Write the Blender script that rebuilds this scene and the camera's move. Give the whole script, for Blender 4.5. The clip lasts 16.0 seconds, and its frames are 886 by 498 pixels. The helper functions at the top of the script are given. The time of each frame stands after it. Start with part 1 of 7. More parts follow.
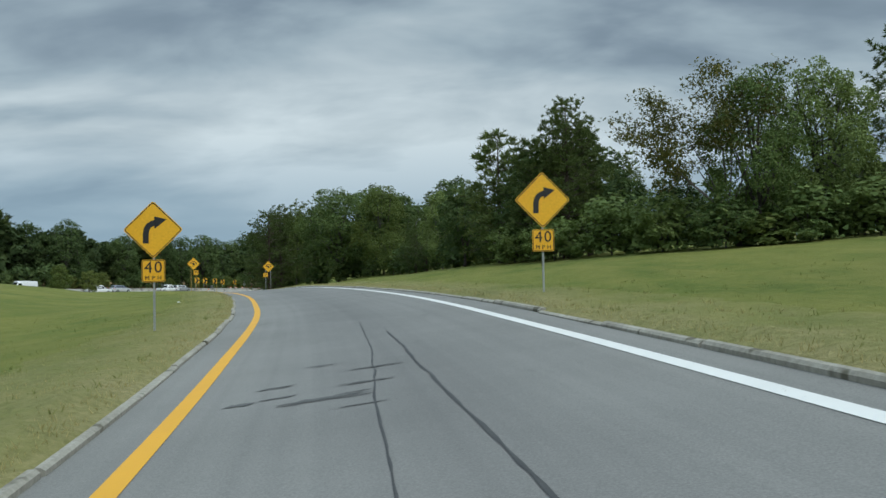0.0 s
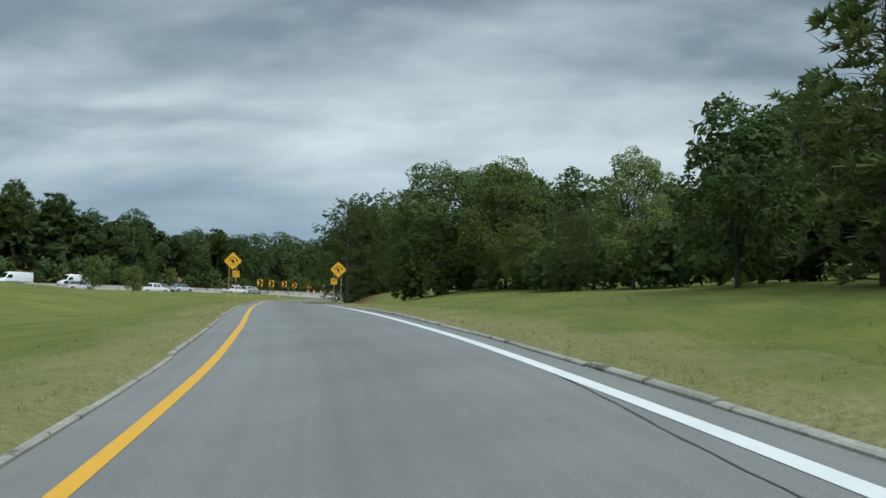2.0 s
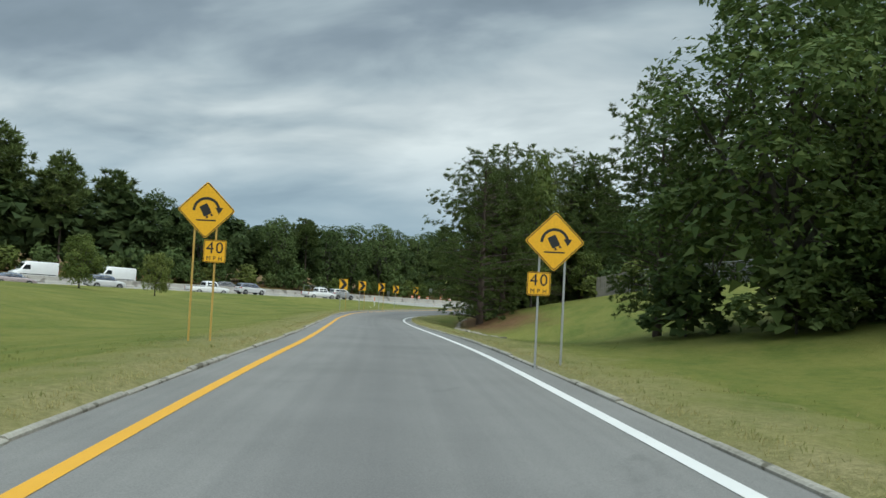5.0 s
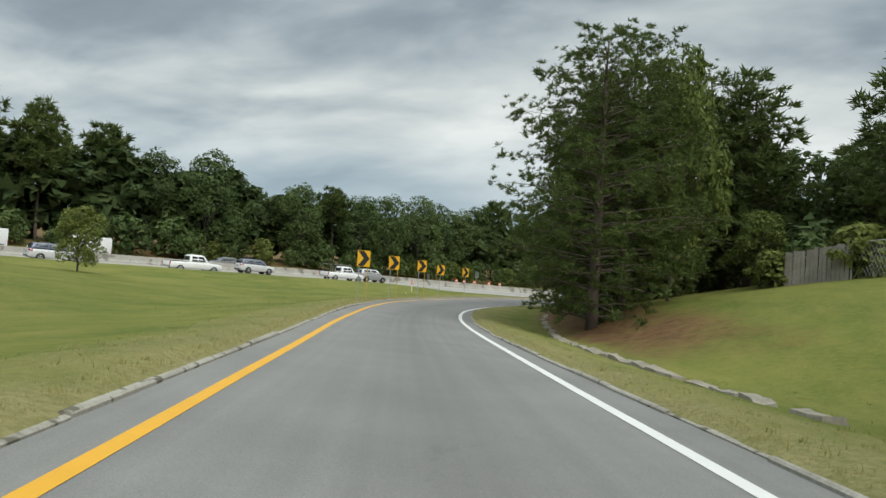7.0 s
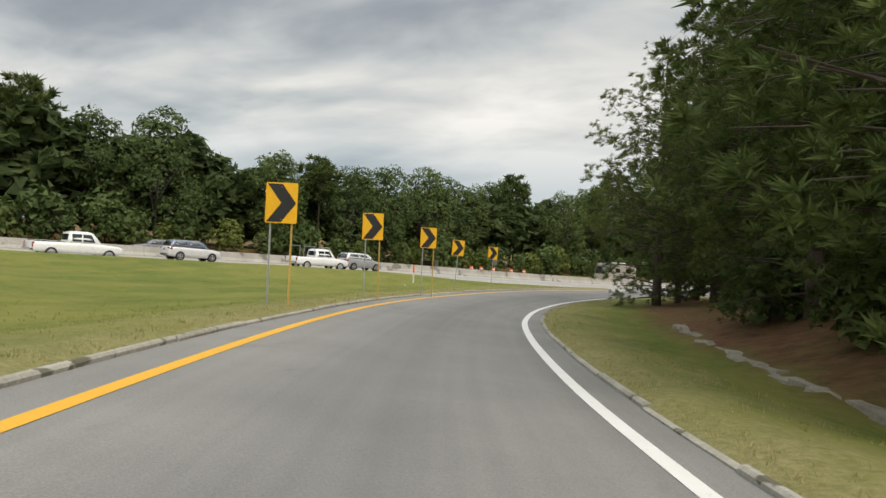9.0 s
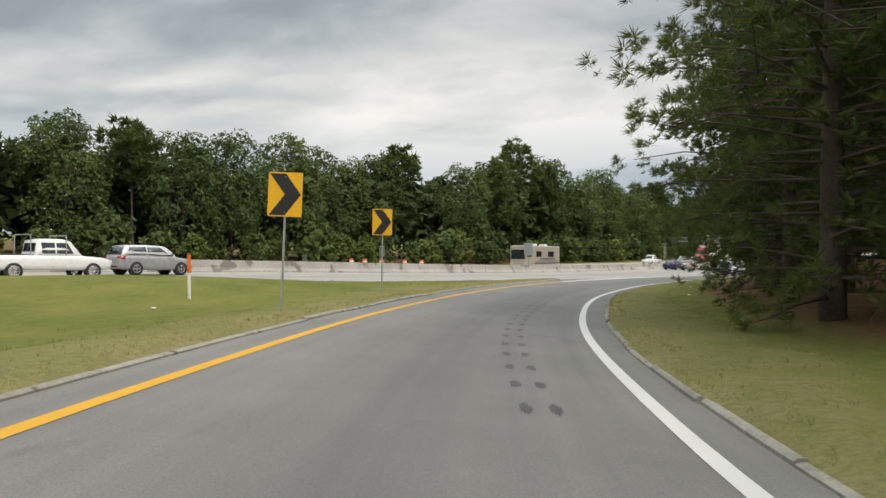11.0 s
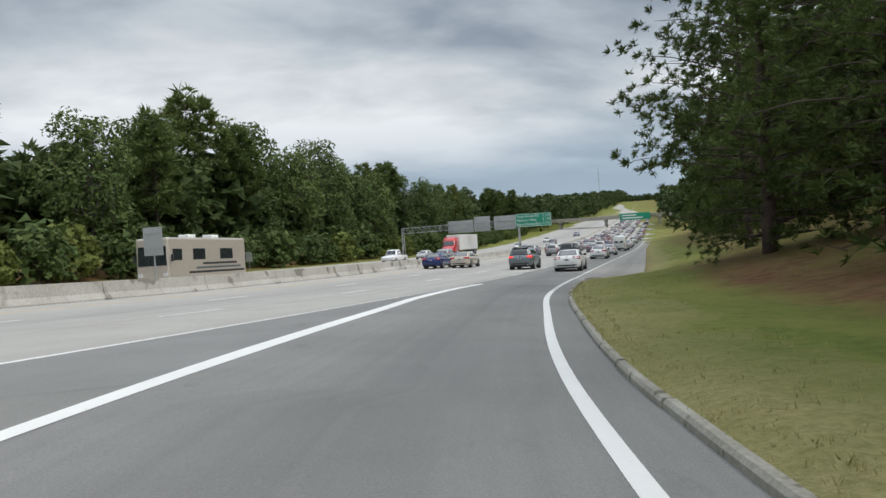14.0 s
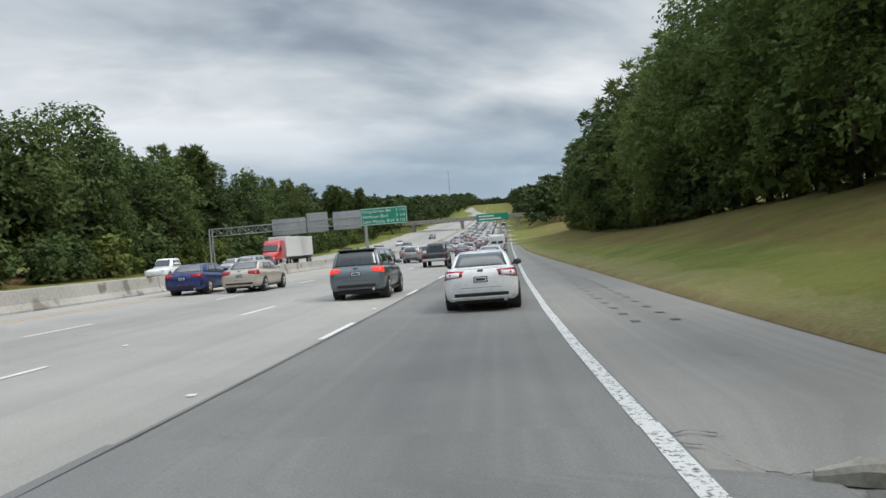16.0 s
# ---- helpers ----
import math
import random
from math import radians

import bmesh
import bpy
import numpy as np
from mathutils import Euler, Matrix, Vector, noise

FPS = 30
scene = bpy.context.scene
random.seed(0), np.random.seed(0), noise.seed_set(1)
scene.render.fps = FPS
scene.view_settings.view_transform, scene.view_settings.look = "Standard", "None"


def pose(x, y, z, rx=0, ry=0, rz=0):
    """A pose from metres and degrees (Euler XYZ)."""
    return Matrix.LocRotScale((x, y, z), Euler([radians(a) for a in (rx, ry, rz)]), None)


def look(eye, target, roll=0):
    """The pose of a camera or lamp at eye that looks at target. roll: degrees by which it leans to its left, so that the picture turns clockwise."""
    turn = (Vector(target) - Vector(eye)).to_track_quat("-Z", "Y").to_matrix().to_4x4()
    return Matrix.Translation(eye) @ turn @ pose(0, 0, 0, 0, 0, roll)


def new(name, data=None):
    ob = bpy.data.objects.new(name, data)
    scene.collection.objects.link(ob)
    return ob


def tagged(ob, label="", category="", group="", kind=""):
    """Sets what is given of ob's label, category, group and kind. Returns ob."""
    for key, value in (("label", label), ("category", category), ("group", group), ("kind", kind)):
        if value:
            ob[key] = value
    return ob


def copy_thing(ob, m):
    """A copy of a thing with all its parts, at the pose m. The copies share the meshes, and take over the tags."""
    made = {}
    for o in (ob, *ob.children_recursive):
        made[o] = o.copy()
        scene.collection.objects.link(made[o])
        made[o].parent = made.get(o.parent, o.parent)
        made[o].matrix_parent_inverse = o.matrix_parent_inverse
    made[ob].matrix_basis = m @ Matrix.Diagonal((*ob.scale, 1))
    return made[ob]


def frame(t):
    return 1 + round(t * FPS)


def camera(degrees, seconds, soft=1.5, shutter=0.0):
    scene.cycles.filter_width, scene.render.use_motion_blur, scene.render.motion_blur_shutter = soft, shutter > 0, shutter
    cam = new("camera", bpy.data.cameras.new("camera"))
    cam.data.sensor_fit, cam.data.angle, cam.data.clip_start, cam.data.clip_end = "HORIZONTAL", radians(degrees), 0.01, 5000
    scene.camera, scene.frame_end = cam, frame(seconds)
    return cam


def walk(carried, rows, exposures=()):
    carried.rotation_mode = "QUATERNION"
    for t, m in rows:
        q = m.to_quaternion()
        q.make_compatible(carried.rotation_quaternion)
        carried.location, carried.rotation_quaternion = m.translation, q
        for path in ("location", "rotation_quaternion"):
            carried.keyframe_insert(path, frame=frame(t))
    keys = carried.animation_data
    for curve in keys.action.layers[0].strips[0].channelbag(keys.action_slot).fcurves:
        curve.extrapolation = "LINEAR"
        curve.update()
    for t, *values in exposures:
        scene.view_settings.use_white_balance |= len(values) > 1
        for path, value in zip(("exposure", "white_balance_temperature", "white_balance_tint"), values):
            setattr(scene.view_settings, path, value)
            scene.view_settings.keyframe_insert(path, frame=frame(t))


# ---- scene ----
cam = camera(61.07, 16.0)
PATH = [
    (0, (2.023, -0.992, -1.841), (1.650, 8.998, -1.617), -1.08),
    (0.5, (0.602, 6.182, -1.788), (-0.034, 16.158, -1.535), -0.20),
    (1, (-0.767, 12.993, -1.738), (-1.691, 22.947, -1.466), 0.29),
    (1.5, (-2.439, 20.003, -1.728), (-3.638, 29.926, -1.426), 0.91),
    (2, (-4.346, 27.014, -1.715), (-5.836, 36.896, -1.382), 1.34),
    (2.5, (-6.479, 33.847, -1.778), (-8.252, 43.683, -1.425), 1.63),
    (3, (-8.917, 40.948, -1.855), (-10.959, 50.731, -1.508), 1.53),
    (3.5, (-11.397, 47.721, -1.983), (-13.665, 57.453, -1.615), 1.72),
    (4, (-13.844, 54.283, -2.115), (-16.301, 63.969, -1.715), 1.95),
    (4.6, (-16.697, 61.799, -2.286), (-19.365, 71.428, -1.887), 2.41),
    (5.2, (-19.444, 68.853, -2.487), (-22.296, 78.432, -2.146), 3.05),
    (5.8, (-22.182, 75.828, -2.723), (-25.192, 85.361, -2.465), 3.62),
    (6.5, (-25.491, 84.379, -3.050), (-28.656, 93.863, -2.878), 3.88),
    (7, (-27.931, 90.780, -3.307), (-31.197, 100.231, -3.180), 3.82),
    (7.5, (-30.330, 97.055, -3.600), (-33.657, 106.485, -3.507), 3.81),
    (8, (-32.706, 103.315, -3.895), (-36.067, 112.733, -3.836), 3.77),
    (8.5, (-35.037, 109.430, -4.194), (-38.395, 118.849, -4.147), 3.61),
    (9, (-37.401, 116.213, -4.509), (-40.745, 125.638, -4.521), 2.82),
    (9.6, (-40.274, 124.507, -4.867), (-43.441, 133.992, -4.926), 1.81),
    (10.2, (-42.992, 133.148, -5.193), (-45.717, 142.769, -5.259), 0.77),
    (10.8, (-45.218, 142.194, -5.495), (-47.320, 151.970, -5.550), -0.20),
    (11.5, (-46.743, 153.339, -5.829), (-48.006, 163.259, -5.875), -1.11),
    (12, (-47.303, 161.549, -6.064), (-47.952, 171.528, -6.112), -1.64),
    (12.5, (-47.360, 169.726, -6.299), (-47.378, 179.726, -6.359), -2.27),
    (13, (-46.913, 178.026, -6.537), (-46.317, 188.008, -6.619), -2.97),
    (13.5, (-45.932, 186.201, -6.790), (-44.757, 196.131, -6.881), -3.32),
    (14, (-44.623, 193.965, -7.002), (-42.875, 203.810, -7.121), -3.58),
    (14.5, (-42.916, 201.753, -7.195), (-40.630, 211.487, -7.320), -3.51),
    (15, (-40.809, 209.601, -7.411), (-38.038, 219.208, -7.565), -4.04),
    (15.5, (-38.220, 217.394, -7.562), (-35.003, 226.861, -7.728), -4.34),
    (15.7, (-36.91, 220.93, -7.630), (-33.53, 230.33, -7.802), -4.38),
    (16, (-34.895, 226.234, -7.747), (-31.246, 235.543, -7.928), -4.45),
]
walk(cam, [(t, look(eye, target, roll)) for t, eye, target, roll in PATH],
     [(0.0, -0.28, 6000, 1), (3.5, -0.16, 6100, 0), (7.0, 0.0, 6750, 5), (9.0, 0.12, 7300, 11), (12.0, 0.1, 7000, 11), (13.0, 0.06, 6700, 11), (16.0, 0.03, 6500, 10)])


# ---- light ----
def build_world():
    w = bpy.data.worlds.new("overcast_sky")
    scene.world = w
    w.use_nodes = True
    nt = w.node_tree
    nt.nodes.clear()
    N, L = nt.nodes.new, nt.links.new
    out, bg = N("ShaderNodeOutputWorld"), N("ShaderNodeBackground")
    bg.inputs["Strength"].default_value = 0.1
    sky = N("ShaderNodeTexSky")
    sky.sky_type, sky.sun_disc = "NISHITA", False
    sky.sun_elevation, sky.sun_rotation = radians(47), radians(133)
    tc, sep = N("ShaderNodeTexCoord"), N("ShaderNodeSeparateXYZ")
    L(tc.outputs["Generated"], sep.inputs[0])

    def math_node(op, a, b=None):
        n = N("ShaderNodeMath")
        n.operation = op
        for i, v in enumerate((a, b)):
            if v is None:
                continue
            if isinstance(v, (int, float)):
                n.inputs[i].default_value = v
            else:
                L(v, n.inputs[i])
        return n.outputs[0]
    # cloud layer seen as a flat sheet overhead
    up = math_node("MAXIMUM", math_node("ADD", sep.outputs[2], 0.26), 0.05)
    px, py = math_node("DIVIDE", sep.outputs[0], up), math_node("DIVIDE", sep.outputs[1], up)
    com = N("ShaderNodeCombineXYZ")
    L(px, com.inputs[0]), L(py, com.inputs[1])

    def cloud(scale, detail, rough, off, distort=0.3):
        mp, n = N("ShaderNodeMapping"), N("ShaderNodeTexNoise")
        L(com.outputs[0], mp.inputs["Vector"])
        mp.inputs["Location"].default_value = off
        mp.inputs["Scale"].default_value = (0.8, 1.25, 1.0)
        mp.inputs["Rotation"].default_value = (0, 0, radians(-12))
        L(mp.outputs[0], n.inputs["Vector"])
        n.inputs["Scale"].default_value, n.inputs["Detail"].default_value = scale, detail
        n.inputs["Roughness"].default_value, n.inputs["Distortion"].default_value = rough, distort
        return n.outputs["Fac"]
    big, small = cloud(CLOUD_SCALE, 5, 0.47, CLOUD_OFF), cloud(2.4, 5, 0.5, (4.0, 1.0, 2.0))
    mixv = math_node("ADD", math_node("MULTIPLY", big, 1.05), math_node("MULTIPLY", small, 0.55))
    mixv = math_node("SUBTRACT", mixv, 0.30)
    # thicker cloud higher up, a brighter gap lower down
    lie = N("ShaderNodeFloatCurve")
    L(sep.outputs[2], lie.inputs["Value"])
    cur = lie.mapping.curves[0]
    cur.points[0].location, cur.points[1].location = (0.0, 0.48), (1.0, 0.62)
    for p in ((0.08, 0.54), (0.15, 0.64), (0.21, 0.60), (0.28, 0.43), (0.40, 0.44)):
        cur.points.new(*p)
    lie.mapping.update()
    mixv = math_node("ADD", mixv, math_node("MULTIPLY", math_node("SUBTRACT", lie.outputs[0], 0.5), 0.9))
    ramp = N("ShaderNodeValToRGB")
    L(mixv, ramp.inputs[0])
    e = ramp.color_ramp.elements
    e[0].position, e[0].color = 0.30, (2.1, 2.55, 3.0, 1)
    e[1].position, e[1].color = 0.73, (8.7, 9.0, 9.2, 1)
    for p, c in ((0.42, (3.0, 3.5, 4.1, 1)), (0.52, (4.7, 5.3, 5.8, 1)), (0.62, (6.7, 7.1, 7.4, 1))):
        k = e.new(p)
        k.color = c
    # a plain pale band of far cloud low over the horizon
    low = N("ShaderNodeMapRange")
    low.inputs["From Min"].default_value, low.inputs["From Max"].default_value = 0.03, 0.17
    L(sep.outputs[2], low.inputs["Value"])
    mix = N("ShaderNodeMix")
    mix.data_type = "RGBA"
    L(low.outputs[0], mix.inputs[0])
    mix.inputs[6].default_value = (3.5, 4.6, 5.8, 1)
    L(ramp.outputs[0], mix.inputs[7])
    # an overcast sky is brightest overhead
    zen = N("ShaderNodeMapRange")
    zen.inputs["From Min"].default_value, zen.inputs["From Max"].default_value = 0.36, 0.9
    zen.inputs["To Min"].default_value, zen.inputs["To Max"].default_value = 1.0, 3.2
    L(sep.outputs[2], zen.inputs["Value"])
    lift = N("ShaderNodeVectorMath")
    lift.operation = "SCALE"
    L(mix.outputs[2], lift.inputs[0]), L(zen.outputs[0], lift.inputs["Scale"])
    fin = N("ShaderNodeMix")
    fin.data_type = "RGBA"
    fin.inputs[0].default_value = 0.9
    L(sky.outputs[0], fin.inputs[6]), L(lift.outputs[0], fin.inputs[7])
    L(fin.outputs[2], bg.inputs["Color"]), L(bg.outputs[0], out.inputs["Surface"])


CLOUD_SCALE, CLOUD_OFF = 0.85, (1.3, 0.4, 0.0)
build_world()
sun = new("sun", bpy.data.lights.new("sun", "SUN"))
sun.data.energy, sun.data.angle, sun.data.color = 1.7, radians(30), (1.0, 0.97, 0.92)
sun.matrix_world = look((0, 0, 100), (-52, 48, 25))
scene.view_settings.exposure = 0.0


# ---- materials ----
def material(name, rough=0.8, metal=0.0):
    m = bpy.data.materials.new(name)
    m.use_nodes = True
    b = m.node_tree.nodes["Principled BSDF"]
    b.inputs["Roughness"].default_value, b.inputs["Metallic"].default_value = rough, metal
    return m, m.node_tree, b


def noise_node(nt, scale, detail=4, rough=0.55, stretch=None, coords="Object"):
    n = nt.nodes.new("ShaderNodeTexNoise")
    n.inputs["Scale"].default_value, n.inputs["Detail"].default_value, n.inputs["Roughness"].default_value = scale, detail, rough
    if coords == "World":
        src = nt.nodes.new("ShaderNodeNewGeometry").outputs["Position"]
    else:
        src = nt.nodes.new("ShaderNodeTexCoord").outputs[coords]
    if stretch:
        mp = nt.nodes.new("ShaderNodeMapping")
        mp.inputs["Scale"].default_value = stretch
        nt.links.new(src, mp.inputs["Vector"])
        src = mp.outputs[0]
    nt.links.new(src, n.inputs["Vector"])
    return n.outputs["Fac"]


def ramp_node(nt, fac, stops):
    r = nt.nodes.new("ShaderNodeValToRGB")
    nt.links.new(fac, r.inputs[0])
    e = r.color_ramp.elements
    while len(e) < len(stops):
        e.new(0.5)
    for k, (p, c) in zip(e, stops):
        k.position, k.color = p, (*c, 1)
    return r.outputs[0]


def mix_node(nt, fac, a, b, blend="MIX"):
    n = nt.nodes.new("ShaderNodeMix")
    n.data_type, n.blend_type = "RGBA", blend
    for sock, v in ((n.inputs[0], fac), (n.inputs[6], a), (n.inputs[7], b)):
        if isinstance(v, (int, float)):
            sock.default_value = v
        elif isinstance(v, tuple):
            sock.default_value = (*v, 1)
        else:
            nt.links.new(v, sock)
    return n.outputs[2]


def bump(nt, b, height, strength=0.3, distance=0.02):
    n = nt.nodes.new("ShaderNodeBump")
    n.inputs["Strength"].default_value, n.inputs["Distance"].default_value = strength, distance
    nt.links.new(height, n.inputs["Height"])
    nt.links.new(n.outputs[0], b.inputs["Normal"])


def two_scale(name, dark, light, rough=0.8, coarse=0.4, fine=12.0, metal=0.0, bumpy=0.2, depth=0.01, coords="Object", speck=None):
    """A surface whose colour varies at two scales, with fine relief."""
    m, nt, b = material(name, rough, metal)
    c = ramp_node(nt, noise_node(nt, coarse, 5, 0.6, None, coords), [(0.3, dark), (0.7, light)])
    f = noise_node(nt, fine, 3, 0.6, None, coords)
    c = mix_node(nt, 0.35, c, ramp_node(nt, f, [(0.3, tuple(v * 0.75 for v in dark)), (0.7, tuple(min(1, v * 1.15) for v in light))]))
    if speck:
        c = mix_node(nt, ramp_node(nt, noise_node(nt, speck[0], 2, 0.5, None, coords), [(speck[1], (0, 0, 0)), (speck[1] + 0.06, (1, 1, 1))]), c, speck[2])
    nt.links.new(c, b.inputs["Base Color"])
    if bumpy:
        bump(nt, b, f, bumpy, depth)
    return m


def leaf_material(name, dark, mid, light):
    m, nt, b = material(name, 0.75)
    isl = nt.nodes.new("ShaderNodeNewGeometry").outputs["Random Per Island"]
    inf = nt.nodes.new("ShaderNodeObjectInfo").outputs["Random"]
    c = ramp_node(nt, isl, [(0.0, dark), (0.55, mid), (1.0, light)])
    c = mix_node(nt, 0.4, c, ramp_node(nt, inf, [(0.0, tuple(v * 0.7 for v in dark)), (0.5, mid), (1.0, tuple(v * 1.15 for v in light))]))
    nt.links.new(c, b.inputs["Base Color"])
    b.inputs["Specular IOR Level"].default_value = 0.25
    tr = nt.nodes.new("ShaderNodeBsdfTranslucent")
    nt.links.new(c, tr.inputs["Color"])
    mx = nt.nodes.new("ShaderNodeMixShader")
    mx.inputs[0].default_value = 0.32
    nt.links.new(b.outputs[0], mx.inputs[1]), nt.links.new(tr.outputs[0], mx.inputs[2])
    nt.links.new(mx.outputs[0], nt.nodes["Material Output"].inputs["Surface"])
    return m


def grass_material():
    m, nt, b = material("mown_grass", 0.9)
    b.inputs["Specular IOR Level"].default_value = 0.15
    green = ramp_node(nt, noise_node(nt, 0.12, 5, 0.65, None, "World"), [(0.3, (0.060, 0.094, 0.016)), (0.5, (0.105, 0.136, 0.024)), (0.68, (0.215, 0.208, 0.050))])
    fine = noise_node(nt, 5.0, 5, 0.7, None, "World")
    green = mix_node(nt, 0.45, green, ramp_node(nt, fine, [(0.3, (0.045, 0.070, 0.012)), (0.7, (0.210, 0.230, 0.055))]))
    patchy = ramp_node(nt, noise_node(nt, 0.55, 6, 0.7, (1.0, 0.35, 1.0), "World"), [(0.38, (0.0, 0.0, 0.0)), (0.70, (0.8, 0.8, 0.8))])
    green = mix_node(nt, patchy, green, (0.225, 0.212, 0.058))
    dryness = nt.nodes.new("ShaderNodeAttribute")
    dryness.attribute_name = "dry"
    soil = nt.nodes.new("ShaderNodeAttribute")
    soil.attribute_name = "soil"
    drycol = ramp_node(nt, noise_node(nt, 9.0, 6, 0.75, None, "World"), [(0.3, (0.150, 0.142, 0.052)), (0.7, (0.350, 0.305, 0.150))])

    def masked(att, scale):
        a = nt.nodes.new("ShaderNodeMath")
        a.operation = "MULTIPLY_ADD"
        nt.links.new(noise_node(nt, scale, 4, 0.65, None, "World"), a.inputs[0])
        a.inputs[1].default_value = 1.6
        a.inputs[2].default_value = -0.8
        s = nt.nodes.new("ShaderNodeMath")
        s.operation, s.use_clamp = "ADD", True
        nt.links.new(att.outputs["Fac"], s.inputs[0]), nt.links.new(a.outputs[0], s.inputs[1])
        k = nt.nodes.new("ShaderNodeMath")
        k.operation, k.use_clamp = "MULTIPLY", True
        nt.links.new(s.outputs[0], k.inputs[0])
        g = nt.nodes.new("ShaderNodeMath")
        g.operation = "GREATER_THAN"
        nt.links.new(att.outputs["Fac"], g.inputs[0])
        g.inputs[1].default_value = 0.02
        nt.links.new(g.outputs[0], k.inputs[1])
        return k.outputs[0]
    c = mix_node(nt, masked(dryness, 0.5), green, drycol)
    straw = ramp_node(nt, noise_node(nt, 2.2, 6, 0.7, None, "World"), [(0.3, (0.075, 0.040, 0.020)), (0.5, (0.150, 0.078, 0.040)), (0.75, (0.205, 0.120, 0.062))])
    c = mix_node(nt, masked(soil, 0.3), c, straw)
    nt.links.new(c, b.inputs["Base Color"])
    bump(nt, b, noise_node(nt, 9.0, 5, 0.75, None, "World"), 0.9, 0.06)
    return m


def asphalt_material(name, dark, light, rough=0.85):
    m, nt, b = material(name, rough)
    c = ramp_node(nt, noise_node(nt, 0.35, 5, 0.6, None, "World"), [(0.3, dark), (0.7, light)])
    fine = noise_node(nt, 60.0, 3, 0.7, None, "World")
    c = mix_node(nt, 0.35, c, ramp_node(nt, fine, [(0.35, tuple(v * 0.6 for v in dark)), (0.7, tuple(v * 1.3 for v in light))]))
    # wheel tracks and drip band, along the lane
    lane = nt.nodes.new("ShaderNodeAttribute")
    lane.attribute_name = "across"
    track = ramp_node(nt, lane.outputs["Fac"], [(0.0, (1.05, 1.05, 1.03)), (0.27, (1.04, 1.04, 1.04)), (0.5, (0.80, 0.80, 0.81)), (0.73, (1.0, 1.0, 1.0)), (1.0, (1.02, 1.02, 1.0))])
    c = mix_node(nt, 0.75, c, track, "MULTIPLY")
    # long streaks along the way of travel
    tc, mp, sx = nt.nodes.new("ShaderNodeNewGeometry"), nt.nodes.new("ShaderNodeVectorMath"), nt.nodes.new("ShaderNodeCombineXYZ")
    mp.operation = "SCALE"
    mp.inputs["Scale"].default_value = 0.035
    nt.links.new(tc.outputs["Position"], mp.inputs[0])
    k = nt.nodes.new("ShaderNodeMath")
    k.operation = "MULTIPLY"
    k.inputs[1].default_value = 26.0
    nt.links.new(lane.outputs["Fac"], k.inputs[0])
    nt.links.new(k.outputs[0], sx.inputs[0])
    ad = nt.nodes.new("ShaderNodeVectorMath")
    nt.links.new(mp.outputs[0], ad.inputs[0]), nt.links.new(sx.outputs[0], ad.inputs[1])
    ns = nt.nodes.new("ShaderNodeTexNoise")
    ns.inputs["Scale"].default_value, ns.inputs["Detail"].default_value = 1.0, 5.0
    nt.links.new(ad.outputs[0], ns.inputs["Vector"])
    c = mix_node(nt, 0.45, c, ramp_node(nt, ns.outputs["Fac"], [(0.3, (0.80, 0.80, 0.81)), (0.7, (1.10, 1.10, 1.09))]), "MULTIPLY")
    stain = ramp_node(nt, noise_node(nt, 1.1, 6, 0.7, (1, 0.35, 1), "World"), [(0.62, (1, 1, 1)), (0.72, (0.62, 0.62, 0.62))])
    c = mix_node(nt, 0.5, c, stain, "MULTIPLY")
    nt.links.new(c, b.inputs["Base Color"])
    bump(nt, b, fine, 0.35, 0.006)
    return m


def worn_paint(name, colour, under, wear):
    m, nt, b = material(name, 0.6)
    w = ramp_node(nt, noise_node(nt, 14.0, 6, 0.75, None, "World"), [(wear, (0, 0, 0)), (wear + 0.05, (1, 1, 1))])
    tint = mix_node(nt, noise_node(nt, 1.5, 4, 0.6, None, "World"), tuple(v * 0.82 for v in colour), colour)
    nt.links.new(mix_node(nt, w, under, tint), b.inputs["Base Color"])
    bump(nt, b, noise_node(nt, 60.0, 3, 0.7, None, "World"), 0.25, 0.004)
    return m


GRASS = grass_material()
ASPHALT = asphalt_material("grey_asphalt", (0.166, 0.162, 0.153), (0.230, 0.224, 0.211))
CONCRETE_ROAD = asphalt_material("pale_concrete_road", (0.310, 0.296, 0.272), (0.385, 0.370, 0.342))
YELLOW = worn_paint("yellow_road_paint", (0.760, 0.390, 0.018), (0.20, 0.18, 0.13), 0.28)
WHITE = worn_paint("white_road_paint", (0.78, 0.77, 0.74), (0.18, 0.18, 0.17), 0.30)
WHITE_WORN = worn_paint("cracked_white_road_paint", (0.74, 0.73, 0.70), (0.12, 0.12, 0.12), 0.42)
KERB = two_scale("weathered_kerb_concrete", (0.19, 0.175, 0.140), (0.40, 0.38, 0.325), 0.9, 0.9, 18.0, bumpy=0.6, depth=0.01, coords="World", speck=(3.0, 0.60, (0.11, 0.10, 0.07)))
BARRIER = two_scale("barrier_concrete", (0.30, 0.285, 0.25), (0.46, 0.44, 0.40), 0.9, 0.5, 9.0, bumpy=0.4, depth=0.01, coords="World", speck=(0.8, 0.58, (0.20, 0.185, 0.16)))
BARK = two_scale("pine_bark", (0.045, 0.032, 0.025), (0.115, 0.086, 0.067), 0.95, 3.0, 20.0, bumpy=0.8, depth=0.03)
BARK_GREY = two_scale("grey_bark", (0.050, 0.044, 0.036), (0.115, 0.102, 0.086), 0.95, 3.0, 20.0, bumpy=0.8, depth=0.03)
LEAF_PINE = leaf_material("pine_needles", (0.050, 0.080, 0.024), (0.096, 0.134, 0.038), (0.165, 0.190, 0.058))
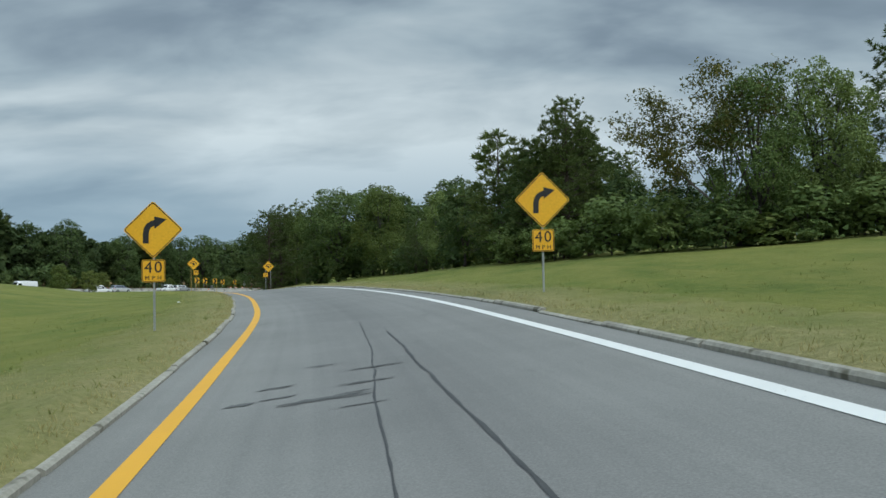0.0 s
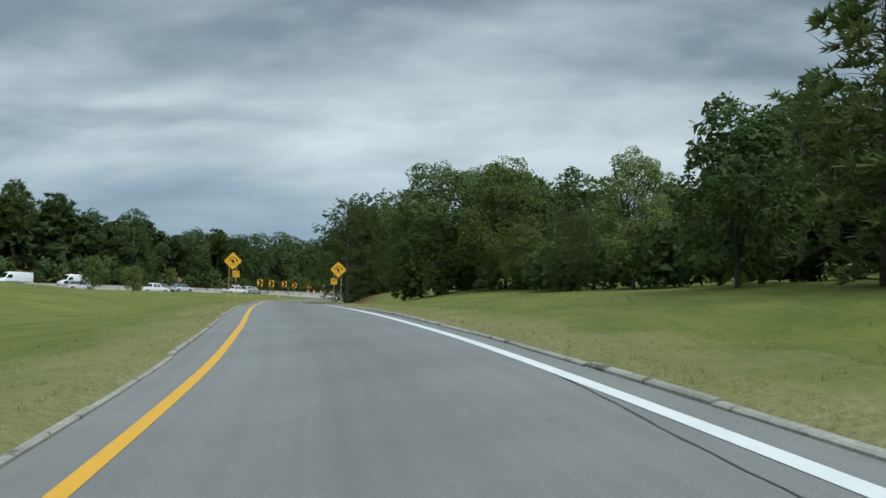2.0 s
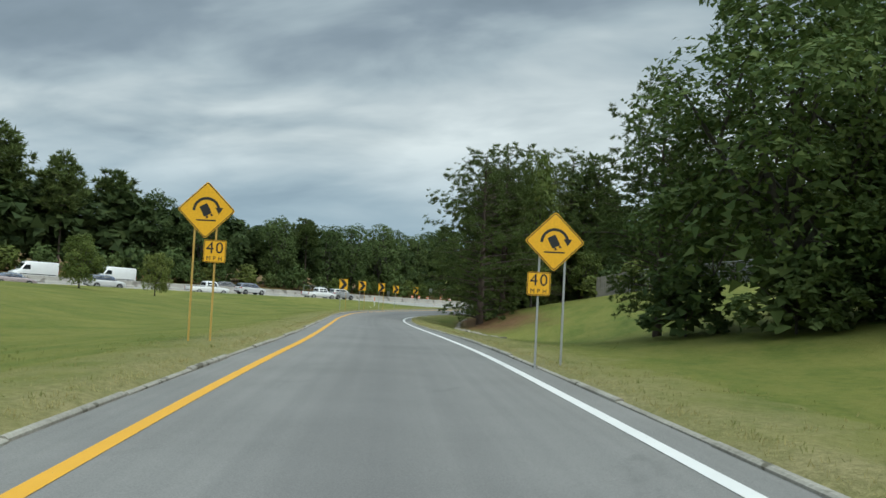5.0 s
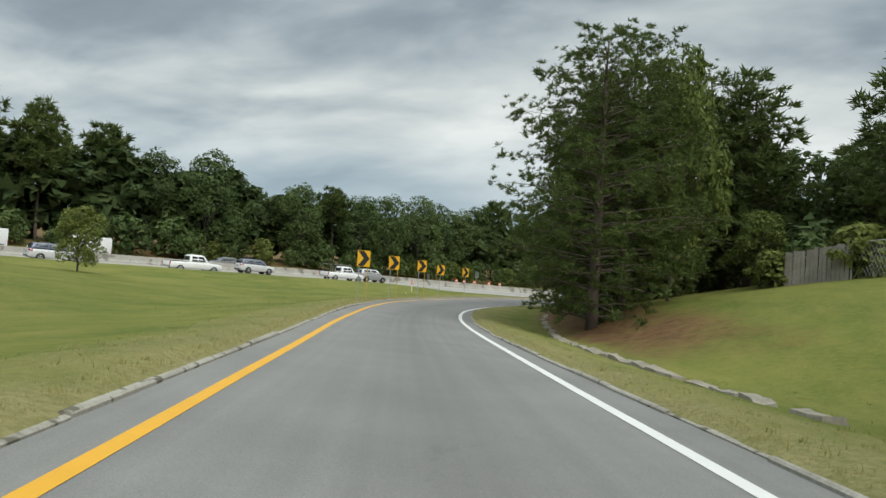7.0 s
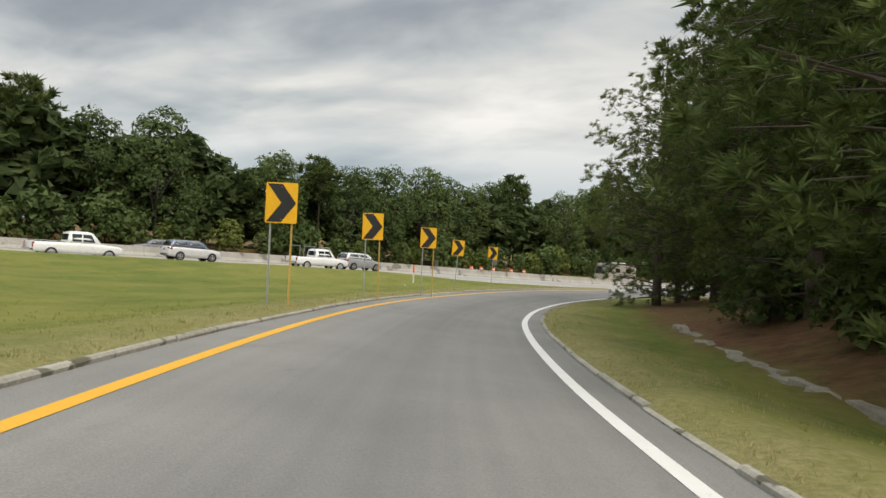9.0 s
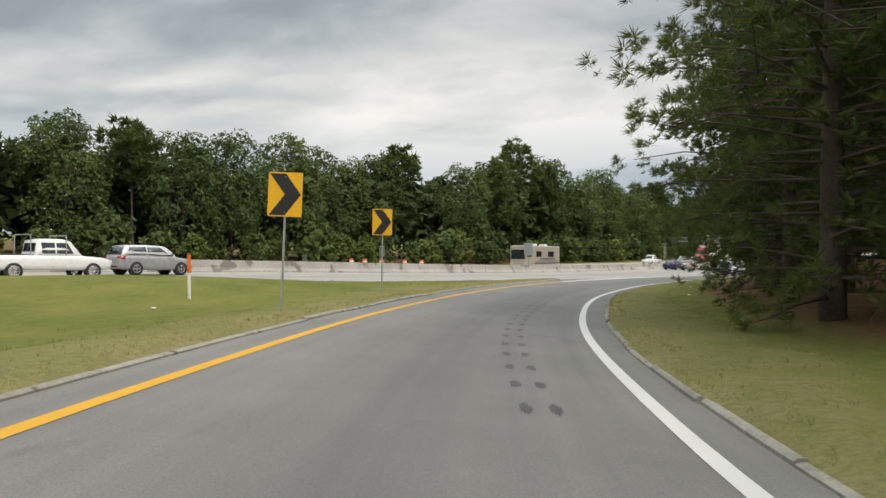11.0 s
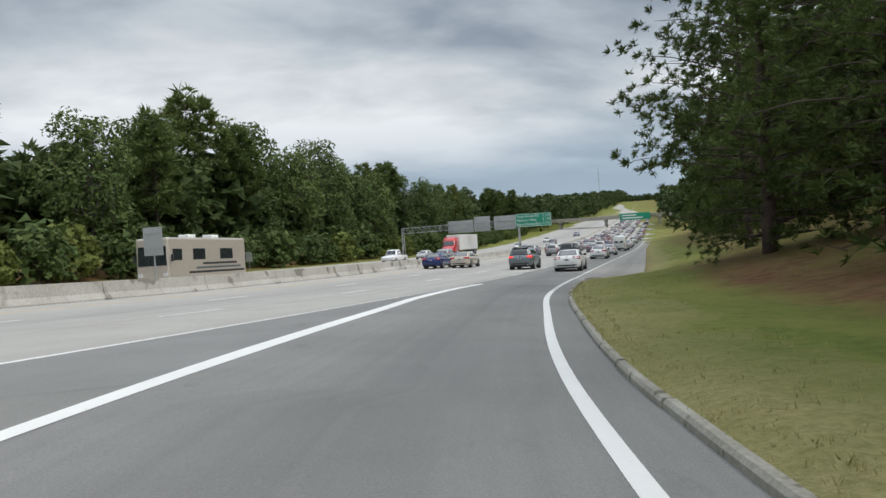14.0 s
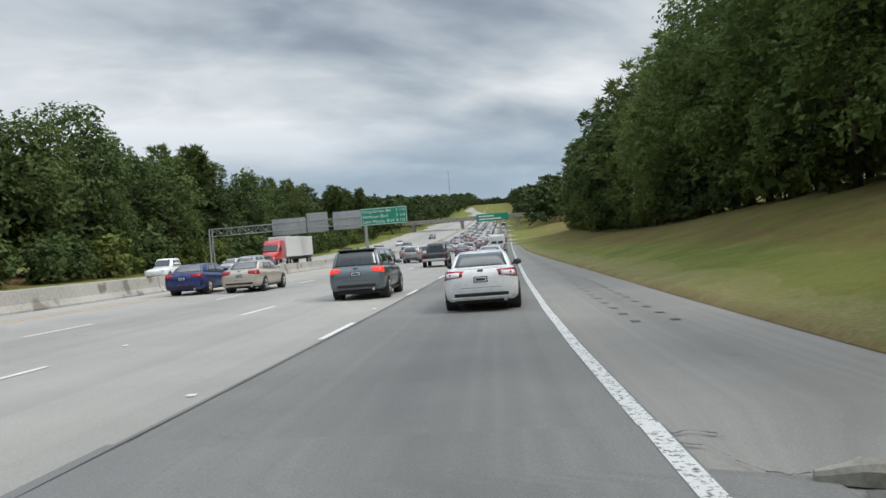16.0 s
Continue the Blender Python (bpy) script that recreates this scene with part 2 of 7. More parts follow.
LEAF_OAK = leaf_material("broad_leaves", (0.044, 0.076, 0.024), (0.084, 0.126, 0.038), (0.135, 0.172, 0.052))
LEAF_LIGHT = leaf_material("pale_broad_leaves", (0.065, 0.098, 0.022), (0.120, 0.160, 0.036), (0.190, 0.205, 0.055))
LEAF_BRIGHT = leaf_material("bright_broad_leaves", (0.074, 0.120, 0.034), (0.138, 0.195, 0.055), (0.210, 0.255, 0.074))
LEAF_TURNING = leaf_material("yellowing_leaves", (0.060, 0.075, 0.020), (0.130, 0.135, 0.034), (0.230, 0.175, 0.050))
LEAF_RUST = leaf_material("turning_leaves", (0.060, 0.050, 0.020), (0.120, 0.085, 0.035), (0.170, 0.120, 0.050))


# ---- mesh helpers ----
def mesh_object(name, verts, faces, mat=None, parent=None, label="", smooth=False):
    me = bpy.data.meshes.new(name)
    me.from_pydata([tuple(v) for v in verts], [], [tuple(f) for f in faces])
    if mat:
        me.materials.append(mat)
    if smooth:
        me.polygons.foreach_set("use_smooth", [True] * len(me.polygons))
    ob = new(name, me)
    if parent:
        ob.parent = parent
    if label:
        ob["label"] = label
    return ob


def part(name, bm, mat, parent, label="", smooth=False):
    """One bmesh as one mesh object under a thing or a part."""
    me = bpy.data.meshes.new(name)
    bm.normal_update()
    bm.to_mesh(me)
    bm.free()
    me.materials.append(mat)
    if smooth:
        me.polygons.foreach_set("use_smooth", [True] * len(me.polygons))
    ob = new(name, me)
    if parent:
        ob.parent = parent
    if label:
        ob["label"] = label
    return ob


def thing(name, m, label, category, group="", kind=""):
    ob = new(name)
    ob.empty_display_size = 0.3
    ob.matrix_basis = m
    return tagged(ob, label, category, group, kind)


def box(bm, x0, x1, y0, y1, z0, z1, bevel=0.0):
    r = bmesh.ops.create_cube(bm, size=1.0, matrix=Matrix.Translation(((x0 + x1) / 2, (y0 + y1) / 2, (z0 + z1) / 2)) @ Matrix.Diagonal((x1 - x0, y1 - y0, z1 - z0, 1)))
    if bevel:
        edges = list({e for v in r["verts"] for e in v.link_edges})
        bmesh.ops.bevel(bm, geom=edges, offset=bevel, segments=2, affect="EDGES", profile=0.5)
    return bm


def tube(bm, p0, p1, r0, r1=None, sides=8, caps=True):
    """A tapered round bar from p0 to p1."""
    r1 = r0 if r1 is None else r1
    p0, p1 = Vector(p0), Vector(p1)
    d = p1 - p0
    rot = d.to_track_quat("Z", "Y").to_matrix().to_4x4()
    bmesh.ops.create_cone(bm, cap_ends=caps, segments=sides, radius1=r0, radius2=max(r1, 1e-4), depth=d.length, matrix=Matrix.Translation((p0 + p1) / 2) @ rot)
    return bm


# ---- the lie of the land ----
# the ramp's guide line: x, y and height of its surface, every ten metres from s = -40
GUIDE = np.array([
    (9.6, -39.9, -2.98), (7.7, -30.0, -2.99), (5.8, -20.2, -3.01), (3.8, -10.4, -3.03), (1.9, -0.6, -3.07), (0.0, 8.9, -3.04),
    (-2.4, 19.3, -3.03), (-5.2, 28.4, -3.08), (-8.5, 38.0, -3.19), (-12.2, 47.5, -3.33), (-15.6, 56.5, -3.53), (-19.0, 66.3, -3.81),
    (-22.1, 75.5, -4.09), (-25.6, 85.3, -4.43), (-29.1, 94.4, -4.82), (-32.6, 103.5, -5.26), (-36.0, 113.2, -5.70), (-38.7, 122.4, -6.07),
    (-41.4, 132.4, -6.46), (-43.9, 141.8, -6.81), (-46.0, 151.6, -7.16), (-47.2, 161.6, -7.45), (-47.3, 171.9, -7.75), (-46.6, 181.9, -8.04),
    (-45.0, 191.3, -8.34), (-42.6, 201.5, -8.64), (-39.7, 211.0, -8.90), (-36.7, 220.1, -9.16), (-32.4, 229.9, -9.38), (-28.0, 238.8, -9.56)])
HWY = np.array((0.4446, 0.8957))
HWY_N = np.array((0.8957, -0.4446))
FALL = 0.02  # crossfall of the motorway, down to the right
HWY_P = np.array((-35.795, 232.720))


def smooth_interp(x, xs, ys):
    """Cubic Hermite through the knots, flat-limited tangents."""
    xs, ys, x = np.asarray(xs, float), np.asarray(ys, float), np.asarray(x, float)
    d = np.diff(ys) / np.diff(xs)
    m = np.concatenate([[d[0]], (d[1:] + d[:-1]) / 2, [d[-1]]])
    i = np.clip(np.searchsorted(xs, x) - 1, 0, len(xs) - 2)
    h = xs[i + 1] - xs[i]
    t = np.clip((x - xs[i]) / h, 0, 1)
    return ((2 * t**3 - 3 * t**2 + 1) * ys[i] + (t**3 - 2 * t**2 + t) * h * m[i] + (3 * t**2 - 2 * t**3) * ys[i + 1] + (t**3 - t**2) * h * m[i + 1])


_k = np.arange(len(GUIDE)) * 10.0 - 40
_f = np.arange(-40, 250.01, 1.0)
CEN = np.stack([smooth_interp(_f, _k, GUIDE[:, i]) for i in range(3)], 1)
CEN[:, 2] = np.convolve(np.pad(CEN[:, 2], 8, mode="reflect", reflect_type="odd"), np.ones(17) / 17, "valid")
SS = _f
_tan = np.gradient(CEN[:, :2], axis=0)
_tan /= np.linalg.norm(_tan, axis=1)[:, None]
for _i in range(3):
    _tan = np.stack([np.convolve(np.pad(_tan[:, i], 3, mode="edge"), np.ones(7) / 7, "valid") for i in range(2)], 1)
_tan /= np.linalg.norm(_tan, axis=1)[:, None]
NOR = np.stack([_tan[:, 1], -_tan[:, 0]], 1)


def bank(s):
    """Crossfall of the ramp, positive where its right side is the higher."""
    return np.interp(s, (-40, 0, 15, 30, 45, 60, 75, 90, 105, 120, 135, 150, 165, 180, 195, 210, 225, 233, 241), (0.100, 0.100, 0.098, 0.088, 0.074, 0.053, 0.020, -0.001, -0.016, -0.038, -0.057, -0.060, -0.059, -0.068, -0.072, -0.074, -0.072, -0.055, -0.02))


def z_ramp(s, o=0.0):
    """Height of the ramp's surface; it runs into the motorway's at its end."""
    f = np.clip((s - 222) / 19, 0, 1)
    return np.interp(s, SS, CEN[:, 2]) * (1 - f) + (z_hwy(s - 241.6) - FALL * 3.7) * f + bank(s) * o


def z_hwy(m):
    return smooth_interp(m, (-900, -400, -200, -100, -55, -20, 0, 40, 90, 140, 200, 300, 600, 1000, 1500), (9, 0.0, -3.6, -6.2, -7.5, -8.75, -9.36, -10.05, -10.7, -11.0, -10.2, -6.8, 6.0, 27.0, 30.0))


def on_ramp(s, o, dz=0.0):
    """World place at s along the ramp, o to the right of the guide line."""
    s, o = np.asarray(s, float), np.asarray(o, float)
    x = np.interp(s, SS, CEN[:, 0]) + np.interp(s, SS, NOR[:, 0]) * o
    y = np.interp(s, SS, CEN[:, 1]) + np.interp(s, SS, NOR[:, 1]) * o
    return np.stack([x, y, z_ramp(s, o) + dz], -1)


def on_hwy(m, q, dz=0.0):
    m, q = np.asarray(m, float), np.asarray(q, float)
    p = HWY_P + m[..., None] * HWY + q[..., None] * HWY_N
    return np.stack([p[..., 0], p[..., 1], z_hwy(m) + dz - FALL * q], -1)


STATIONS = np.arange(-4.0, 242.1, 6.0)


def yellow_at(s):
    return smooth_interp(s, np.concatenate([[-40.0], STATIONS]), np.array((-1.18, -1.18, -1.25, -1.33, -1.39, -1.41, -1.35, -1.26, -1.16, -1.06, -1.01, -1.09, -1.31, -1.63, -1.96, -2.20, -2.30, -2.30, -2.33, -2.42, -2.56, -2.81, -3.18, -3.59, -3.99, -4.28, -4.35, -4.24, -4.03, -3.81, -3.65, -3.59, -3.59, -3.63, -3.73, -3.88, -3.94, -3.86, -3.76, -3.62, -3.47, -3.41, -3.45)))


def white_at(s):
    return smooth_interp(s, np.concatenate([[-40.0], STATIONS]), np.array((3.15, 3.15, 3.14, 3.13, 3.12, 3.14, 3.22, 3.33, 3.41, 3.48, 3.52, 3.52, 3.46, 3.32, 3.14, 2.96, 2.81, 2.68, 2.58, 2.51, 2.40, 2.14, 1.71, 1.17, 0.69, 0.44, 0.47, 0.68, 0.99, 1.28, 1.45, 1.50, 1.47, 1.40, 1.25, 1.01, 0.76, 0.58, 0.49, 0.49, 0.52, 0.51, 0.48)))


def kerb_left(s):
    return smooth_interp(s, np.concatenate([[-40.0], STATIONS]), np.array((-1.82, -1.82, -1.86, -1.94, -2.03, -2.09, -2.07, -2.00, -1.94, -1.90, -1.89, -1.98, -2.20, -2.51, -2.82, -3.01, -3.05, -3.02, -3.02, -3.10, -3.22, -3.45, -3.83, -4.28, -4.67, -4.89, -4.93, -4.85, -4.69, -4.52, -4.40, -4.35, -4.37, -4.44, -4.58, -4.78, -4.96, -5.05, -5.06, -5.03, -4.99, -4.98, -5.00)))


def kerb_right(s):
    return smooth_interp(s, np.concatenate([[-40.0], STATIONS]), np.array((3.57, 3.57, 3.62, 3.68, 3.72, 3.71, 3.74, 3.81, 3.88, 3.91, 3.93, 3.94, 3.91, 3.82, 3.68, 3.54, 3.40, 3.32, 3.29, 3.24, 3.05, 2.69, 2.23, 1.71, 1.24, 0.98, 0.99, 1.20, 1.51, 1.82, 2.04, 2.16, 2.18, 2.10, 1.93, 1.71, 1.47, 1.27, 1.16, 1.16, 1.20, 1.22, 1.25)))


SHOULDER = 7.4  # outer edge of the motorway's right shoulder, from its edge line
GORE = 210.0    # where the grass between ramp and motorway ends


def profile(s, d, stations, reach, table):
    """Height above the road at distance d beside it; one row of the table per station along the ramp."""
    rows = np.stack([np.interp(d, reach, r) for r in table], 0)
    k = np.clip(np.interp(s, stations, np.arange(len(stations))), 0, len(stations) - 1.001)
    i = k.astype(int)
    f = k - i
    f = f * f * (3 - 2 * f)
    j = np.arange(len(s))
    return rows[i, j] * (1 - f) + rows[i + 1, j] * f


def locate(x, y):
    """s, o along the ramp and m, q along the motorway for arrays of places."""
    n = len(x)
    s, o = np.empty(n), np.empty(n)
    for a in range(0, n, 20000):
        dx, dy = x[a:a + 20000, None] - CEN[None, :, 0], y[a:a + 20000, None] - CEN[None, :, 1]
        i = np.argmin(dx * dx + dy * dy, 1)
        j = np.arange(len(i))
        dx, dy = dx[j, i], dy[j, i]
        s[a:a + 20000] = SS[i] + (dy * NOR[i, 0] - dx * NOR[i, 1])
        o[a:a + 20000] = dx * NOR[i, 0] + dy * NOR[i, 1]
    m = (x - HWY_P[0]) * HWY[0] + (y - HWY_P[1]) * HWY[1]
    q = (x - HWY_P[0]) * HWY_N[0] + (y - HWY_P[1]) * HWY_N[1]
    return s, o, m, q


R_ST = (0, 40, 70, 93, 110, 135, 175, 215, 262, 340)
R_D = (0, 1, 4, 6, 8, 11, 18, 28, 45, 90, 300)
R_Z = ((0.10, 0.12, 0.30, 0.52, 0.75, 1.08, 1.65, 2.3, 3.2, 5.0, 8.0),
       (0.10, 0.12, 0.42, 0.70, 0.92, 1.22, 1.70, 2.3, 3.2, 5.0, 8.0),
       (0.10, 0.08, 0.20, 0.40, 0.65, 1.0, 1.6, 2.4, 3.6, 6.0, 9.0),
       (0.10, 0.06, 0.10, 0.35, 0.70, 1.3, 2.1, 3.2, 4.4, 6.5, 9.5),
       (0.10, 0.05, -0.30, -0.40, 0.10, 1.0, 2.8, 4.4, 5.4, 7.0, 10.0),
       (0.10, 0.05, -0.40, 0.15, 1.00, 1.7, 3.3, 4.7, 5.8, 7.0, 10.0),
       (0.12, 0.12, 0.20, 0.40, 0.60, 1.0, 1.7, 2.6, 4.0, 7.0, 10.0),
       (0.12, 0.12, 0.25, 0.50, 0.75, 1.2, 2.1, 3.2, 4.6, 7.0, 11.0),
       (0.05, 0.15, 1.00, 1.55, 2.10, 2.9, 4.2, 5.4, 6.6, 9.0, 13.0),
       (0.05, 0.10, 0.60, 0.95, 1.30, 1.8, 2.8, 3.8, 5.0, 8.0, 13.0))


def edge_line(m):
    return np.interp(m, (-5, 1, 6, 13, 30), (4.95, 4.74, 4.60, 4.48, 4.35))


def shoulder_edge(m):
    return np.interp(m, (-4.6, -3.2, -0.9, 0.2, 1.6, 4, 22, 108), (5.68, 5.74, 6.25, 7.0, 8.3, 8.15, 7.9, 6.2))


def ground_height(x, y, sheet=False):
    s, o, m, q = locate(x, y)
    past = m > -3.6
    kl, kr = kerb_left(s), kerb_right(s)
    zr, zm = z_ramp(s, np.clip(o, kl, kr)), z_hwy(m) - FALL * np.clip(q, -37.5, 9)
    # right of the ramp, then right of the motorway
    dr = np.where(past, q - shoulder_edge(m), o - kr)
    base = np.where(past, zm, zr + (zm - zr) * np.clip((m + 9) / 5.4, 0, 1))
    st = np.where(past, 241 + m, s)
    zright = base + profile(st, np.maximum(dr, 0), R_ST, R_D, R_Z)
    # left of the ramp, down to the motorway
    dl, dm = np.maximum(kl - o, 0), np.maximum(q - 0.6, 0)
    f = np.clip(dl / np.maximum(dl + dm, 0.01), 0, 1)
    hump = np.interp(s, (-40, 20, 50, 80, 105, 130, 155), (0.8, 0.9, 1.6, 2.2, 1.9, 1.3, 0.3))
    zleft = zr * (1 - f) + zm * f + hump * np.exp(-((dl - 26) / 13) ** 2) * np.minimum(1, dm / 20) - 0.45 * np.exp(-((dl - 8) / 4.5) ** 2) * np.clip((dm - 4) / 25, 0, 1)
    zleft = zleft + 0.75 * np.exp(-((dm - 6) / 5.5) ** 2) * np.interp(m, (-70, -45), (1, 0)) * np.clip(dl / 6, 0, 1) * np.clip(dm / 2, 0, 1)
    zleft = zleft + 0.10 * np.exp(-(dl / 3.0) ** 2) * np.clip(dm / 2, 0, 1)
    z = np.where(dr > 0, zright, np.where(dl > 0, zleft, zr - 0.3))
    z = np.where(past & (dr <= 0), zm - 0.3, z)
    gore = (~past) & (s > GORE - 1.5) & (dr <= 0)
    z = np.where(gore, np.minimum(zr, zm) - 0.45, z)
    # motorway bed and the far side of it
    bed = (q < 0.55) & (q > -37.5) & (dr <= 0)
    z = np.where(bed, zm - 0.35, z)
    far = (q <= -37.5)
    z = np.where(far, zm + np.interp(-37.5 - q, (0, 6, 14, 60, 300, 900), (0.0, 0.1, 0.9, 2.5, 8.0, 16.0)), z)
    if sheet:
        near = np.where(dr > 0, dr, np.where((dl > 0) & ~past & (s < GORE - 3), dl, 99))
        near = np.where((np.abs(m + 3.6) < 2.5) & (dr > 0.4), 99, near)
        z = z - np.where(~bed, 0.30 * np.clip(1 - near / 1.5, 0, 1), 0)
    edge = np.where(dr > 0, dr, np.where(dl > 0, np.minimum(dl, np.where(dm > 0, dm, 9)), 9))
    dry = np.clip(0.95 - edge / 2.2, 0, 1) * (z > -90) * 0.9
    soil = np.where(dr > 0, np.clip(np.interp(st, (118, 127, 150, 215, 240, 300), (0, 0.95, 1, 1, 0.45, 0.5)) * np.maximum(np.interp(dr, (3.9, 4.8, 8.0, 10.0), (0, 1.0, 0.9, 0)), np.interp(st, (142, 150), (0, 1)) * np.interp(dr, (3.8, 6.5, 10, 40), (0, 0.6, 1, 1))), 0, 1), 0)
    soil = np.where(far, np.interp(-37.5 - q, (2, 9), (0, 0.8)) * np.interp(m, (60, 160), (1, 0)), soil)
    return z, dry, soil


def height_at(x, y):
    return float(ground_height(np.array([float(x)]), np.array([float(y)]))[0][0])


def build_ground():
    # one sheet: fine round the road, wide spacing towards the horizon
    def axis(lo, hi, a, b, step):
        inner = np.arange(a, b + 0.01, step)
        left, right, g = [], [], step
        v = a
        while v > lo:
            g *= 1.3
            v -= g
            left.append(v)
        g, v = step, b
        while v < hi:
            g *= 1.3
            v += g
            right.append(v)
        return np.concatenate([left[::-1], inner, right])
    xs, ys = axis(-2500, 2500, -100, 60, 1.0), axis(-1500, 3500, -25, 310, 1.0)
    gx, gy = np.meshgrid(xs, ys)
    x, y = gx.ravel(), gy.ravel()
    z, dry, soil = ground_height(x, y, True)
    z = z + 0.05 * np.sin(x * 0.31 + 1.3 * np.sin(y * 0.23)) * np.sin(y * 0.27 + x * 0.11) * (z > -99)
    nx, ny = len(xs), len(ys)
    me = bpy.data.meshes.new("ground")
    me.vertices.add(nx * ny)
    me.vertices.foreach_set("co", np.stack([x, y, z], 1).ravel())
    i, j = np.meshgrid(np.arange(nx - 1), np.arange(ny - 1))
    a = (j * nx + i).ravel()
    quads = np.stack([a, a + 1, a + 1 + nx, a + nx], 1)
    me.loops.add(quads.size)
    me.loops.foreach_set("vertex_index", quads.ravel())
    me.polygons.add(len(quads))
    me.polygons.foreach_set("loop_start", np.arange(0, quads.size, 4))
    for key, v in (("dry", dry), ("soil", soil)):
        at = me.attributes.new(key, "FLOAT", "POINT")
        at.data.foreach_set("value", v.astype(np.float32))
    me.update()
    me.polygons.foreach_set("use_smooth", [True] * len(me.polygons))
    me.materials.append(GRASS)
    return tagged(new("ground", me), "mown green grass slopes with dry verges and pine straw", "ground", kind="structure")


build_ground()


def strip(name, left, right, mat, label, category, cells=6, parent=None, kind="structure", flat=None):
    """A ribbon between two rows of places, with its position across kept for wheel tracks."""
    left, right = np.asarray(left), np.asarray(right)
    n = len(left)
    f = np.linspace(0, 1, cells + 1)
    v = left[:, None] * (1 - f)[None, :, None] + right[:, None] * f[None, :, None]
    faces = [(r * (cells + 1) + c, r * (cells + 1) + c + 1, (r + 1) * (cells + 1) + c + 1, (r + 1) * (cells + 1) + c) for r in range(n - 1) for c in range(cells)]
    ob = mesh_object(name, v.reshape(-1, 3), faces, mat, parent)
    at = ob.data.attributes.new("across", "FLOAT", "POINT")
    at.data.foreach_set("value", np.tile(f if flat is None else f * 0 + flat, n).astype(np.float32))
    return tagged(ob, label, category, kind=kind)


def build_roads():
    s = np.concatenate([np.arange(-40, 237.1, 1.0), np.arange(237.4, 242.1, 0.25)])
    left = np.where(s < GORE, kerb_left(s) - 0.05, yellow_at(s) - 0.05)
    strip("road_ramp", on_ramp(s, left), on_ramp(s, np.where(s > 240.5, white_at(s) + 0.12, kerb_right(s) + 0.05)), ASPHALT, "grey worn asphalt ramp with dark drip band", "road", 10)
    # paved gore between ramp and motorway
    s = np.arange(GORE - 4, 242.1, 1.0)
    r = on_ramp(s, np.where(s < GORE, kerb_left(s) + 0.3, yellow_at(s)), 0.002)
    m = (r[:, 0] - HWY_P[0]) * HWY[0] + (r[:, 1] - HWY_P[1]) * HWY[1]
    strip("road_gore", on_hwy(m, m * 0 - 0.02, 0.004), r, ASPHALT_GORE, "grey asphalt gore beside the merging lane", "road", 4, flat=0.27)
    # motorway carriageways
    m = np.concatenate([np.arange(-420, -150, 12.0), np.arange(-150, 160, 2.0), np.arange(160, 1500, 12.0)])
    for name, q0, q1, mat in (("road_motorway", -15.3, 0.55, CONCRETE_ROAD), ("road_opposite", -37.5, -15.3, CONCRETE_ROAD)):
        strip(name, on_hwy(m, m * 0 + q0), on_hwy(m, np.where((m > -34) & (q1 > 0), 0.06, q1)), mat, "pale grey concrete motorway carriageway", "road", 12)
    m = np.concatenate([np.arange(0.6, 160, 2.0), np.arange(160, 1500, 12.0)])
    strip("road_merge_lane", on_hwy(m, m * 0 + 0.05, 0.004), on_hwy(m, edge_line(m) + 0.12, 0.004), ASPHALT, "dark grey asphalt merging lane", "road", 6)
    m = np.concatenate([np.arange(-4.1, 160, 0.5), m[m > 160]])
    strip("road_shoulder", on_hwy(m, edge_line(m) + 0.06, 0.0), on_hwy(m, shoulder_edge(m) + 0.25, 0.0), SHOULDER_MAT, "pale worn asphalt hard shoulder", "road", 4)


ASPHALT_GORE = asphalt_material("gore_asphalt", (0.165, 0.162, 0.155), (0.225, 0.220, 0.210))
DAMP = asphalt_material("damp_asphalt", (0.100, 0.096, 0.088), (0.150, 0.145, 0.134))
SHOULDER_MAT = asphalt_material("shoulder_asphalt", (0.240, 0.225, 0.205), (0.300, 0.285, 0.262))
build_roads()


def paint_line(name, places_l, places_r, mat, label, raise_by=0.006):
    v = np.stack([places_l, places_r], 1).reshape(-1, 3)
    v[:, 2] += raise_by
    n = len(places_l)
    ob = mesh_object(name, v, [(2 * i, 2 * i + 1, 2 * i + 3, 2 * i + 2) for i in range(n - 1)], mat)
    return tagged(ob, label, "road marking", kind="structure")


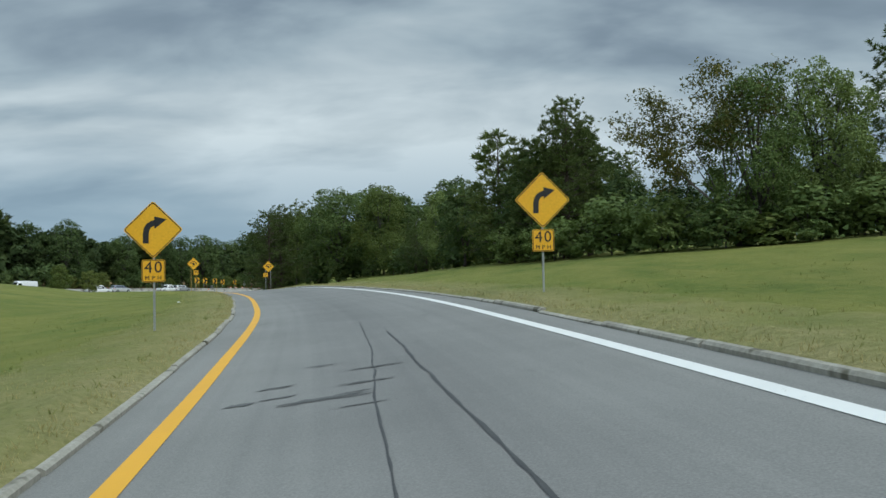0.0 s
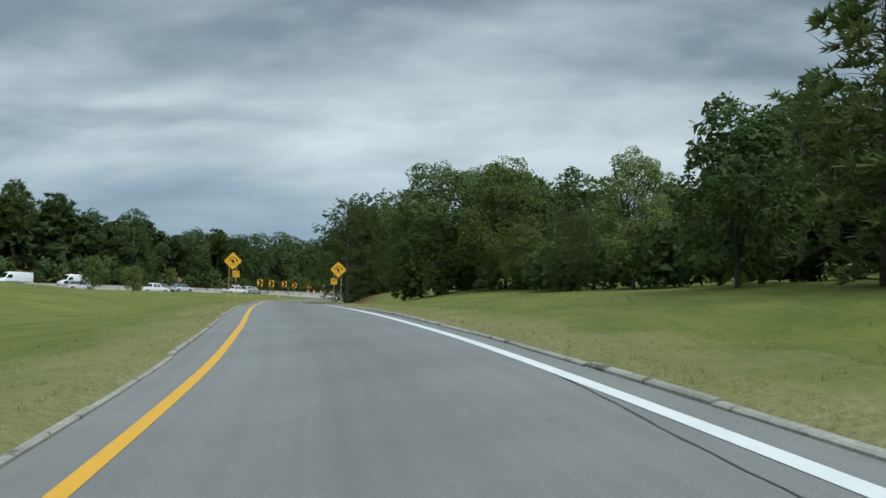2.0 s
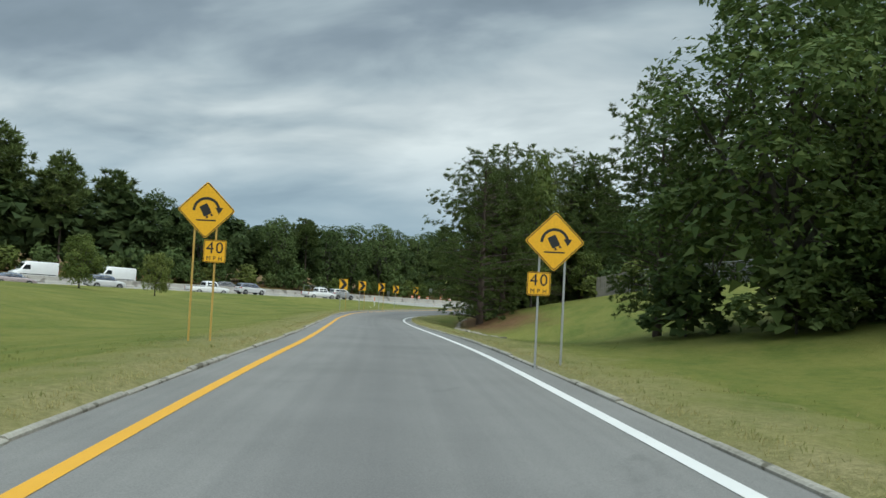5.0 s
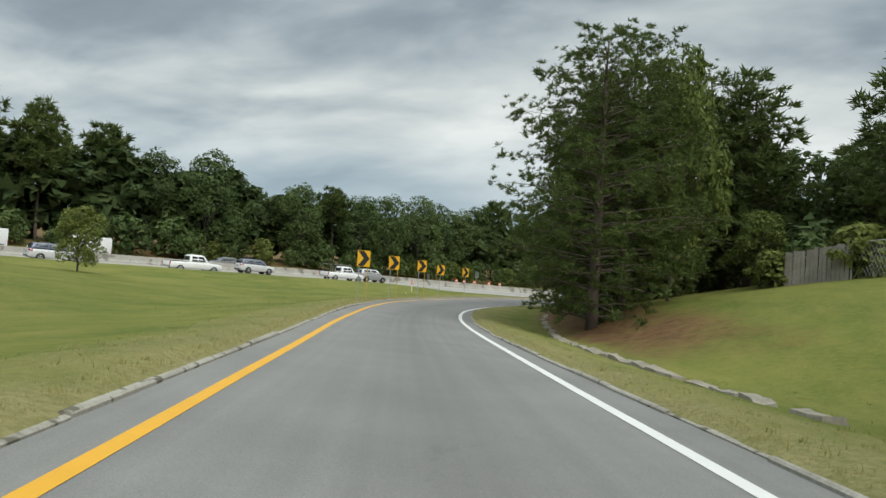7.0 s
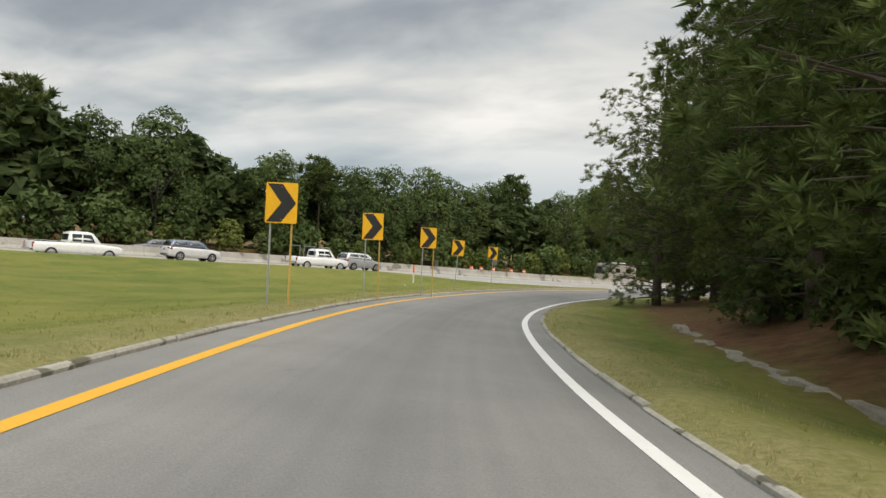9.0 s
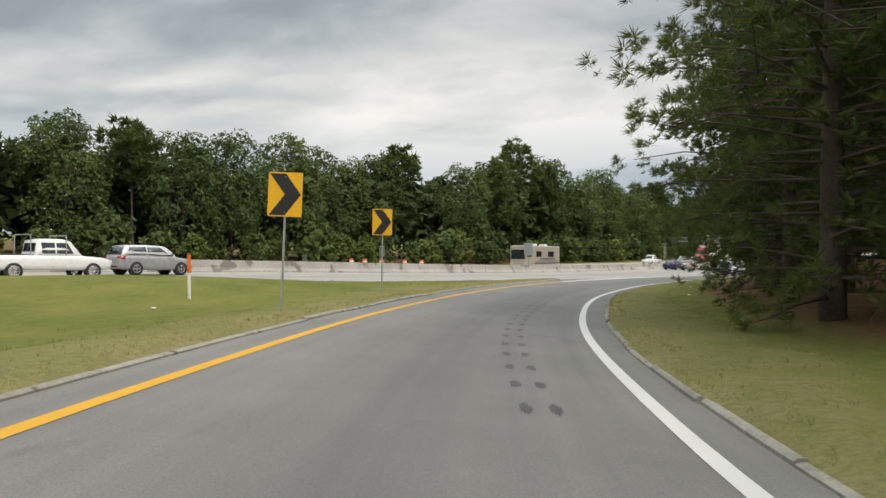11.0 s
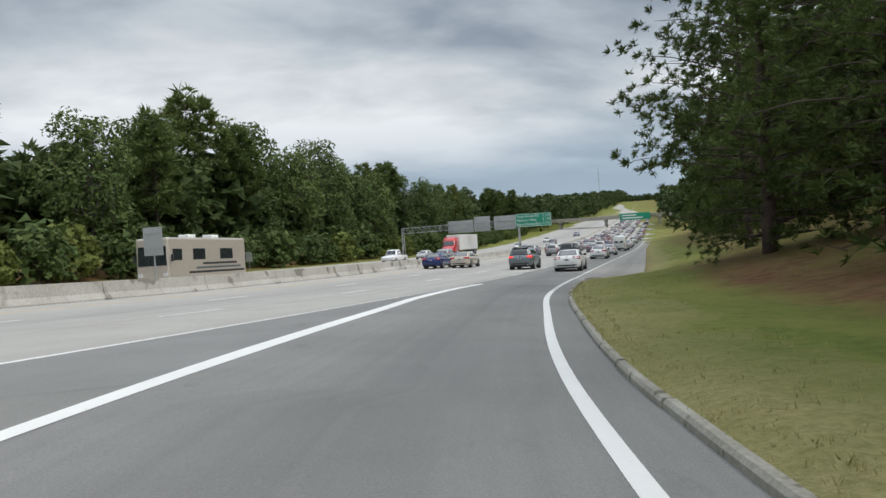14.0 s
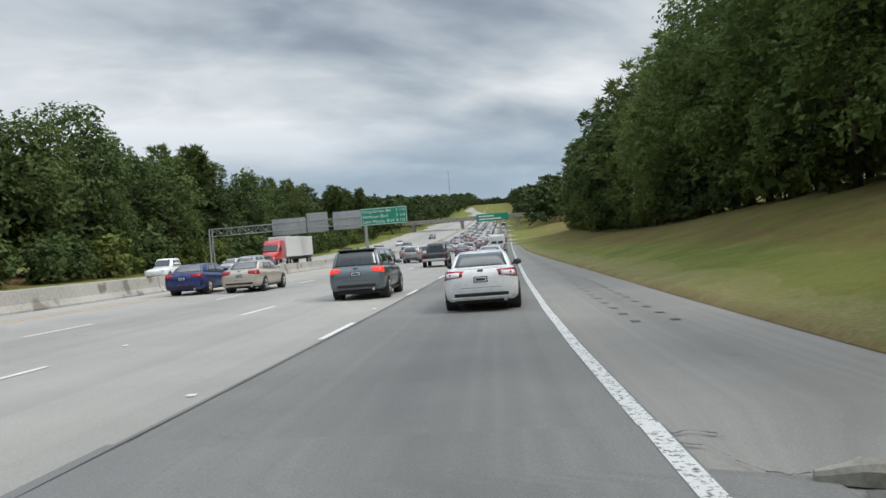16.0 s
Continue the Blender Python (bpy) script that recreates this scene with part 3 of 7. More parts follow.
def build_lines():
    s = np.arange(-40, 206.1, 1.0)
    paint_line("line_yellow", on_ramp(s, yellow_at(s) - 0.09), on_ramp(s, yellow_at(s) + 0.09), YELLOW, "solid yellow painted edge line on asphalt")
    s = np.arange(206, 237.6, 0.5)
    w = np.interp(s, (206, 213, 236, 237.5), (0.09, 0.16, 0.16, 0.10))
    paint_line("line_gore", on_ramp(s, yellow_at(s) - w), on_ramp(s, yellow_at(s) + w), WHITE, "wide solid white gore line")
    s = np.arange(-40, 232.1, 1.0)
    paint_line("line_edge_ramp", on_ramp(s, white_at(s) - 0.09), on_ramp(s, white_at(s) + 0.09), WHITE, "solid white painted edge line")
    s = np.arange(231.5, 242.1, 0.5)
    paint_line("line_edge_worn", on_ramp(s, white_at(s) - 0.09), on_ramp(s, white_at(s) + 0.09), WHITE_WORN, "cracked white edge line on asphalt")
    m = np.concatenate([np.arange(0.95, 40, 1.0), np.arange(40, 1500, 15.0)])
    paint_line("line_edge_motorway", on_hwy(m, edge_line(m) - 0.09, 0.006), on_hwy(m, edge_line(m) + 0.09, 0.006), WHITE_WORN, "cracked white motorway edge line")
    m = np.arange(-300, -4.5, 2.0)
    paint_line("line_motorway_side", on_hwy(m, m * 0 - 0.06), on_hwy(m, m * 0 + 0.08), WHITE, "thin solid white line along the motorway")
    m = np.concatenate([np.arange(-300, 160, 4.0), np.arange(160, 1500, 15.0)])
    paint_line("line_motorway_median", on_hwy(m, m * 0 - 12.55), on_hwy(m, m * 0 - 12.4), YELLOW, "solid yellow line along the median barrier")
    # broken lane lines
    for q, first in ((0.0, 8.6), (-4.1, 3.4), (-8.3, 12.0)):
        v, f = [], []
        for k in range(-28, 60):
            a = first + k * 12.2
            if (q == 0.0 and a < 2) or a > 700:
                continue
            p = on_hwy(np.array([a, a + 3.05, a + 3.05, a]), np.array([q - 0.07, q - 0.07, q + 0.07, q + 0.07]), 0.010)
            f.append(tuple(range(len(v), len(v) + 4)))
            v.extend(p)
        tagged(mesh_object("line_lane", v, [g[::-1] for g in f], WHITE), "broken white lane line", "road marking", kind="structure")


build_lines()


# ---- kerbs and verges ----
def build_verge(name, side):
    """Rough dry grass that runs from the kerb out into the mown slope."""
    s0, s1 = (-38, GORE - 3) if side < 0 else (-38, 238.1)
    s = np.arange(s0, s1, 0.5)
    d = np.array([0.02, 0.15, 0.6, 1.0, 1.6, 2.3, 3.0])
    rng = np.random.default_rng(5 + side)
    k = kerb_left(s) if side < 0 else kerb_right(s)
    p = np.stack([on_ramp(s, k + side * (v + (np.convolve(rng.normal(0, 0.03, len(s) + 2), np.ones(3) / 3, "valid") if 0.1 < v < 0.2 else 0))) for v in d], 1)
    z, dry, soil = ground_height(p[..., 0].ravel(), p[..., 1].ravel())
    z = z.reshape(p.shape[:2]) + np.array([0.05, 0.075, 0.06, 0.05, 0.04, 0.02, -0.06])[None, :] + rng.normal(0, 0.018, p.shape[:2])
    z[:, 0] = z_ramp(s, k) - 0.01
    z[:, 1] = z_ramp(s, k) + 0.055 + rng.normal(0, 0.02, len(s))
    z[-1] -= 0.3
    p[..., 2] = z
    n, c = len(s), len(d)
    f = [(i * c + j, i * c + j + 1, (i + 1) * c + j + 1, (i + 1) * c + j) for i in range(n - 1) for j in range(c - 1)]
    if side > 0:
        f = [q[::-1] for q in f]
    f = [q[::-1] for q in f]
    ob = mesh_object(name, p.reshape(-1, 3), f, GRASS, smooth=True)
    for key, v in (("dry", np.tile(np.interp(d, (0, 1.0, 3.0), (0.85, 0.5, 0.12)), n)), ("soil", soil)):
        at = ob.data.attributes.new(key, "FLOAT", "POINT")
        at.data.foreach_set("value", v.astype(np.float32))
    return tagged(ob, "dry unmown grass verge along the kerb", "verge", kind="structure")


def build_shoulder_verge():
    m = np.concatenate([np.arange(-3.9, 60, 0.3), np.arange(60, 200, 2.0)])
    d = np.array([0.02, 0.3, 0.7, 1.2, 2.0, 3.0])
    p = np.stack([on_hwy(m, shoulder_edge(m) + v) for v in d], 1)
    z, dry, soil = ground_height(p[..., 0].ravel(), p[..., 1].ravel())
    z = z.reshape(p.shape[:2]) + np.array([0.0, 0.05, 0.05, 0.04, 0.02, -0.06])[None, :]
    z[:, 0] = z_hwy(m) - FALL * shoulder_edge(m) + 0.012
    z[0] -= 0.3
    p[..., 2] = z
    n, c = len(m), len(d)
    f = [(i * c + j, i * c + j + 1, (i + 1) * c + j + 1, (i + 1) * c + j) for i in range(n - 1) for j in range(c - 1)]
    ob = mesh_object("verge_shoulder", p.reshape(-1, 3), f, GRASS, smooth=True)
    for key, v in (("dry", np.tile(np.interp(d, (0, 1.2, 3.0), (0.9, 0.6, 0.2)), n)), ("soil", np.tile(np.interp(d, (0, 0.5), (0.5, 0)), n))):
        at = ob.data.attributes.new(key, "FLOAT", "POINT")
        at.data.foreach_set("value", v.astype(np.float32))
    return tagged(ob, "dry grass edge along the hard shoulder", "verge", kind="structure")


build_shoulder_verge()
build_verge("verge_left", -1)
build_verge("verge_right", 1)


def build_kerb(name, side):
    """A low weathered kerb, laid in lengths, each a little out of line."""
    top = thing(name, Matrix.Identity(4), "low weathered concrete kerb, partly overgrown", "kerb", kind="structure")
    rng = random.Random(3 + side)
    s, end = -30.0, (GORE - 2 if side < 0 else 236.3)
    while s < end:
        ln = rng.uniform(2.6, 3.2)
        a = np.linspace(s, min(s + ln, 238.15 if side > 0 else 999) - rng.uniform(0.015, 0.06), 5)
        k = (kerb_left(a) if side < 0 else kerb_right(a)) + side * rng.uniform(-0.03, 0.03)
        tall = side > 0 and s > 188
        w, h = (rng.uniform(0.13, 0.15), rng.uniform(0.09, 0.11)) if tall else (rng.uniform(0.09, 0.13), rng.uniform(0.03, 0.075))
        prof = ((0, -0.05), (0.0, h * 0.6), (0.03, h), (w - 0.03, h + 0.005), (w, h * 0.8), (w, -0.05))
        v = np.concatenate([on_ramp(a, k + side * x, z) for x, z in prof])
        n = len(a)
        f = [(j * n + i, j * n + i + 1, (j + 1) * n + i + 1, (j + 1) * n + i) for j in range(len(prof) - 1) for i in range(n - 1)]
        f += [tuple(j * n for j in range(len(prof))), tuple(j * n + n - 1 for j in range(len(prof)))[::-1]]
        if side < 0:
            f = [q[::-1] for q in f]
        mesh_object("kerb_stone", v, f, KERB, top)
        s += ln
    return top


build_kerb("kerb_left", -1)
RIGHT_KERB = build_kerb("kerb_right", 1)


def kerb_piece(places, width, height, parent, label, seed):
    """A worn length of kerb swept along (m, q) places beside the motorway, rounded off at both ends."""
    rng = random.Random(seed)
    a = np.array(places, float)
    u = np.linspace(0, 1, 13)
    k = np.linspace(0, 1, len(a))
    m, q = smooth_interp(u, k, a[:, 0]), smooth_interp(u, k, a[:, 1])
    dm, dq = np.gradient(m), np.gradient(q)
    ln = np.hypot(dm, dq)
    dm, dq = dm / ln, dq / ln
    v = []
    for i in range(len(u)):
        r = min(1.0, 0.45 + 2.2 * min(u[i], 1 - u[i]))
        for x, z in ((-0.5, -0.06), (-0.5, 0.6), (-0.32, 0.95), (0.0, 1.05), (0.32, 0.95), (0.5, 0.6), (0.5, -0.06)):
            w = x * width * r * rng.uniform(0.92, 1.08)
            v.append(on_hwy(m[i] - dq[i] * w, q[i] + dm[i] * w, z * height * r * rng.uniform(0.9, 1.08) + 0.02))
    f = [(i * 7 + j, i * 7 + j + 1, i * 7 + j + 8, i * 7 + j + 7) for i in range(12) for j in range(6)]
    f += [tuple(range(6, -1, -1)), tuple(range(84, 91))]
    ob = mesh_object("kerb_stone", v, f, KERB, parent)
    ob["label"] = label
    return ob


kerb_piece(((-3.12, 5.66), (-2.92, 5.72), (-2.80, 5.88), (-2.82, 6.15)), 0.15, 0.10, RIGHT_KERB, "rounded kerb end curling into the grass", 4)
DRAIN_KERB = thing("kerb_drain", Matrix.Identity(4), "short broken concrete kerb across a grass drain", "kerb", kind="structure")
kerb_piece(((-0.62, 5.46), (-0.70, 5.8), (-0.78, 6.1), (-0.86, 6.7)), 0.19, 0.14, DRAIN_KERB, "broken pale concrete kerb end", 7)
kerb_piece(((-2.55, 5.62), (-2.5, 5.85), (-2.42, 6.15)), 0.22, 0.03, DRAIN_KERB, "flat broken piece of concrete", 9)
_m = np.arange(-2.95, -0.70, 0.15)
strip("road_drain", on_hwy(_m, 5.58 + 0.05 * np.sin(_m * 5.3) + 0.03 * np.sin(_m * 13), 0.026), on_hwy(_m, shoulder_edge(_m) + 0.25, 0.026), DAMP, "dark damp asphalt in the mouth of a drain", "road", 4)


# ---- trees ----
def blades(rng, base, direction, length, width):
    """Flat three-cornered needle blades: arrays of base points and directions."""
    n = len(base)
    side = np.cross(direction, rng.normal(size=(n, 3)))
    side /= np.linalg.norm(side, axis=1)[:, None] + 1e-9
    tip = base + direction * length[:, None]
    w = side * (width * 0.55)[:, None]
    back = base + direction * (length * 0.08)[:, None]
    return np.stack([back + w, tip, back - w], 1).reshape(-1, 3)


def leaves(rng, base, normal, length, width):
    """Flat three-cornered leaves that face along the normals."""
    along = unit(np.cross(normal, rng.normal(size=base.shape)))
    side = np.cross(normal, along) * (width * 0.5)[:, None]
    droop = normal * (-0.15 * length)[:, None]
    return np.stack([base - along * (length * 0.4)[:, None] + side, base + along * (length * 0.6)[:, None] + droop, base - along * (length * 0.4)[:, None] - side], 1).reshape(-1, 3)


def crown_mesh(name, verts, mat):
    n = len(verts) // 3
    me = bpy.data.meshes.new(name)
    me.vertices.add(len(verts))
    me.vertices.foreach_set("co", np.ascontiguousarray(verts, dtype=np.float32).ravel())
    me.loops.add(3 * n)
    me.loops.foreach_set("vertex_index", np.arange(3 * n))
    me.polygons.add(n)
    me.polygons.foreach_set("loop_start", np.arange(0, 3 * n, 3))
    me.update()
    me.materials.append(mat)
    return me


def unit(v):
    return v / (np.linalg.norm(v, axis=-1, keepdims=True) + 1e-9)


def pine_arrays(seed, h, puffs, blade, bare=0.12, spread=0.27, per=20, slim=0.2, flat=0.7):
    """Limbs (start, end, thickness) and needle blades of a loblolly pine of height h: boughs in tiers, needles in puffs."""
    rng = np.random.default_rng(seed)
    limbs, pts, dirs = [], [], []
    z = h * bare
    while z < h * 0.985:
        u = (z / h - bare) / (1 - bare)
        turn = rng.uniform(0, 6.28)
        boughs = 5 if u < 0.8 else 3
        for k in range(boughs):
            reach = h * spread * (0.5 + 0.7 * min(1, u * 4)) * (1 - u) ** 0.56 * rng.uniform(0.6, 1.15) + 0.3
            ang = turn + k * 6.28 / boughs + rng.normal(0, 0.3)
            rise = 0.02 + 0.5 * u + rng.normal(0, 0.09)
            d = np.array([math.cos(ang), math.sin(ang), rise])
            side = np.array([-d[1], d[0], 0.0])
            p0 = np.array([0, 0, z + rng.normal(0, 0.012 * h)])
            p1 = p0 + d * reach
            p1[2] -= 0.08 * reach * (1 - u)
            bend = p0 + (p1 - p0) * 0.55 + np.array([0, 0, 0.05 * reach]) + side * rng.normal(0, 0.06) * reach
            thick = 0.004 * h * (1 - u) ** 0.8 + 0.012
            limbs += [(p0, bend, thick), (bend, bend + (p1 - bend) * 0.62, thick * 0.45)]
            for t in 0.2 + 0.8 * rng.uniform(0, 1, max(3, int(reach * 4.5))) ** 0.75:
                wide = (1.05 - t) * 0.5 * reach + 0.15
                c = p0 + (p1 - p0) * t + side * rng.normal(0, 0.55) * wide + np.array([0, 0, rng.normal(0.08, 0.055 * reach + 0.08)])
                pts.append(c)
                dirs.append(d)
                if rng.uniform() < 0.05:
                    limbs.append((p0 + (p1 - p0) * t * 0.75, c, 0.010 + 0.0008 * h))
        z += h * 0.042 * rng.uniform(0.7, 1.3) * (1 - 0.35 * u)
    pts, dirs = np.array(pts), unit(np.array(dirs))
    pick = rng.choice(len(pts), puffs, replace=len(pts) < puffs)
    n = puffs * per
    heart = pts[pick] + rng.normal(0, 0.10, (puffs, 3))
    c = np.repeat(heart, per, 0)
    # each tuft is a dome of needles round the tip of its shoot
    shoot = np.repeat(unit(dirs[pick] * np.array([1, 1, 0.6]) + np.array([0, 0, 0.55])), per, 0)
    out = unit(shoot * 0.75 + unit(rng.normal(size=(n, 3))) * np.array([1, 1, flat]))
    size = np.repeat(rng.uniform(0.65, 1.35, puffs), per)
    ln = rng.uniform(0.7, 1.15, n) * blade * size
    base = c + out * (ln * rng.uniform(0.0, 0.35, n))[:, None]
    return limbs, blades(rng, base, out, ln, ln * slim * rng.uniform(0.7, 1.3, n))


def broad_arrays(seed, h, count, size, width=0.62, low=0.1, lobes=16, ragged=0.12):
    """Limbs and leaves of a broad-leaved tree of height h: lobes of foliage on the limbs, each of smaller clumps with leaves on their outer side."""
    rng = np.random.default_rng(seed)
    limbs, balls = [], []
    fork = h * rng.uniform(0.16, 0.28)
    main = []
    for i in range(7):
        a = i * 0.9 + rng.uniform(0, 0.7)
        top = np.array([math.cos(a), math.sin(a), 0]) * h * width * 0.42 * rng.uniform(0.3, 0.9) + np.array([0, 0, h * rng.uniform(0.6, 0.86)])
        b = np.array([0, 0, fork * rng.uniform(0.7, 1.2)])
        limbs.append((b, top, h * 0.011))
        main.append((b, top))
    for i in range(lobes):
        u = (i + rng.uniform(0.1, 0.9)) / lobes
        a = i * 2.4 + rng.uniform(-0.5, 0.5)
        full = (math.sin(math.pi * (0.16 + 0.76 * u))) ** 0.7
        r = h * rng.uniform(0.105, 0.165) * (0.75 + 0.4 * full)
        out = max(0.0, h * width * 0.5 * full - r * 0.7) * rng.uniform(0.6, 1.12)
        c = np.array([math.cos(a) * out, math.sin(a) * out, h * low + r * 0.7 + (h * (1 - low) - r * 1.5) * u])
        b, t = main[i % 7]
        limbs.append((b + (t - b) * rng.uniform(0.3, 0.8), c, h * 0.006))
        balls.append((c, r * 0.8, 1.0))
        for k in range(9):
            v = rng.normal(size=3) + np.array([c[0], c[1], 0.25 * h]) / (0.35 * h)
            v /= np.linalg.norm(v)
            d = c + v * r * rng.uniform(0.55, 1.0) * np.array([1, 1, 0.85])
            balls.append((d, r * rng.uniform(0.28, 0.48), 1.25))
            if k < 2:
                limbs.append((c, d, h * 0.0028))
    for i in range(5):
        u = 0.2 + 0.14 * i
        balls.append((np.array([rng.normal(0, 0.03 * h), rng.normal(0, 0.03 * h), h * (low + (1 - low) * u)]), h * width * 0.26, 0.35))
    cs, rs, wt = (np.array([b[k] for b in balls]) for k in range(3))
    share = rs**2 * wt
    ci = rng.choice(len(balls), count, p=share / share.sum())
    d = unit(rng.normal(size=(count, 3)))
    axis = cs[ci] * np.array([1, 1, 0]) / (h * width * 0.5) + np.array([0, 0, 0.35])
    d = np.where(((d * axis).sum(1) < -0.12)[:, None], -d, d)
    p = cs[ci] + d * (rs[ci] * (1 + ragged * rng.normal(size=count)))[:, None] * np.array([1.05, 1.05, 0.85])
    normal = unit(d * 0.75 + np.array([0, 0, 0.45]) + rng.normal(size=(count, 3)) * 0.42)
    ln = rng.uniform(0.6, 1.35, count) * size * np.where(wt[ci] < 0.5, 1.9, 1.0)
    return limbs, leaves(rng, p, normal, ln, ln * rng.uniform(0.6, 0.95, count))


def leaning_arrays(seed, size):
    """A thin-leaved tree whose long bare limbs lean out to one side, with leaves in flat sprays at their ends."""
    rng = np.random.default_rng(seed)
    limbs, spots = [], []
    for tip, thick in (((-5.0, 0.4, 5.6), 0.11), ((-4.3, -0.5, 4.6), 0.08), ((-3.0, 0.8, 6.8), 0.08), ((-1.4, -0.6, 7.6), 0.08), ((-0.2, 0.5, 7.9), 0.07), ((1.6, 0.2, 7.4), 0.07), ((-3.7, 0.1, 6.3), 0.06)):
        a, b = np.array((-0.5, 0.0, 1.6)), np.array(tip)
        mid = (a + b) / 2 + np.array([0.35, 0.0, -0.35])
        last = a
        for k in range(1, 9):
            f = k / 8
            p = (1 - f) ** 2 * a + 2 * f * (1 - f) * mid + f * f * b
            limbs.append((last, p, thick * (1.05 - 0.85 * f)))
            if k > 3:
                for _ in range(3):
                    e = p + rng.normal(size=3) * np.array([0.55, 0.5, 0.25]) + np.array([-0.12, 0, 0.22])
                    limbs.append((p, e, 0.016))
                    if k > 4 or rng.uniform() < 0.4:
                        spots.append(e)
            last = p
    spots = np.array(spots)
    n = len(spots) * 90
    c = np.repeat(spots, 90, 0)
    p = c + rng.normal(size=(n, 3)) * np.array([0.36, 0.36, 0.17])
    ln = rng.uniform(0.6, 1.3, n) * size
    return limbs, leaves(rng, p, unit(rng.normal(size=(n, 3)) * 0.6 + np.array([0, 0, 0.6])), ln, ln * 0.7)


def tree_proto(name, limbs, verts, h, bark, leaf, label, girth=0.016, bend=0.02, seed=0):
    """A tree as a thing with a trunk (limbs joined on) and a crown."""
    top = thing(name, pose(0, 0, -400), label, "tree")
    rng = random.Random(seed)
    bm = bmesh.new()
    px, py, n = 0.0, 0.0, 7
    last = Vector((0, 0, -0.6))
    hh = h * (0.96 if leaf is LEAF_PINE else 0.72)
    for i in range(1, n + 1):
        f = i / n
        px, py = px + rng.uniform(-bend, bend) * h * 0.12, py + rng.uniform(-bend, bend) * h * 0.12
        cur = Vector((px, py, hh * f))
        tube(bm, last, cur, h * girth * (1.06 - (i - 1) / n) + 0.015, h * girth * (1.06 - f) + 0.012, 8, i in (1, n))
        last = cur
    for a, b, r in limbs:
        tube(bm, a, b, r, r * 0.4, 3, False)
    part("trunk", bm, bark, top, smooth=True)
    crown = new("crown", crown_mesh("crown", verts, leaf))
    crown.parent = top
    return top


PINES, BROADS = [], []
for _i, (_h, _bare, _spread) in enumerate(((15, 0.10, 0.27), (15, 0.30, 0.20), (15, 0.05, 0.30), (15, 0.42, 0.17))):
    _l, _v = pine_arrays(40 + _i, _h, 400, 0.62, _bare, _spread, 15, 0.26)
    PINES.append(tree_proto("pine_tree", _l, _v, _h, BARK, LEAF_PINE, "tall dark green pine with a rough brown trunk", seed=_i))
for _i, (_w, _low, _mat) in enumerate(((0.78, 0.0, LEAF_OAK), (0.66, 0.0, LEAF_OAK), (0.70, 0.02, LEAF_LIGHT), (0.8, 0.03, LEAF_RUST))):
    _l, _v = broad_arrays(60 + _i, 12, 5400, 0.36, _w, _low, 15)
    BROADS.append(tree_proto("broadleaf_tree", _l, _v, 12, BARK_GREY, _mat, ("dark green broad-leaved tree with a full crown", "dark green broad-leaved tree with a full crown", "light green broad-leaved tree", "broad-leaved tree with rusty turning leaves")[_i], 0.014, seed=_i))
NEAR_PINES = []
for _i, (_bare, _spread) in enumerate(((0.14, 0.27), (0.05, 0.33), (0.3, 0.23))):
    _l, _v = pine_arrays(140 + _i, 15, 1150, 0.27, _bare, _spread, 19, 0.25)
    NEAR_PINES.append(tree_proto("pine_tree", _l, _v, 15, BARK, LEAF_PINE, "tall dark green pine with drooping boughs and rough trunk", seed=20 + _i))
CLOSE_PINES = []
for _i, (_bare, _spread, _puffs, _per, _blade, _slim) in enumerate(((0.05, 0.33, 2700, 24, 0.21, 0.20), (0.12, 0.28, 2600, 24, 0.20, 0.20), (0.05, 0.33, 2900, 38, 0.19, 0.100))):
    _l, _v = pine_arrays(170 + _i % 2 + _i // 2 * 5, 15, _puffs, _blade, _bare, _spread, _per, _slim, 0.8)
    CLOSE_PINES.append(tree_proto("pine_tree", _l, _v, 15, BARK, LEAF_PINE, "full green pine with long low boughs of needles", seed=50 + _i))
HERO_BROADS = []
for _i, (_w, _low, _mat) in enumerate(((0.74, 0.0, LEAF_BRIGHT), (0.62, 0.0, LEAF_BRIGHT), (0.60, 0.02, LEAF_LIGHT))):
    _l, _v = broad_arrays(180 + _i, 12, 19000, 0.185, _w, _low, 18)
    HERO_BROADS.append(tree_proto("broadleaf_tree", _l, _v, 12, BARK_GREY, _mat, ("broad dark green tree leafy to the ground", "tall dark green tree leafy to the ground", "lighter green tree with a loose crown")[_i], 0.013, seed=60 + _i))
EDGE_PINES, EDGE_BROADS = [], []
for _i, (_bare, _spread) in enumerate(((0.40, 0.20), (0.52, 0.20), (0.62, 0.21))):
    _l, _v = pine_arrays(150 + _i, 18, 330, 0.80, _bare, _spread, 18, 0.26)
    EDGE_PINES.append(tree_proto("pine_tree", _l, _v, 18, BARK, LEAF_PINE, "tall pine with a bare lower trunk at the wood's edge", 0.011, seed=30 + _i))
for _i, (_w, _mat) in enumerate(((0.66, LEAF_OAK), (0.58, LEAF_OAK), (0.64, LEAF_RUST), (0.62, LEAF_OAK), (0.64, LEAF_BRIGHT))):
    _l, _v = broad_arrays(160 + _i, 18, 7200, 0.42, _w, 0.02, 19)
    EDGE_BROADS.append(tree_proto("broadleaf_tree", _l, _v, 18, BARK_GREY, _mat, ("full dark green tree at the wood's edge", "full dark green tree at the wood's edge", "rust-tinged tree at the wood's edge", "rounded dark green tree at the wood's edge", "full mid-green tree on the motorway bank")[_i], 0.011, seed=35 + _i))
_l, _v = leaning_arrays(71, 0.15)
SPARSE = tree_proto("leaning_tree", _l, _v, 2.6, BARK_GREY, LEAF_TURNING, "thin-leaved tree with long limbs leaning out to one side", 0.05, 0.05, seed=3)
_l, _v = broad_arrays(77, 2.4, 1500, 0.19, 1.35, 0.0, 12, 0.2)
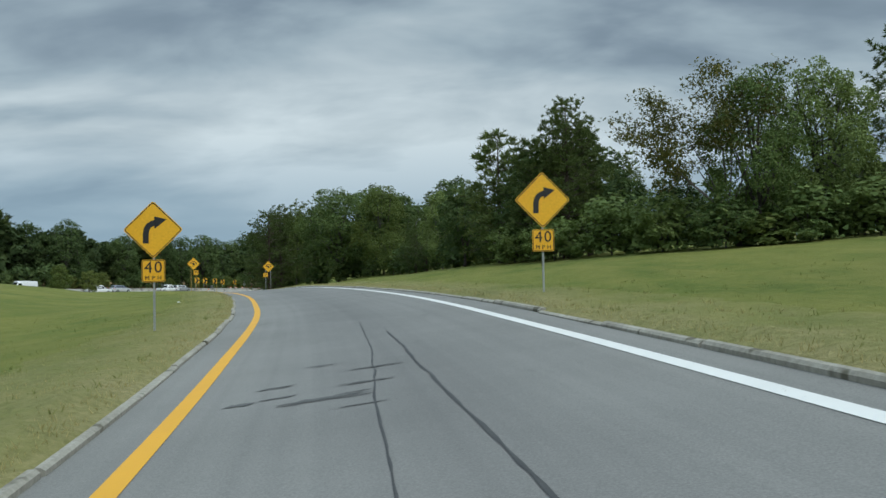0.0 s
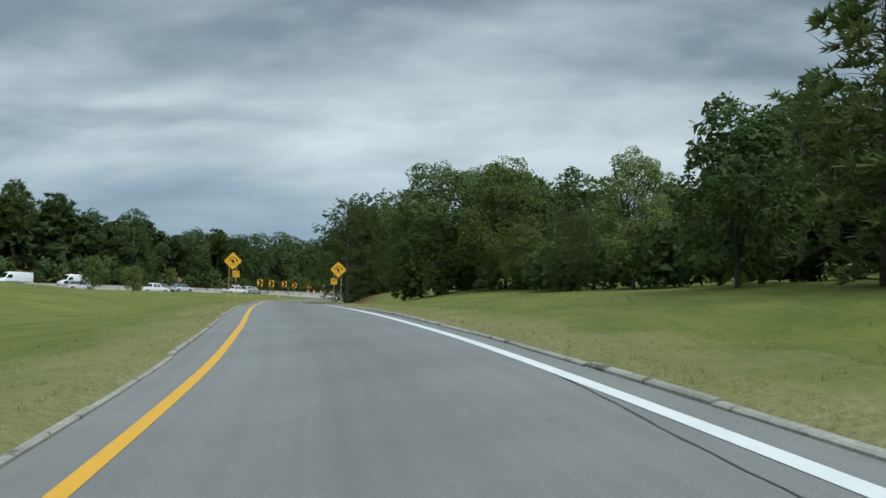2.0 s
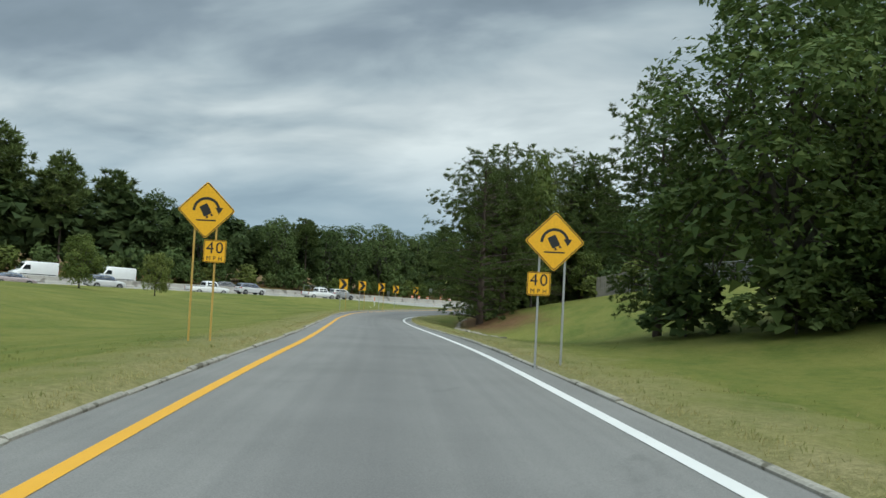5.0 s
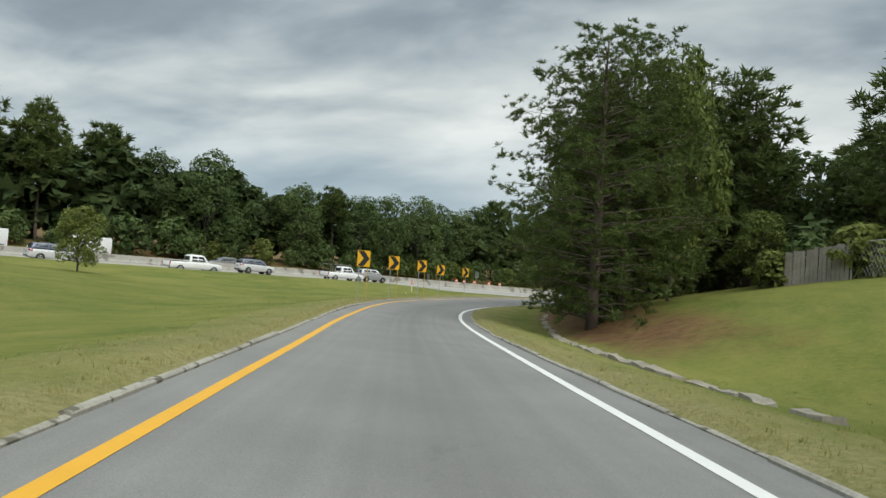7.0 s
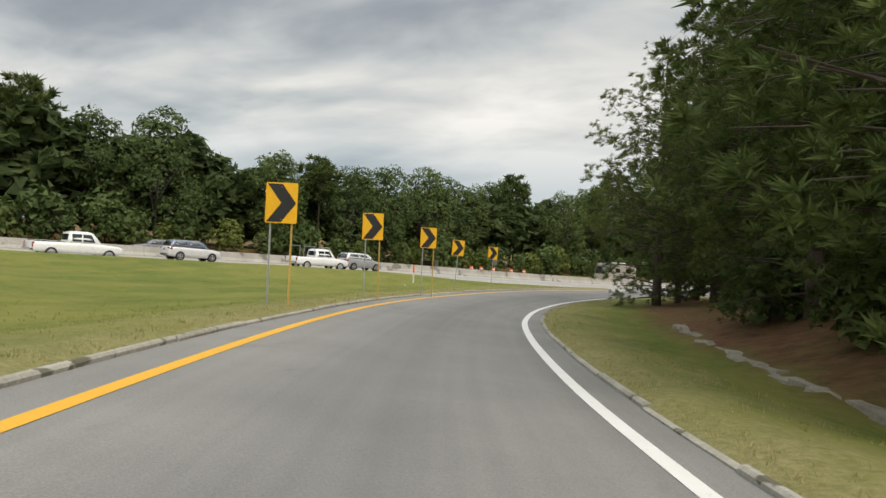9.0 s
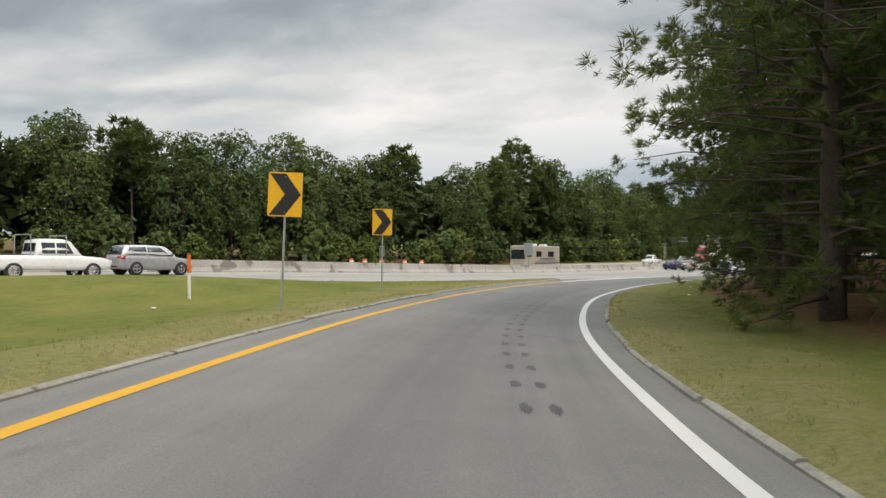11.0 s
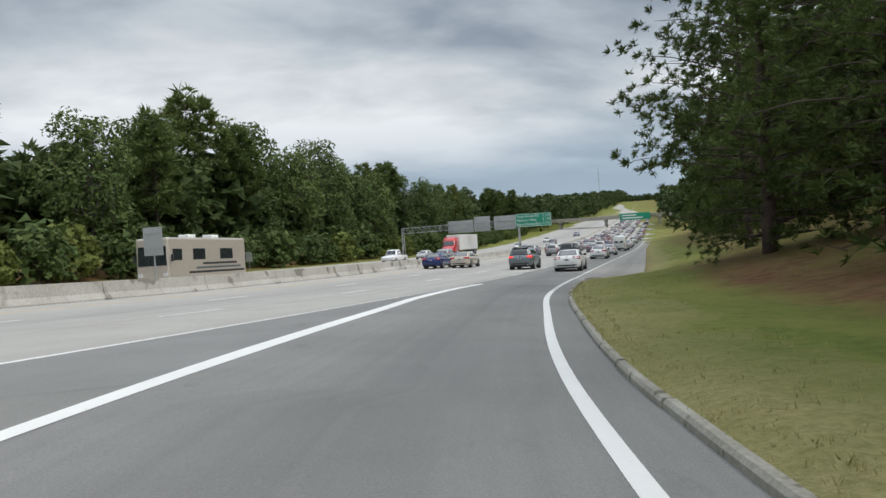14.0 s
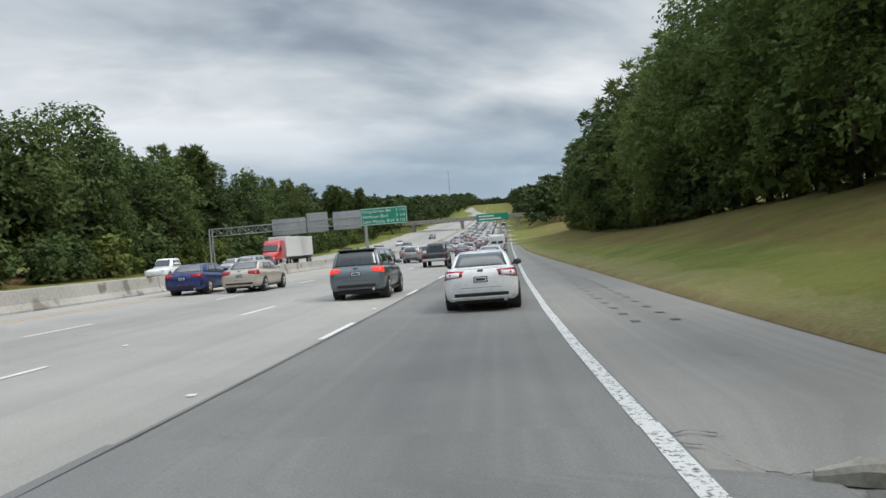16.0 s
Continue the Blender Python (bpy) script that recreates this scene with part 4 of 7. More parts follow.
BUSH = tree_proto("bush", _l, _v, 2.4, BARK_GREY, LEAF_OAK, "dense green roadside bush", 0.01, seed=4)
_l, _v = broad_arrays(79, 2.4, 4600, 0.105, 1.35, 0.0, 14, 0.2)
BUSH_FINE = tree_proto("bush", _l, _v, 2.4, BARK_GREY, LEAF_BRIGHT, "dense leafy green bush in a hedge row", 0.01, seed=6)
_l, _v = broad_arrays(78, 2.4, 1500, 0.19, 1.3, 0.0, 12, 0.2)
BUSH_LIGHT = tree_proto("bush", _l, _v, 2.4, BARK_GREY, LEAF_LIGHT, "bright yellow-green roadside bush", 0.01, seed=5)
PROTO_H = {}
for _p, _h in [(p, 15) for p in PINES] + [(p, 12.1) for p in BROADS] + [(p, 15) for p in NEAR_PINES + CLOSE_PINES] + [(p, 12.1) for p in HERO_BROADS] + [(p, 18) for p in EDGE_PINES] + [(p, 18.2) for p in EDGE_BROADS] + [(SPARSE, 8), (BUSH_FINE, 2.4), (BUSH, 2.4), (BUSH_LIGHT, 2.4)]:
    PROTO_H[_p] = _h
_used = set()


def plant(proto, x, y, h, turn=0.0, sink=0.1, group="", fat=1.0):
    """A tree of that height at x, y, rooted in the ground."""
    k = h / PROTO_H[proto]
    z = height_at(x, y) - sink
    m = pose(x, y, z, 0, 0, turn)
    if proto in _used:
        ob = copy_thing(proto, m)
    else:
        ob = proto
        ob.matrix_basis = m
        _used.add(proto)
    ob.scale = (k * fat, k * fat, k)
    if group:
        ob["group"] = group
    return ob


# single trees that stand out, along the ramp: kind, x, y, height
P0, P1, P2, P3 = PINES
C0, C1, C2 = CLOSE_PINES
H0, H1, H2 = HERO_BROADS
B0, B1, B2, B3 = BROADS
for _p, _x, _y, _h, _r, _f in (
        (C0, 7.5, 41.5, 9.2, 10, 0.95), (P0, 7.4, 42.3, 8.7, 40, 0.95), (P2, 8.9, 43.0, 7.4, 140, 0.9), (P2, 5.6, 42.6, 7.0, 250, 0.9), (P0, 11.5, 45.5, 6.0, 80, 1.1), (P2, 3.9, 47.4, 8.4, 200, 1.15), (B0, 6.4, 46.5, 7.2, 30, 1.0), (B1, 9.4, 45.2, 7.4, 130, 1.0), (B0, -21.0, 150.5, 10.5, 40, 1.1), (B1, -17.4, 149.2, 9.6, 240, 1.1), (C1, -35.2, 143.4, 15.2, 310, 1.1), (NEAR_PINES[1], -36.4, 160.0, 15.8, 20, 1.15), (NEAR_PINES[1], -36.6, 174.5, 15.5, 120, 1.15), (B1, 1.6, 53, 6.6, 40, 1.0), (B1, 5.5, 55, 7.5, 90, 1.0),
        (H0, 14.4, 31.6, 8.0, 140, 0.8), (H1, 17.4, 32.2, 8.1, 15, 0.85), (SPARSE, 13.3, 31.0, 7.5, 0, 0.95), (NEAR_PINES[0], 22.0, 33.5, 9.8, 60, 1.1), (BUSH_FINE, 10.6, 33.0, 2.6, 60, 1.3), (BUSH_FINE, 8.9, 36.0, 2.8, 160, 1.3), (B1, 12.2, 36.5, 4.0, 200, 1.1), (B0, 10.2, 39.0, 4.2, 20, 1.1), (BUSH_FINE, 12.6, 30.6, 2.0, 20, 1.4), (BUSH_FINE, 15.6, 29.8, 2.2, 220, 1.4), (BUSH_FINE, 18.4, 29.6, 2.3, 120, 1.4), (BUSH_FINE, 20.8, 29.0, 2.2, 320, 1.4), (BUSH_LIGHT, 13.9, 29.6, 1.3, 90, 1.5), (BUSH_LIGHT, 19.6, 28.4, 1.2, 10, 1.6), (BUSH_FINE, 6.4, 38.8, 2.2, 10, 1.4), (BUSH_FINE, 4.6, 43.6, 2.2, 75, 1.4), (P0, 25.5, 32, 9.6, 60, 1.0), (B0, 24, 26, 8.0, 60, 1.0), (B0, 29, 24, 8.0, 160, 1.0),
        (H1, -0.5, 65.6, 7.3, 30, 0.95), (B2, 2.6, 60.5, 5.2, 120, 1.0), (NEAR_PINES[1], -3.4, 73, 5.6, 200, 1.2),
        (H2, -8.3, 87, 10.8, 75, 1.0), (H0, -14.6, 93, 12.0, 0, 1.25), (H0, -11.2, 96, 11.8, 130, 1.1), (C1, -18.6, 97.5, 10.4, 210, 1.05), (B0, -7.5, 94, 10.5, 10, 1.0), (B1, -6.5, 88, 8.6, 20, 1.0),
        (H2, -6.6, 82, 5.0, 20, 1.1), 
        (C0, -32.8, 127.4, 14.7, 0, 1.22), (C1, -31.8, 131.5, 14.8, 70, 1.1), (C1, -33.4, 133.2, 13.5, 200, 1.2), (B2, -29.6, 133.5, 14.6, 220, 0.5), (C0, -34.6, 139.6, 14.5, 120, 1.02), (NEAR_PINES[1], -31.0, 143.0, 16.0, 60, 1.1), (BUSH, -34.0, 134.0, 1.7, 100, 1.1), (BUSH, -32.5, 129.0, 1.4, 100, 1.1), (NEAR_PINES[0], -28.0, 148.0, 16.5, 200, 1.1), (P0, -25.0, 146.0, 14.5, 200, 1.1),
        (C1, -35.6, 152.0, 15.5, 90, 1.05), (C2, -40.3, 163.6, 15.5, 300, 1.12), (NEAR_PINES[0], -37.0, 166.5, 15.5, 20, 1.1), (C2, -39.3, 171.0, 14.0, 240, 1.08), (C1, -38.2, 178.0, 15.0, 30, 0.95), (C0, -36.8, 186.0, 14.5, 140, 1.0),
        (NEAR_PINES[1], -34.0, 197.0, 14.5, 40, 1.05), (NEAR_PINES[1], -30.5, 208.0, 14.5, 240, 1.05), (C0, -28.0, 219.0, 15.0, 100, 1.1), (C0, -22.2, 229.5, 15.5, 170, 0.95),
        (P0, -16.5, 143.0, 13.5, 250, 1.2), (P2, -12.0, 141.0, 13.0, 20, 1.15), (B2, -24.8, 136.6, 4.6, 10, 1.0), (BUSH, -35.6, 141.0, 2.2, 10, 1.2), (BUSH, -33.6, 142.5, 2.4, 50, 1.2), (BUSH, -31.4, 140.2, 2.2, 90, 1.2), (BUSH, -14.6, 91.0, 2.4, 0, 1.3), (BUSH, -11.2, 91.6, 2.2, 70, 1.3), (BUSH, -17.6, 95.0, 2.3, 20, 1.3), (BUSH, -9.4, 85.8, 1.9, 20, 1.2), (BUSH, -12.8, 93.4, 2.6, 45, 1.3), (BUSH, -6.4, 86.0, 2.2, 200, 1.3), (NEAR_PINES[1], -2.2, 70.0, 5.4, 60, 1.2), (BUSH_LIGHT, -24.4, 134.2, 1.9, 10, 1.2), (BUSH_LIGHT, -20.6, 133.2, 2.7, 30, 1.1), (BUSH, -22.6, 134.6, 2.2, 80, 1.2), (NEAR_PINES[0], -15.5, 136.5, 15.5, 80, 1.1)):
    plant(_p, _x, _y, _h, _r, fat=_f)


def belt(rows, rng, group):
    """Trees set out along a stretch: s from, s to, distance from the kerb near and far, spacing, heights, kinds."""
    for s0, s1, d0, d1, step, h0, h1, kinds in rows:
        s = s0
        while s < s1:
            d = rng.uniform(d0, d1)
            if s < 240:
                x, y, z = on_ramp(s, kerb_right(s) + d)
            else:
                x, y, z = on_hwy(np.array(s - 241.0), np.array(SHOULDER + d))
            kind = rng.choice(kinds)
            if s < 125 and -5.0 < x < 2.5 and 70 < y < 135 and kind not in (BUSH, BUSH_LIGHT):
                s += step
                continue
            plant(kind, float(x), float(y), rng.uniform(h0, h1), rng.uniform(0, 360), group=group, fat=rng.uniform(0.95, 1.2))
            s += step * rng.uniform(0.7, 1.3)


_rng = random.Random(11)
belt(((-25, 20, 26, 36, 7, 6, 8, (B0, B1, P0)), (5, 34, 17, 22, 4.5, 2.6, 3.8, (BUSH, BUSH, B1)), (20, 60, 22, 32, 7, 5, 7.5, (B0, B1, P2)), (48, 84, 17, 28, 6, 5, 8, (B0, B1, B2)), (50, 84, 13.0, 15.5, 2.6, 2.0, 3.2, (BUSH, BUSH, BUSH_LIGHT, BUSH)),
      (74, 108, 24, 36, 7, 9, 13, (B0, B1, P0)), (4, 42, 20, 25, 2.6, 2.2, 3.2, (BUSH, BUSH)), (0, 46, 26, 31, 4.0, 3.0, 4.6, (BUSH, BUSH, BUSH_LIGHT)), (76, 122, 27, 33, 3.5, 2.4, 3.6, (BUSH, BUSH, BUSH_LIGHT))), _rng, "trees on the bank beside the ramp")
belt(((154, 238, 9.5, 12.5, 11.0, 13, 16, NEAR_PINES), (151, 240, 14, 22, 8.0, 13, 17, (P1, P3, P0, P2)), (140, 238, 11, 20, 6, 2.0, 4.0, (BUSH, B1)), (156, 240, 24, 34, 16, 13, 17, (P0, B0, P3))), _rng, "pines inside the curve")
belt(((246, 300, 14, 19, 6.5, 14, 17, (P2, EDGE_BROADS[4], P0, EDGE_BROADS[4])), (260, 312, 12.5, 17, 6.5, 15, 19, (H0, H1, H2, NEAR_PINES[0], H1)), (312, 330, 12.5, 17, 6.0, 16, 20, (EDGE_BROADS[4], EDGE_BROADS[1], EDGE_BROADS[4], P0, P2)), (330, 420, 12.5, 17, 7.0, 16, 20, (B0, B1, P0, P2)), (250, 420, 24, 34, 15, 16, 20, (P0, B0, P1)), (258, 420, 11.5, 14, 4.5, 2.5, 5, (B1, BUSH, BUSH_LIGHT))), _rng, "trees on the bank beside the motorway")
# the wood behind the bank
for _k in range(32):
    _s = -20 + _k * 8.2 + _rng.uniform(-2, 2)
    _p = on_ramp(np.array(_s), kerb_right(np.array(_s)) + (50.0 if _s < 62 else 40.0) + _rng.uniform(-5, 7))
    if not 66 < _s < 126:
        plant(_rng.choice((B0, B1, P0, P2)), float(_p[0]), float(_p[1]), _rng.uniform(8, 11) if _s < 115 else _rng.uniform(13, 16), _rng.uniform(0, 360), group="wood behind the bank", fat=1.2)
# thin young trees and bushes on the near side of the motorway, left of the ramp
for _p, _m, _q, _h in ((B2, -107, 21, 4.4), (B2, -116, 26, 4.8), (B2, -131, 27, 5.2), (B2, -150, 30, 7.0), (B1, -158, 32, 9.0), (B0, -168, 33, 9.5), (B2, -176, 36, 9.0), (B1, -185, 35, 9.5), (B0, -196, 36, 9.0), (B1, -210, 40, 9.5)):
    _x, _y, _z = on_hwy(np.array(float(_m)), np.array(float(_q)))
    plant(_p, float(_x), float(_y), _h, _m * 7.0, group="young trees by the motorway")
# the wood's edge across the motorway
for _k in range(74):
    _m = -300 + _k * 8.2 + _rng.uniform(-2.5, 2.5)
    _x, _y, _z = on_hwy(np.array(_m), np.array(-48 - _rng.uniform(0, 9) - max(0, (-_m - 60) * 0.10)))
    plant(_rng.choice((*EDGE_PINES, EDGE_BROADS[0], EDGE_BROADS[1], EDGE_BROADS[2] if _m < -40 else EDGE_PINES[0], EDGE_BROADS[3], EDGE_BROADS[1])), float(_x), float(_y), _rng.uniform(0.88, 1.1) * float(np.interp(_m, (-250, -120, -80, -50, -10, 30, 60, 100, 140, 260), (26, 25, 21, 16.5, 16.5, 20.5, 23, 21, 18.5, 16.5))), _rng.uniform(0, 360), group="trees across the motorway")
for _k in range(92):
    _m = -150 + _k * 4.6 + _rng.uniform(-2, 2)
    _x, _y, _z = on_hwy(np.array(_m), np.array(-43 - _rng.uniform(0, 4)))
    plant(_rng.choice((BUSH, BUSH, BUSH, BUSH_LIGHT)), float(_x), float(_y), _rng.uniform(2.8, 6.0), _rng.uniform(0, 360), group="bushes across the motorway")


def far_woods():
    """The depth of the woods behind the edge trees, and those on the far hills."""
    rng = np.random.default_rng(9)
    kinds = [pine_arrays(90, 15, 70, 1.3, 0.25, 0.22, 10, 0.45)[1], broad_arrays(91, 15, 440, 1.5, 0.75, 0.0, 14)[1], broad_arrays(93, 15, 440, 1.5, 0.7, 0.0, 14)[1]]
    spots = []
    for m in np.concatenate([np.arange(-420, -200, 7.0), np.arange(-200, 200, 5.0), np.arange(200, 420, 7.0)]):
        for row in range(2):
            spots.append((*on_hwy(np.array(m + rng.uniform(-3, 3)), np.array(-54.0 - row * 7 - rng.uniform(0, 5) - max(0, (-m - 60) * 0.10)))[:2], rng.uniform(0.85, 1.05) * float(np.interp(m, (-250, -120, -80, -50, -10, 40, 90, 140, 260), (22, 21, 18, 14.5, 13.5, 16.5, 17, 16, 15)))))
    for m in np.arange(260, 1250, 14.0):
        for side, q0 in ((-1, -40), (1, 12)):
            for row in range(2):
                spots.append((*on_hwy(np.array(m + rng.uniform(-5, 5)), np.array(q0 + side * (row * 14 + rng.uniform(0, 10))))[:2], rng.uniform(12, 18)))
    for m in (1150.0, 1180.0, 1210.0, 1240.0):
        for q in np.arange(-70, 50, 7.0):
            spots.append((*on_hwy(np.array(m), np.array(q))[:2], rng.uniform(12, 16)))
    for m in np.arange(10, 260, 8.0):
        spots.append((*on_hwy(np.array(m), np.array(48 + rng.uniform(0, 8)))[:2], rng.uniform(12, 16)))
    xy = np.array([(a, b) for a, b, h in spots])
    zs = ground_height(xy[:, 0], xy[:, 1])[0]
    out = []
    for (x, y, h), z in zip(spots, zs):
        v = kinds[rng.integers(0, 3)]
        a, k = rng.uniform(0, 6.28), h / 15
        c, s = math.cos(a), math.sin(a)
        out.append(np.stack([(v[:, 0] * c - v[:, 1] * s) * k * 1.2 + x, (v[:, 0] * s + v[:, 1] * c) * k * 1.2 + y, v[:, 2] * k + z], 1))
    v = np.concatenate(out)
    return tagged(new("far_woods", crown_mesh("far_woods", v, LEAF_FAR)), "dense dark green mixed woods", "woods", kind="stuff")


LEAF_FAR = leaf_material("wood_leaves", (0.030, 0.052, 0.018), (0.058, 0.088, 0.028), (0.100, 0.125, 0.040))
far_woods()


# ---- barrier, signs, gantry, bridge ----
SIGN_YELLOW = two_scale("sign_yellow_sheeting", (0.80, 0.40, 0.012), (0.88, 0.47, 0.020), 0.45, 1.2, 20.0, bumpy=0.0)
SIGN_BLACK = two_scale("sign_black_film", (0.012, 0.012, 0.013), (0.025, 0.025, 0.026), 0.5, 2.0, 20.0, bumpy=0.0)
SIGN_GREEN = two_scale("sign_green_sheeting", (0.005, 0.215, 0.130), (0.010, 0.270, 0.165), 0.45, 0.6, 8.0, bumpy=0.0)
SIGN_WHITE = two_scale("sign_white_sheeting", (0.66, 0.68, 0.67), (0.78, 0.79, 0.78), 0.5, 0.8, 10.0, bumpy=0.0)
ALU = two_scale("weathered_aluminium", (0.36, 0.37, 0.37), (0.50, 0.51, 0.51), 0.5, 0.8, 12.0, metal=0.55, bumpy=0.1, depth=0.002)
STEEL = two_scale("galvanised_steel", (0.30, 0.31, 0.31), (0.44, 0.45, 0.45), 0.55, 2.0, 30.0, metal=0.5, bumpy=0.1, depth=0.002)
POST_WOOD = two_scale("yellowed_wood_post", (0.42, 0.26, 0.060), (0.55, 0.36, 0.10), 0.8, 3.0, 25.0, bumpy=0.3, depth=0.004)
ORANGE = two_scale("orange_plastic", (0.75, 0.13, 0.02), (0.85, 0.18, 0.03), 0.5, 2.0, 20.0, bumpy=0.0)


def plate(bm, outline, y, thick):
    """A flat outline (x, z) turned into a thin plate whose front stands at y."""
    n = len(outline)
    f = [bm.verts.new((x, y, z)) for x, z in outline]
    b = [bm.verts.new((x, y + thick, z)) for x, z in outline]
    bm.faces.new(f)
    bm.faces.new(b[::-1])
    for i in range(n):
        bm.faces.new((f[i], b[i], b[(i + 1) % n], f[(i + 1) % n]))
    bmesh.ops.recalc_face_normals(bm, faces=bm.faces)
    return bm


def rounded(w, h, r, turn=0.0, cz=0.0, cx=0.0, n=4):
    """Outline of a rectangle with round corners, turned about its centre."""
    out = []
    for sx, sz, a0 in ((1, 1, 0), (-1, 1, 90), (-1, -1, 180), (1, -1, 270)):
        for i in range(n + 1):
            a = radians(a0 + 90 * i / n)
            x, z = sx * (w / 2 - r) + r * math.cos(a), sz * (h / 2 - r) + r * math.sin(a)
            t = radians(turn)
            out.append((cx + x * math.cos(t) - z * math.sin(t), cz + x * math.sin(t) + z * math.cos(t)))
    return out


def frame_ring(bm, outer, inner, y, thick):
    n = len(outer)
    for i in range(n):
        j = (i + 1) % n
        q = [bm.verts.new((*p[:1], y, p[1])) for p in (outer[i], outer[j], inner[j], inner[i])]
        bm.faces.new(q)
    bmesh.ops.remove_doubles(bm, verts=bm.verts, dist=1e-5)
    r = bmesh.ops.extrude_face_region(bm, geom=list(bm.faces))
    for v in [g for g in r["geom"] if isinstance(g, bmesh.types.BMVert)]:
        v.co.y += thick
    bmesh.ops.recalc_face_normals(bm, faces=bm.faces)
    return bm


def text_part(name, words, size, x, y, z, mat, parent, align="CENTER"):
    """Raised lettering facing -y, in the built-in font."""
    cu = bpy.data.curves.new(name, "FONT")
    cu.body, cu.size, cu.align_x, cu.align_y, cu.extrude = words, size, align, "CENTER", 0.002
    cu.resolution_u = 3
    tmp = bpy.data.objects.new(name, cu)
    scene.collection.objects.link(tmp)
    me = bpy.data.meshes.new_from_object(tmp.evaluated_get(bpy.context.evaluated_depsgraph_get()))
    bpy.data.objects.remove(tmp)
    bpy.data.curves.remove(cu)
    me.transform(pose(x, y, z, 90, 0, 0))
    me.materials.clear()
    me.materials.append(mat)
    ob = new(name, me)
    ob.parent = parent
    return ob


def lettering(words, size, x, y, z, mat, parent, align="LEFT"):
    """A row of single raised letters, spaced by the widths of the font."""
    def width(text):
        cu = bpy.data.curves.new("w", "FONT")
        cu.body, cu.size = text + ".", size
        tmp = bpy.data.objects.new("w", cu)
        scene.collection.objects.link(tmp)
        me = tmp.to_mesh()
        w = max(v.co.x for v in me.vertices)
        bpy.data.objects.remove(tmp)
        bpy.data.curves.remove(cu)
        return w
    zero = width("")
    x0 = x - (width(words) - zero if align == "RIGHT" else 0)
    for i, letter in enumerate(words):
        if letter != " ":
            text_part("letter", letter, size, x0 + width(words[:i]) - zero, y, z, mat, parent, "LEFT")


def post(top, x, z1, mat, y=0.03, depth=0.6, w=0.045):
    bm = bmesh.new()
    box(bm, x - w / 2, x + w / 2, y, y + w * 0.8, -depth, z1, 0.006)
    return part("post", bm, mat, top)


def arrow_bend(bm, c, y):
    """The curving arrow of a bend sign, to the right."""
    pts = [(-0.155, -0.30), (-0.155, -0.10), (-0.140, 0.00), (-0.095, 0.085), (-0.02, 0.135), (0.06, 0.155)]
    w = 0.062
    left, right = [], []
    for i, p in enumerate(pts):
        a, b = pts[max(0, i - 1)], pts[min(len(pts) - 1, i + 1)]
        d = Vector((b[0] - a[0], b[1] - a[1])).normalized()
        left.append((p[0] - d.y * w, c + p[1] + d.x * w))
        right.append((p[0] + d.y * w, c + p[1] - d.x * w))
    plate(bm, (left + right[::-1])[::-1], y, 0.003)
    plate(bm, [(0.03, c + 0.29), (0.03, c + 0.02), (0.29, c + 0.225)][::-1], y, 0.003)
    return bm


def arrow_rollover(bm, c, y, k):
    out, inn = [], []
    for i in range(13):
        a = radians(180 - 165 * i / 12)
        out.append((0.31 * k * math.cos(a), c - 0.02 + 0.31 * k * math.sin(a)))
        inn.append((0.25 * k * math.cos(a), c - 0.02 + 0.25 * k * math.sin(a)))
    plate(bm, (out + inn[::-1])[::-1], y, 0.003)
    plate(bm, [(0.19 * k, c + 0.06 * k), (0.37 * k, c + 0.06 * k), (0.28 * k, c - 0.09 * k)], y, 0.003)
    plate(bm, rounded(0.19 * k, 0.25 * k, 0.02, 28, c + 0.0 * k, -0.02 * k), y, 0.003)
    plate(bm, rounded(0.05 * k, 0.05 * k, 0.01, 28, c - 0.16 * k, 0.02 * k), y, 0.003)
    plate(bm, rounded(0.05 * k, 0.05 * k, 0.01, 28, c - 0.11 * k, 0.12 * k), y, 0.003)
    plate(bm, rounded(0.44 * k, 0.03 * k, 0.01, 0, c - 0.23 * k), y, 0.003)
    return bm


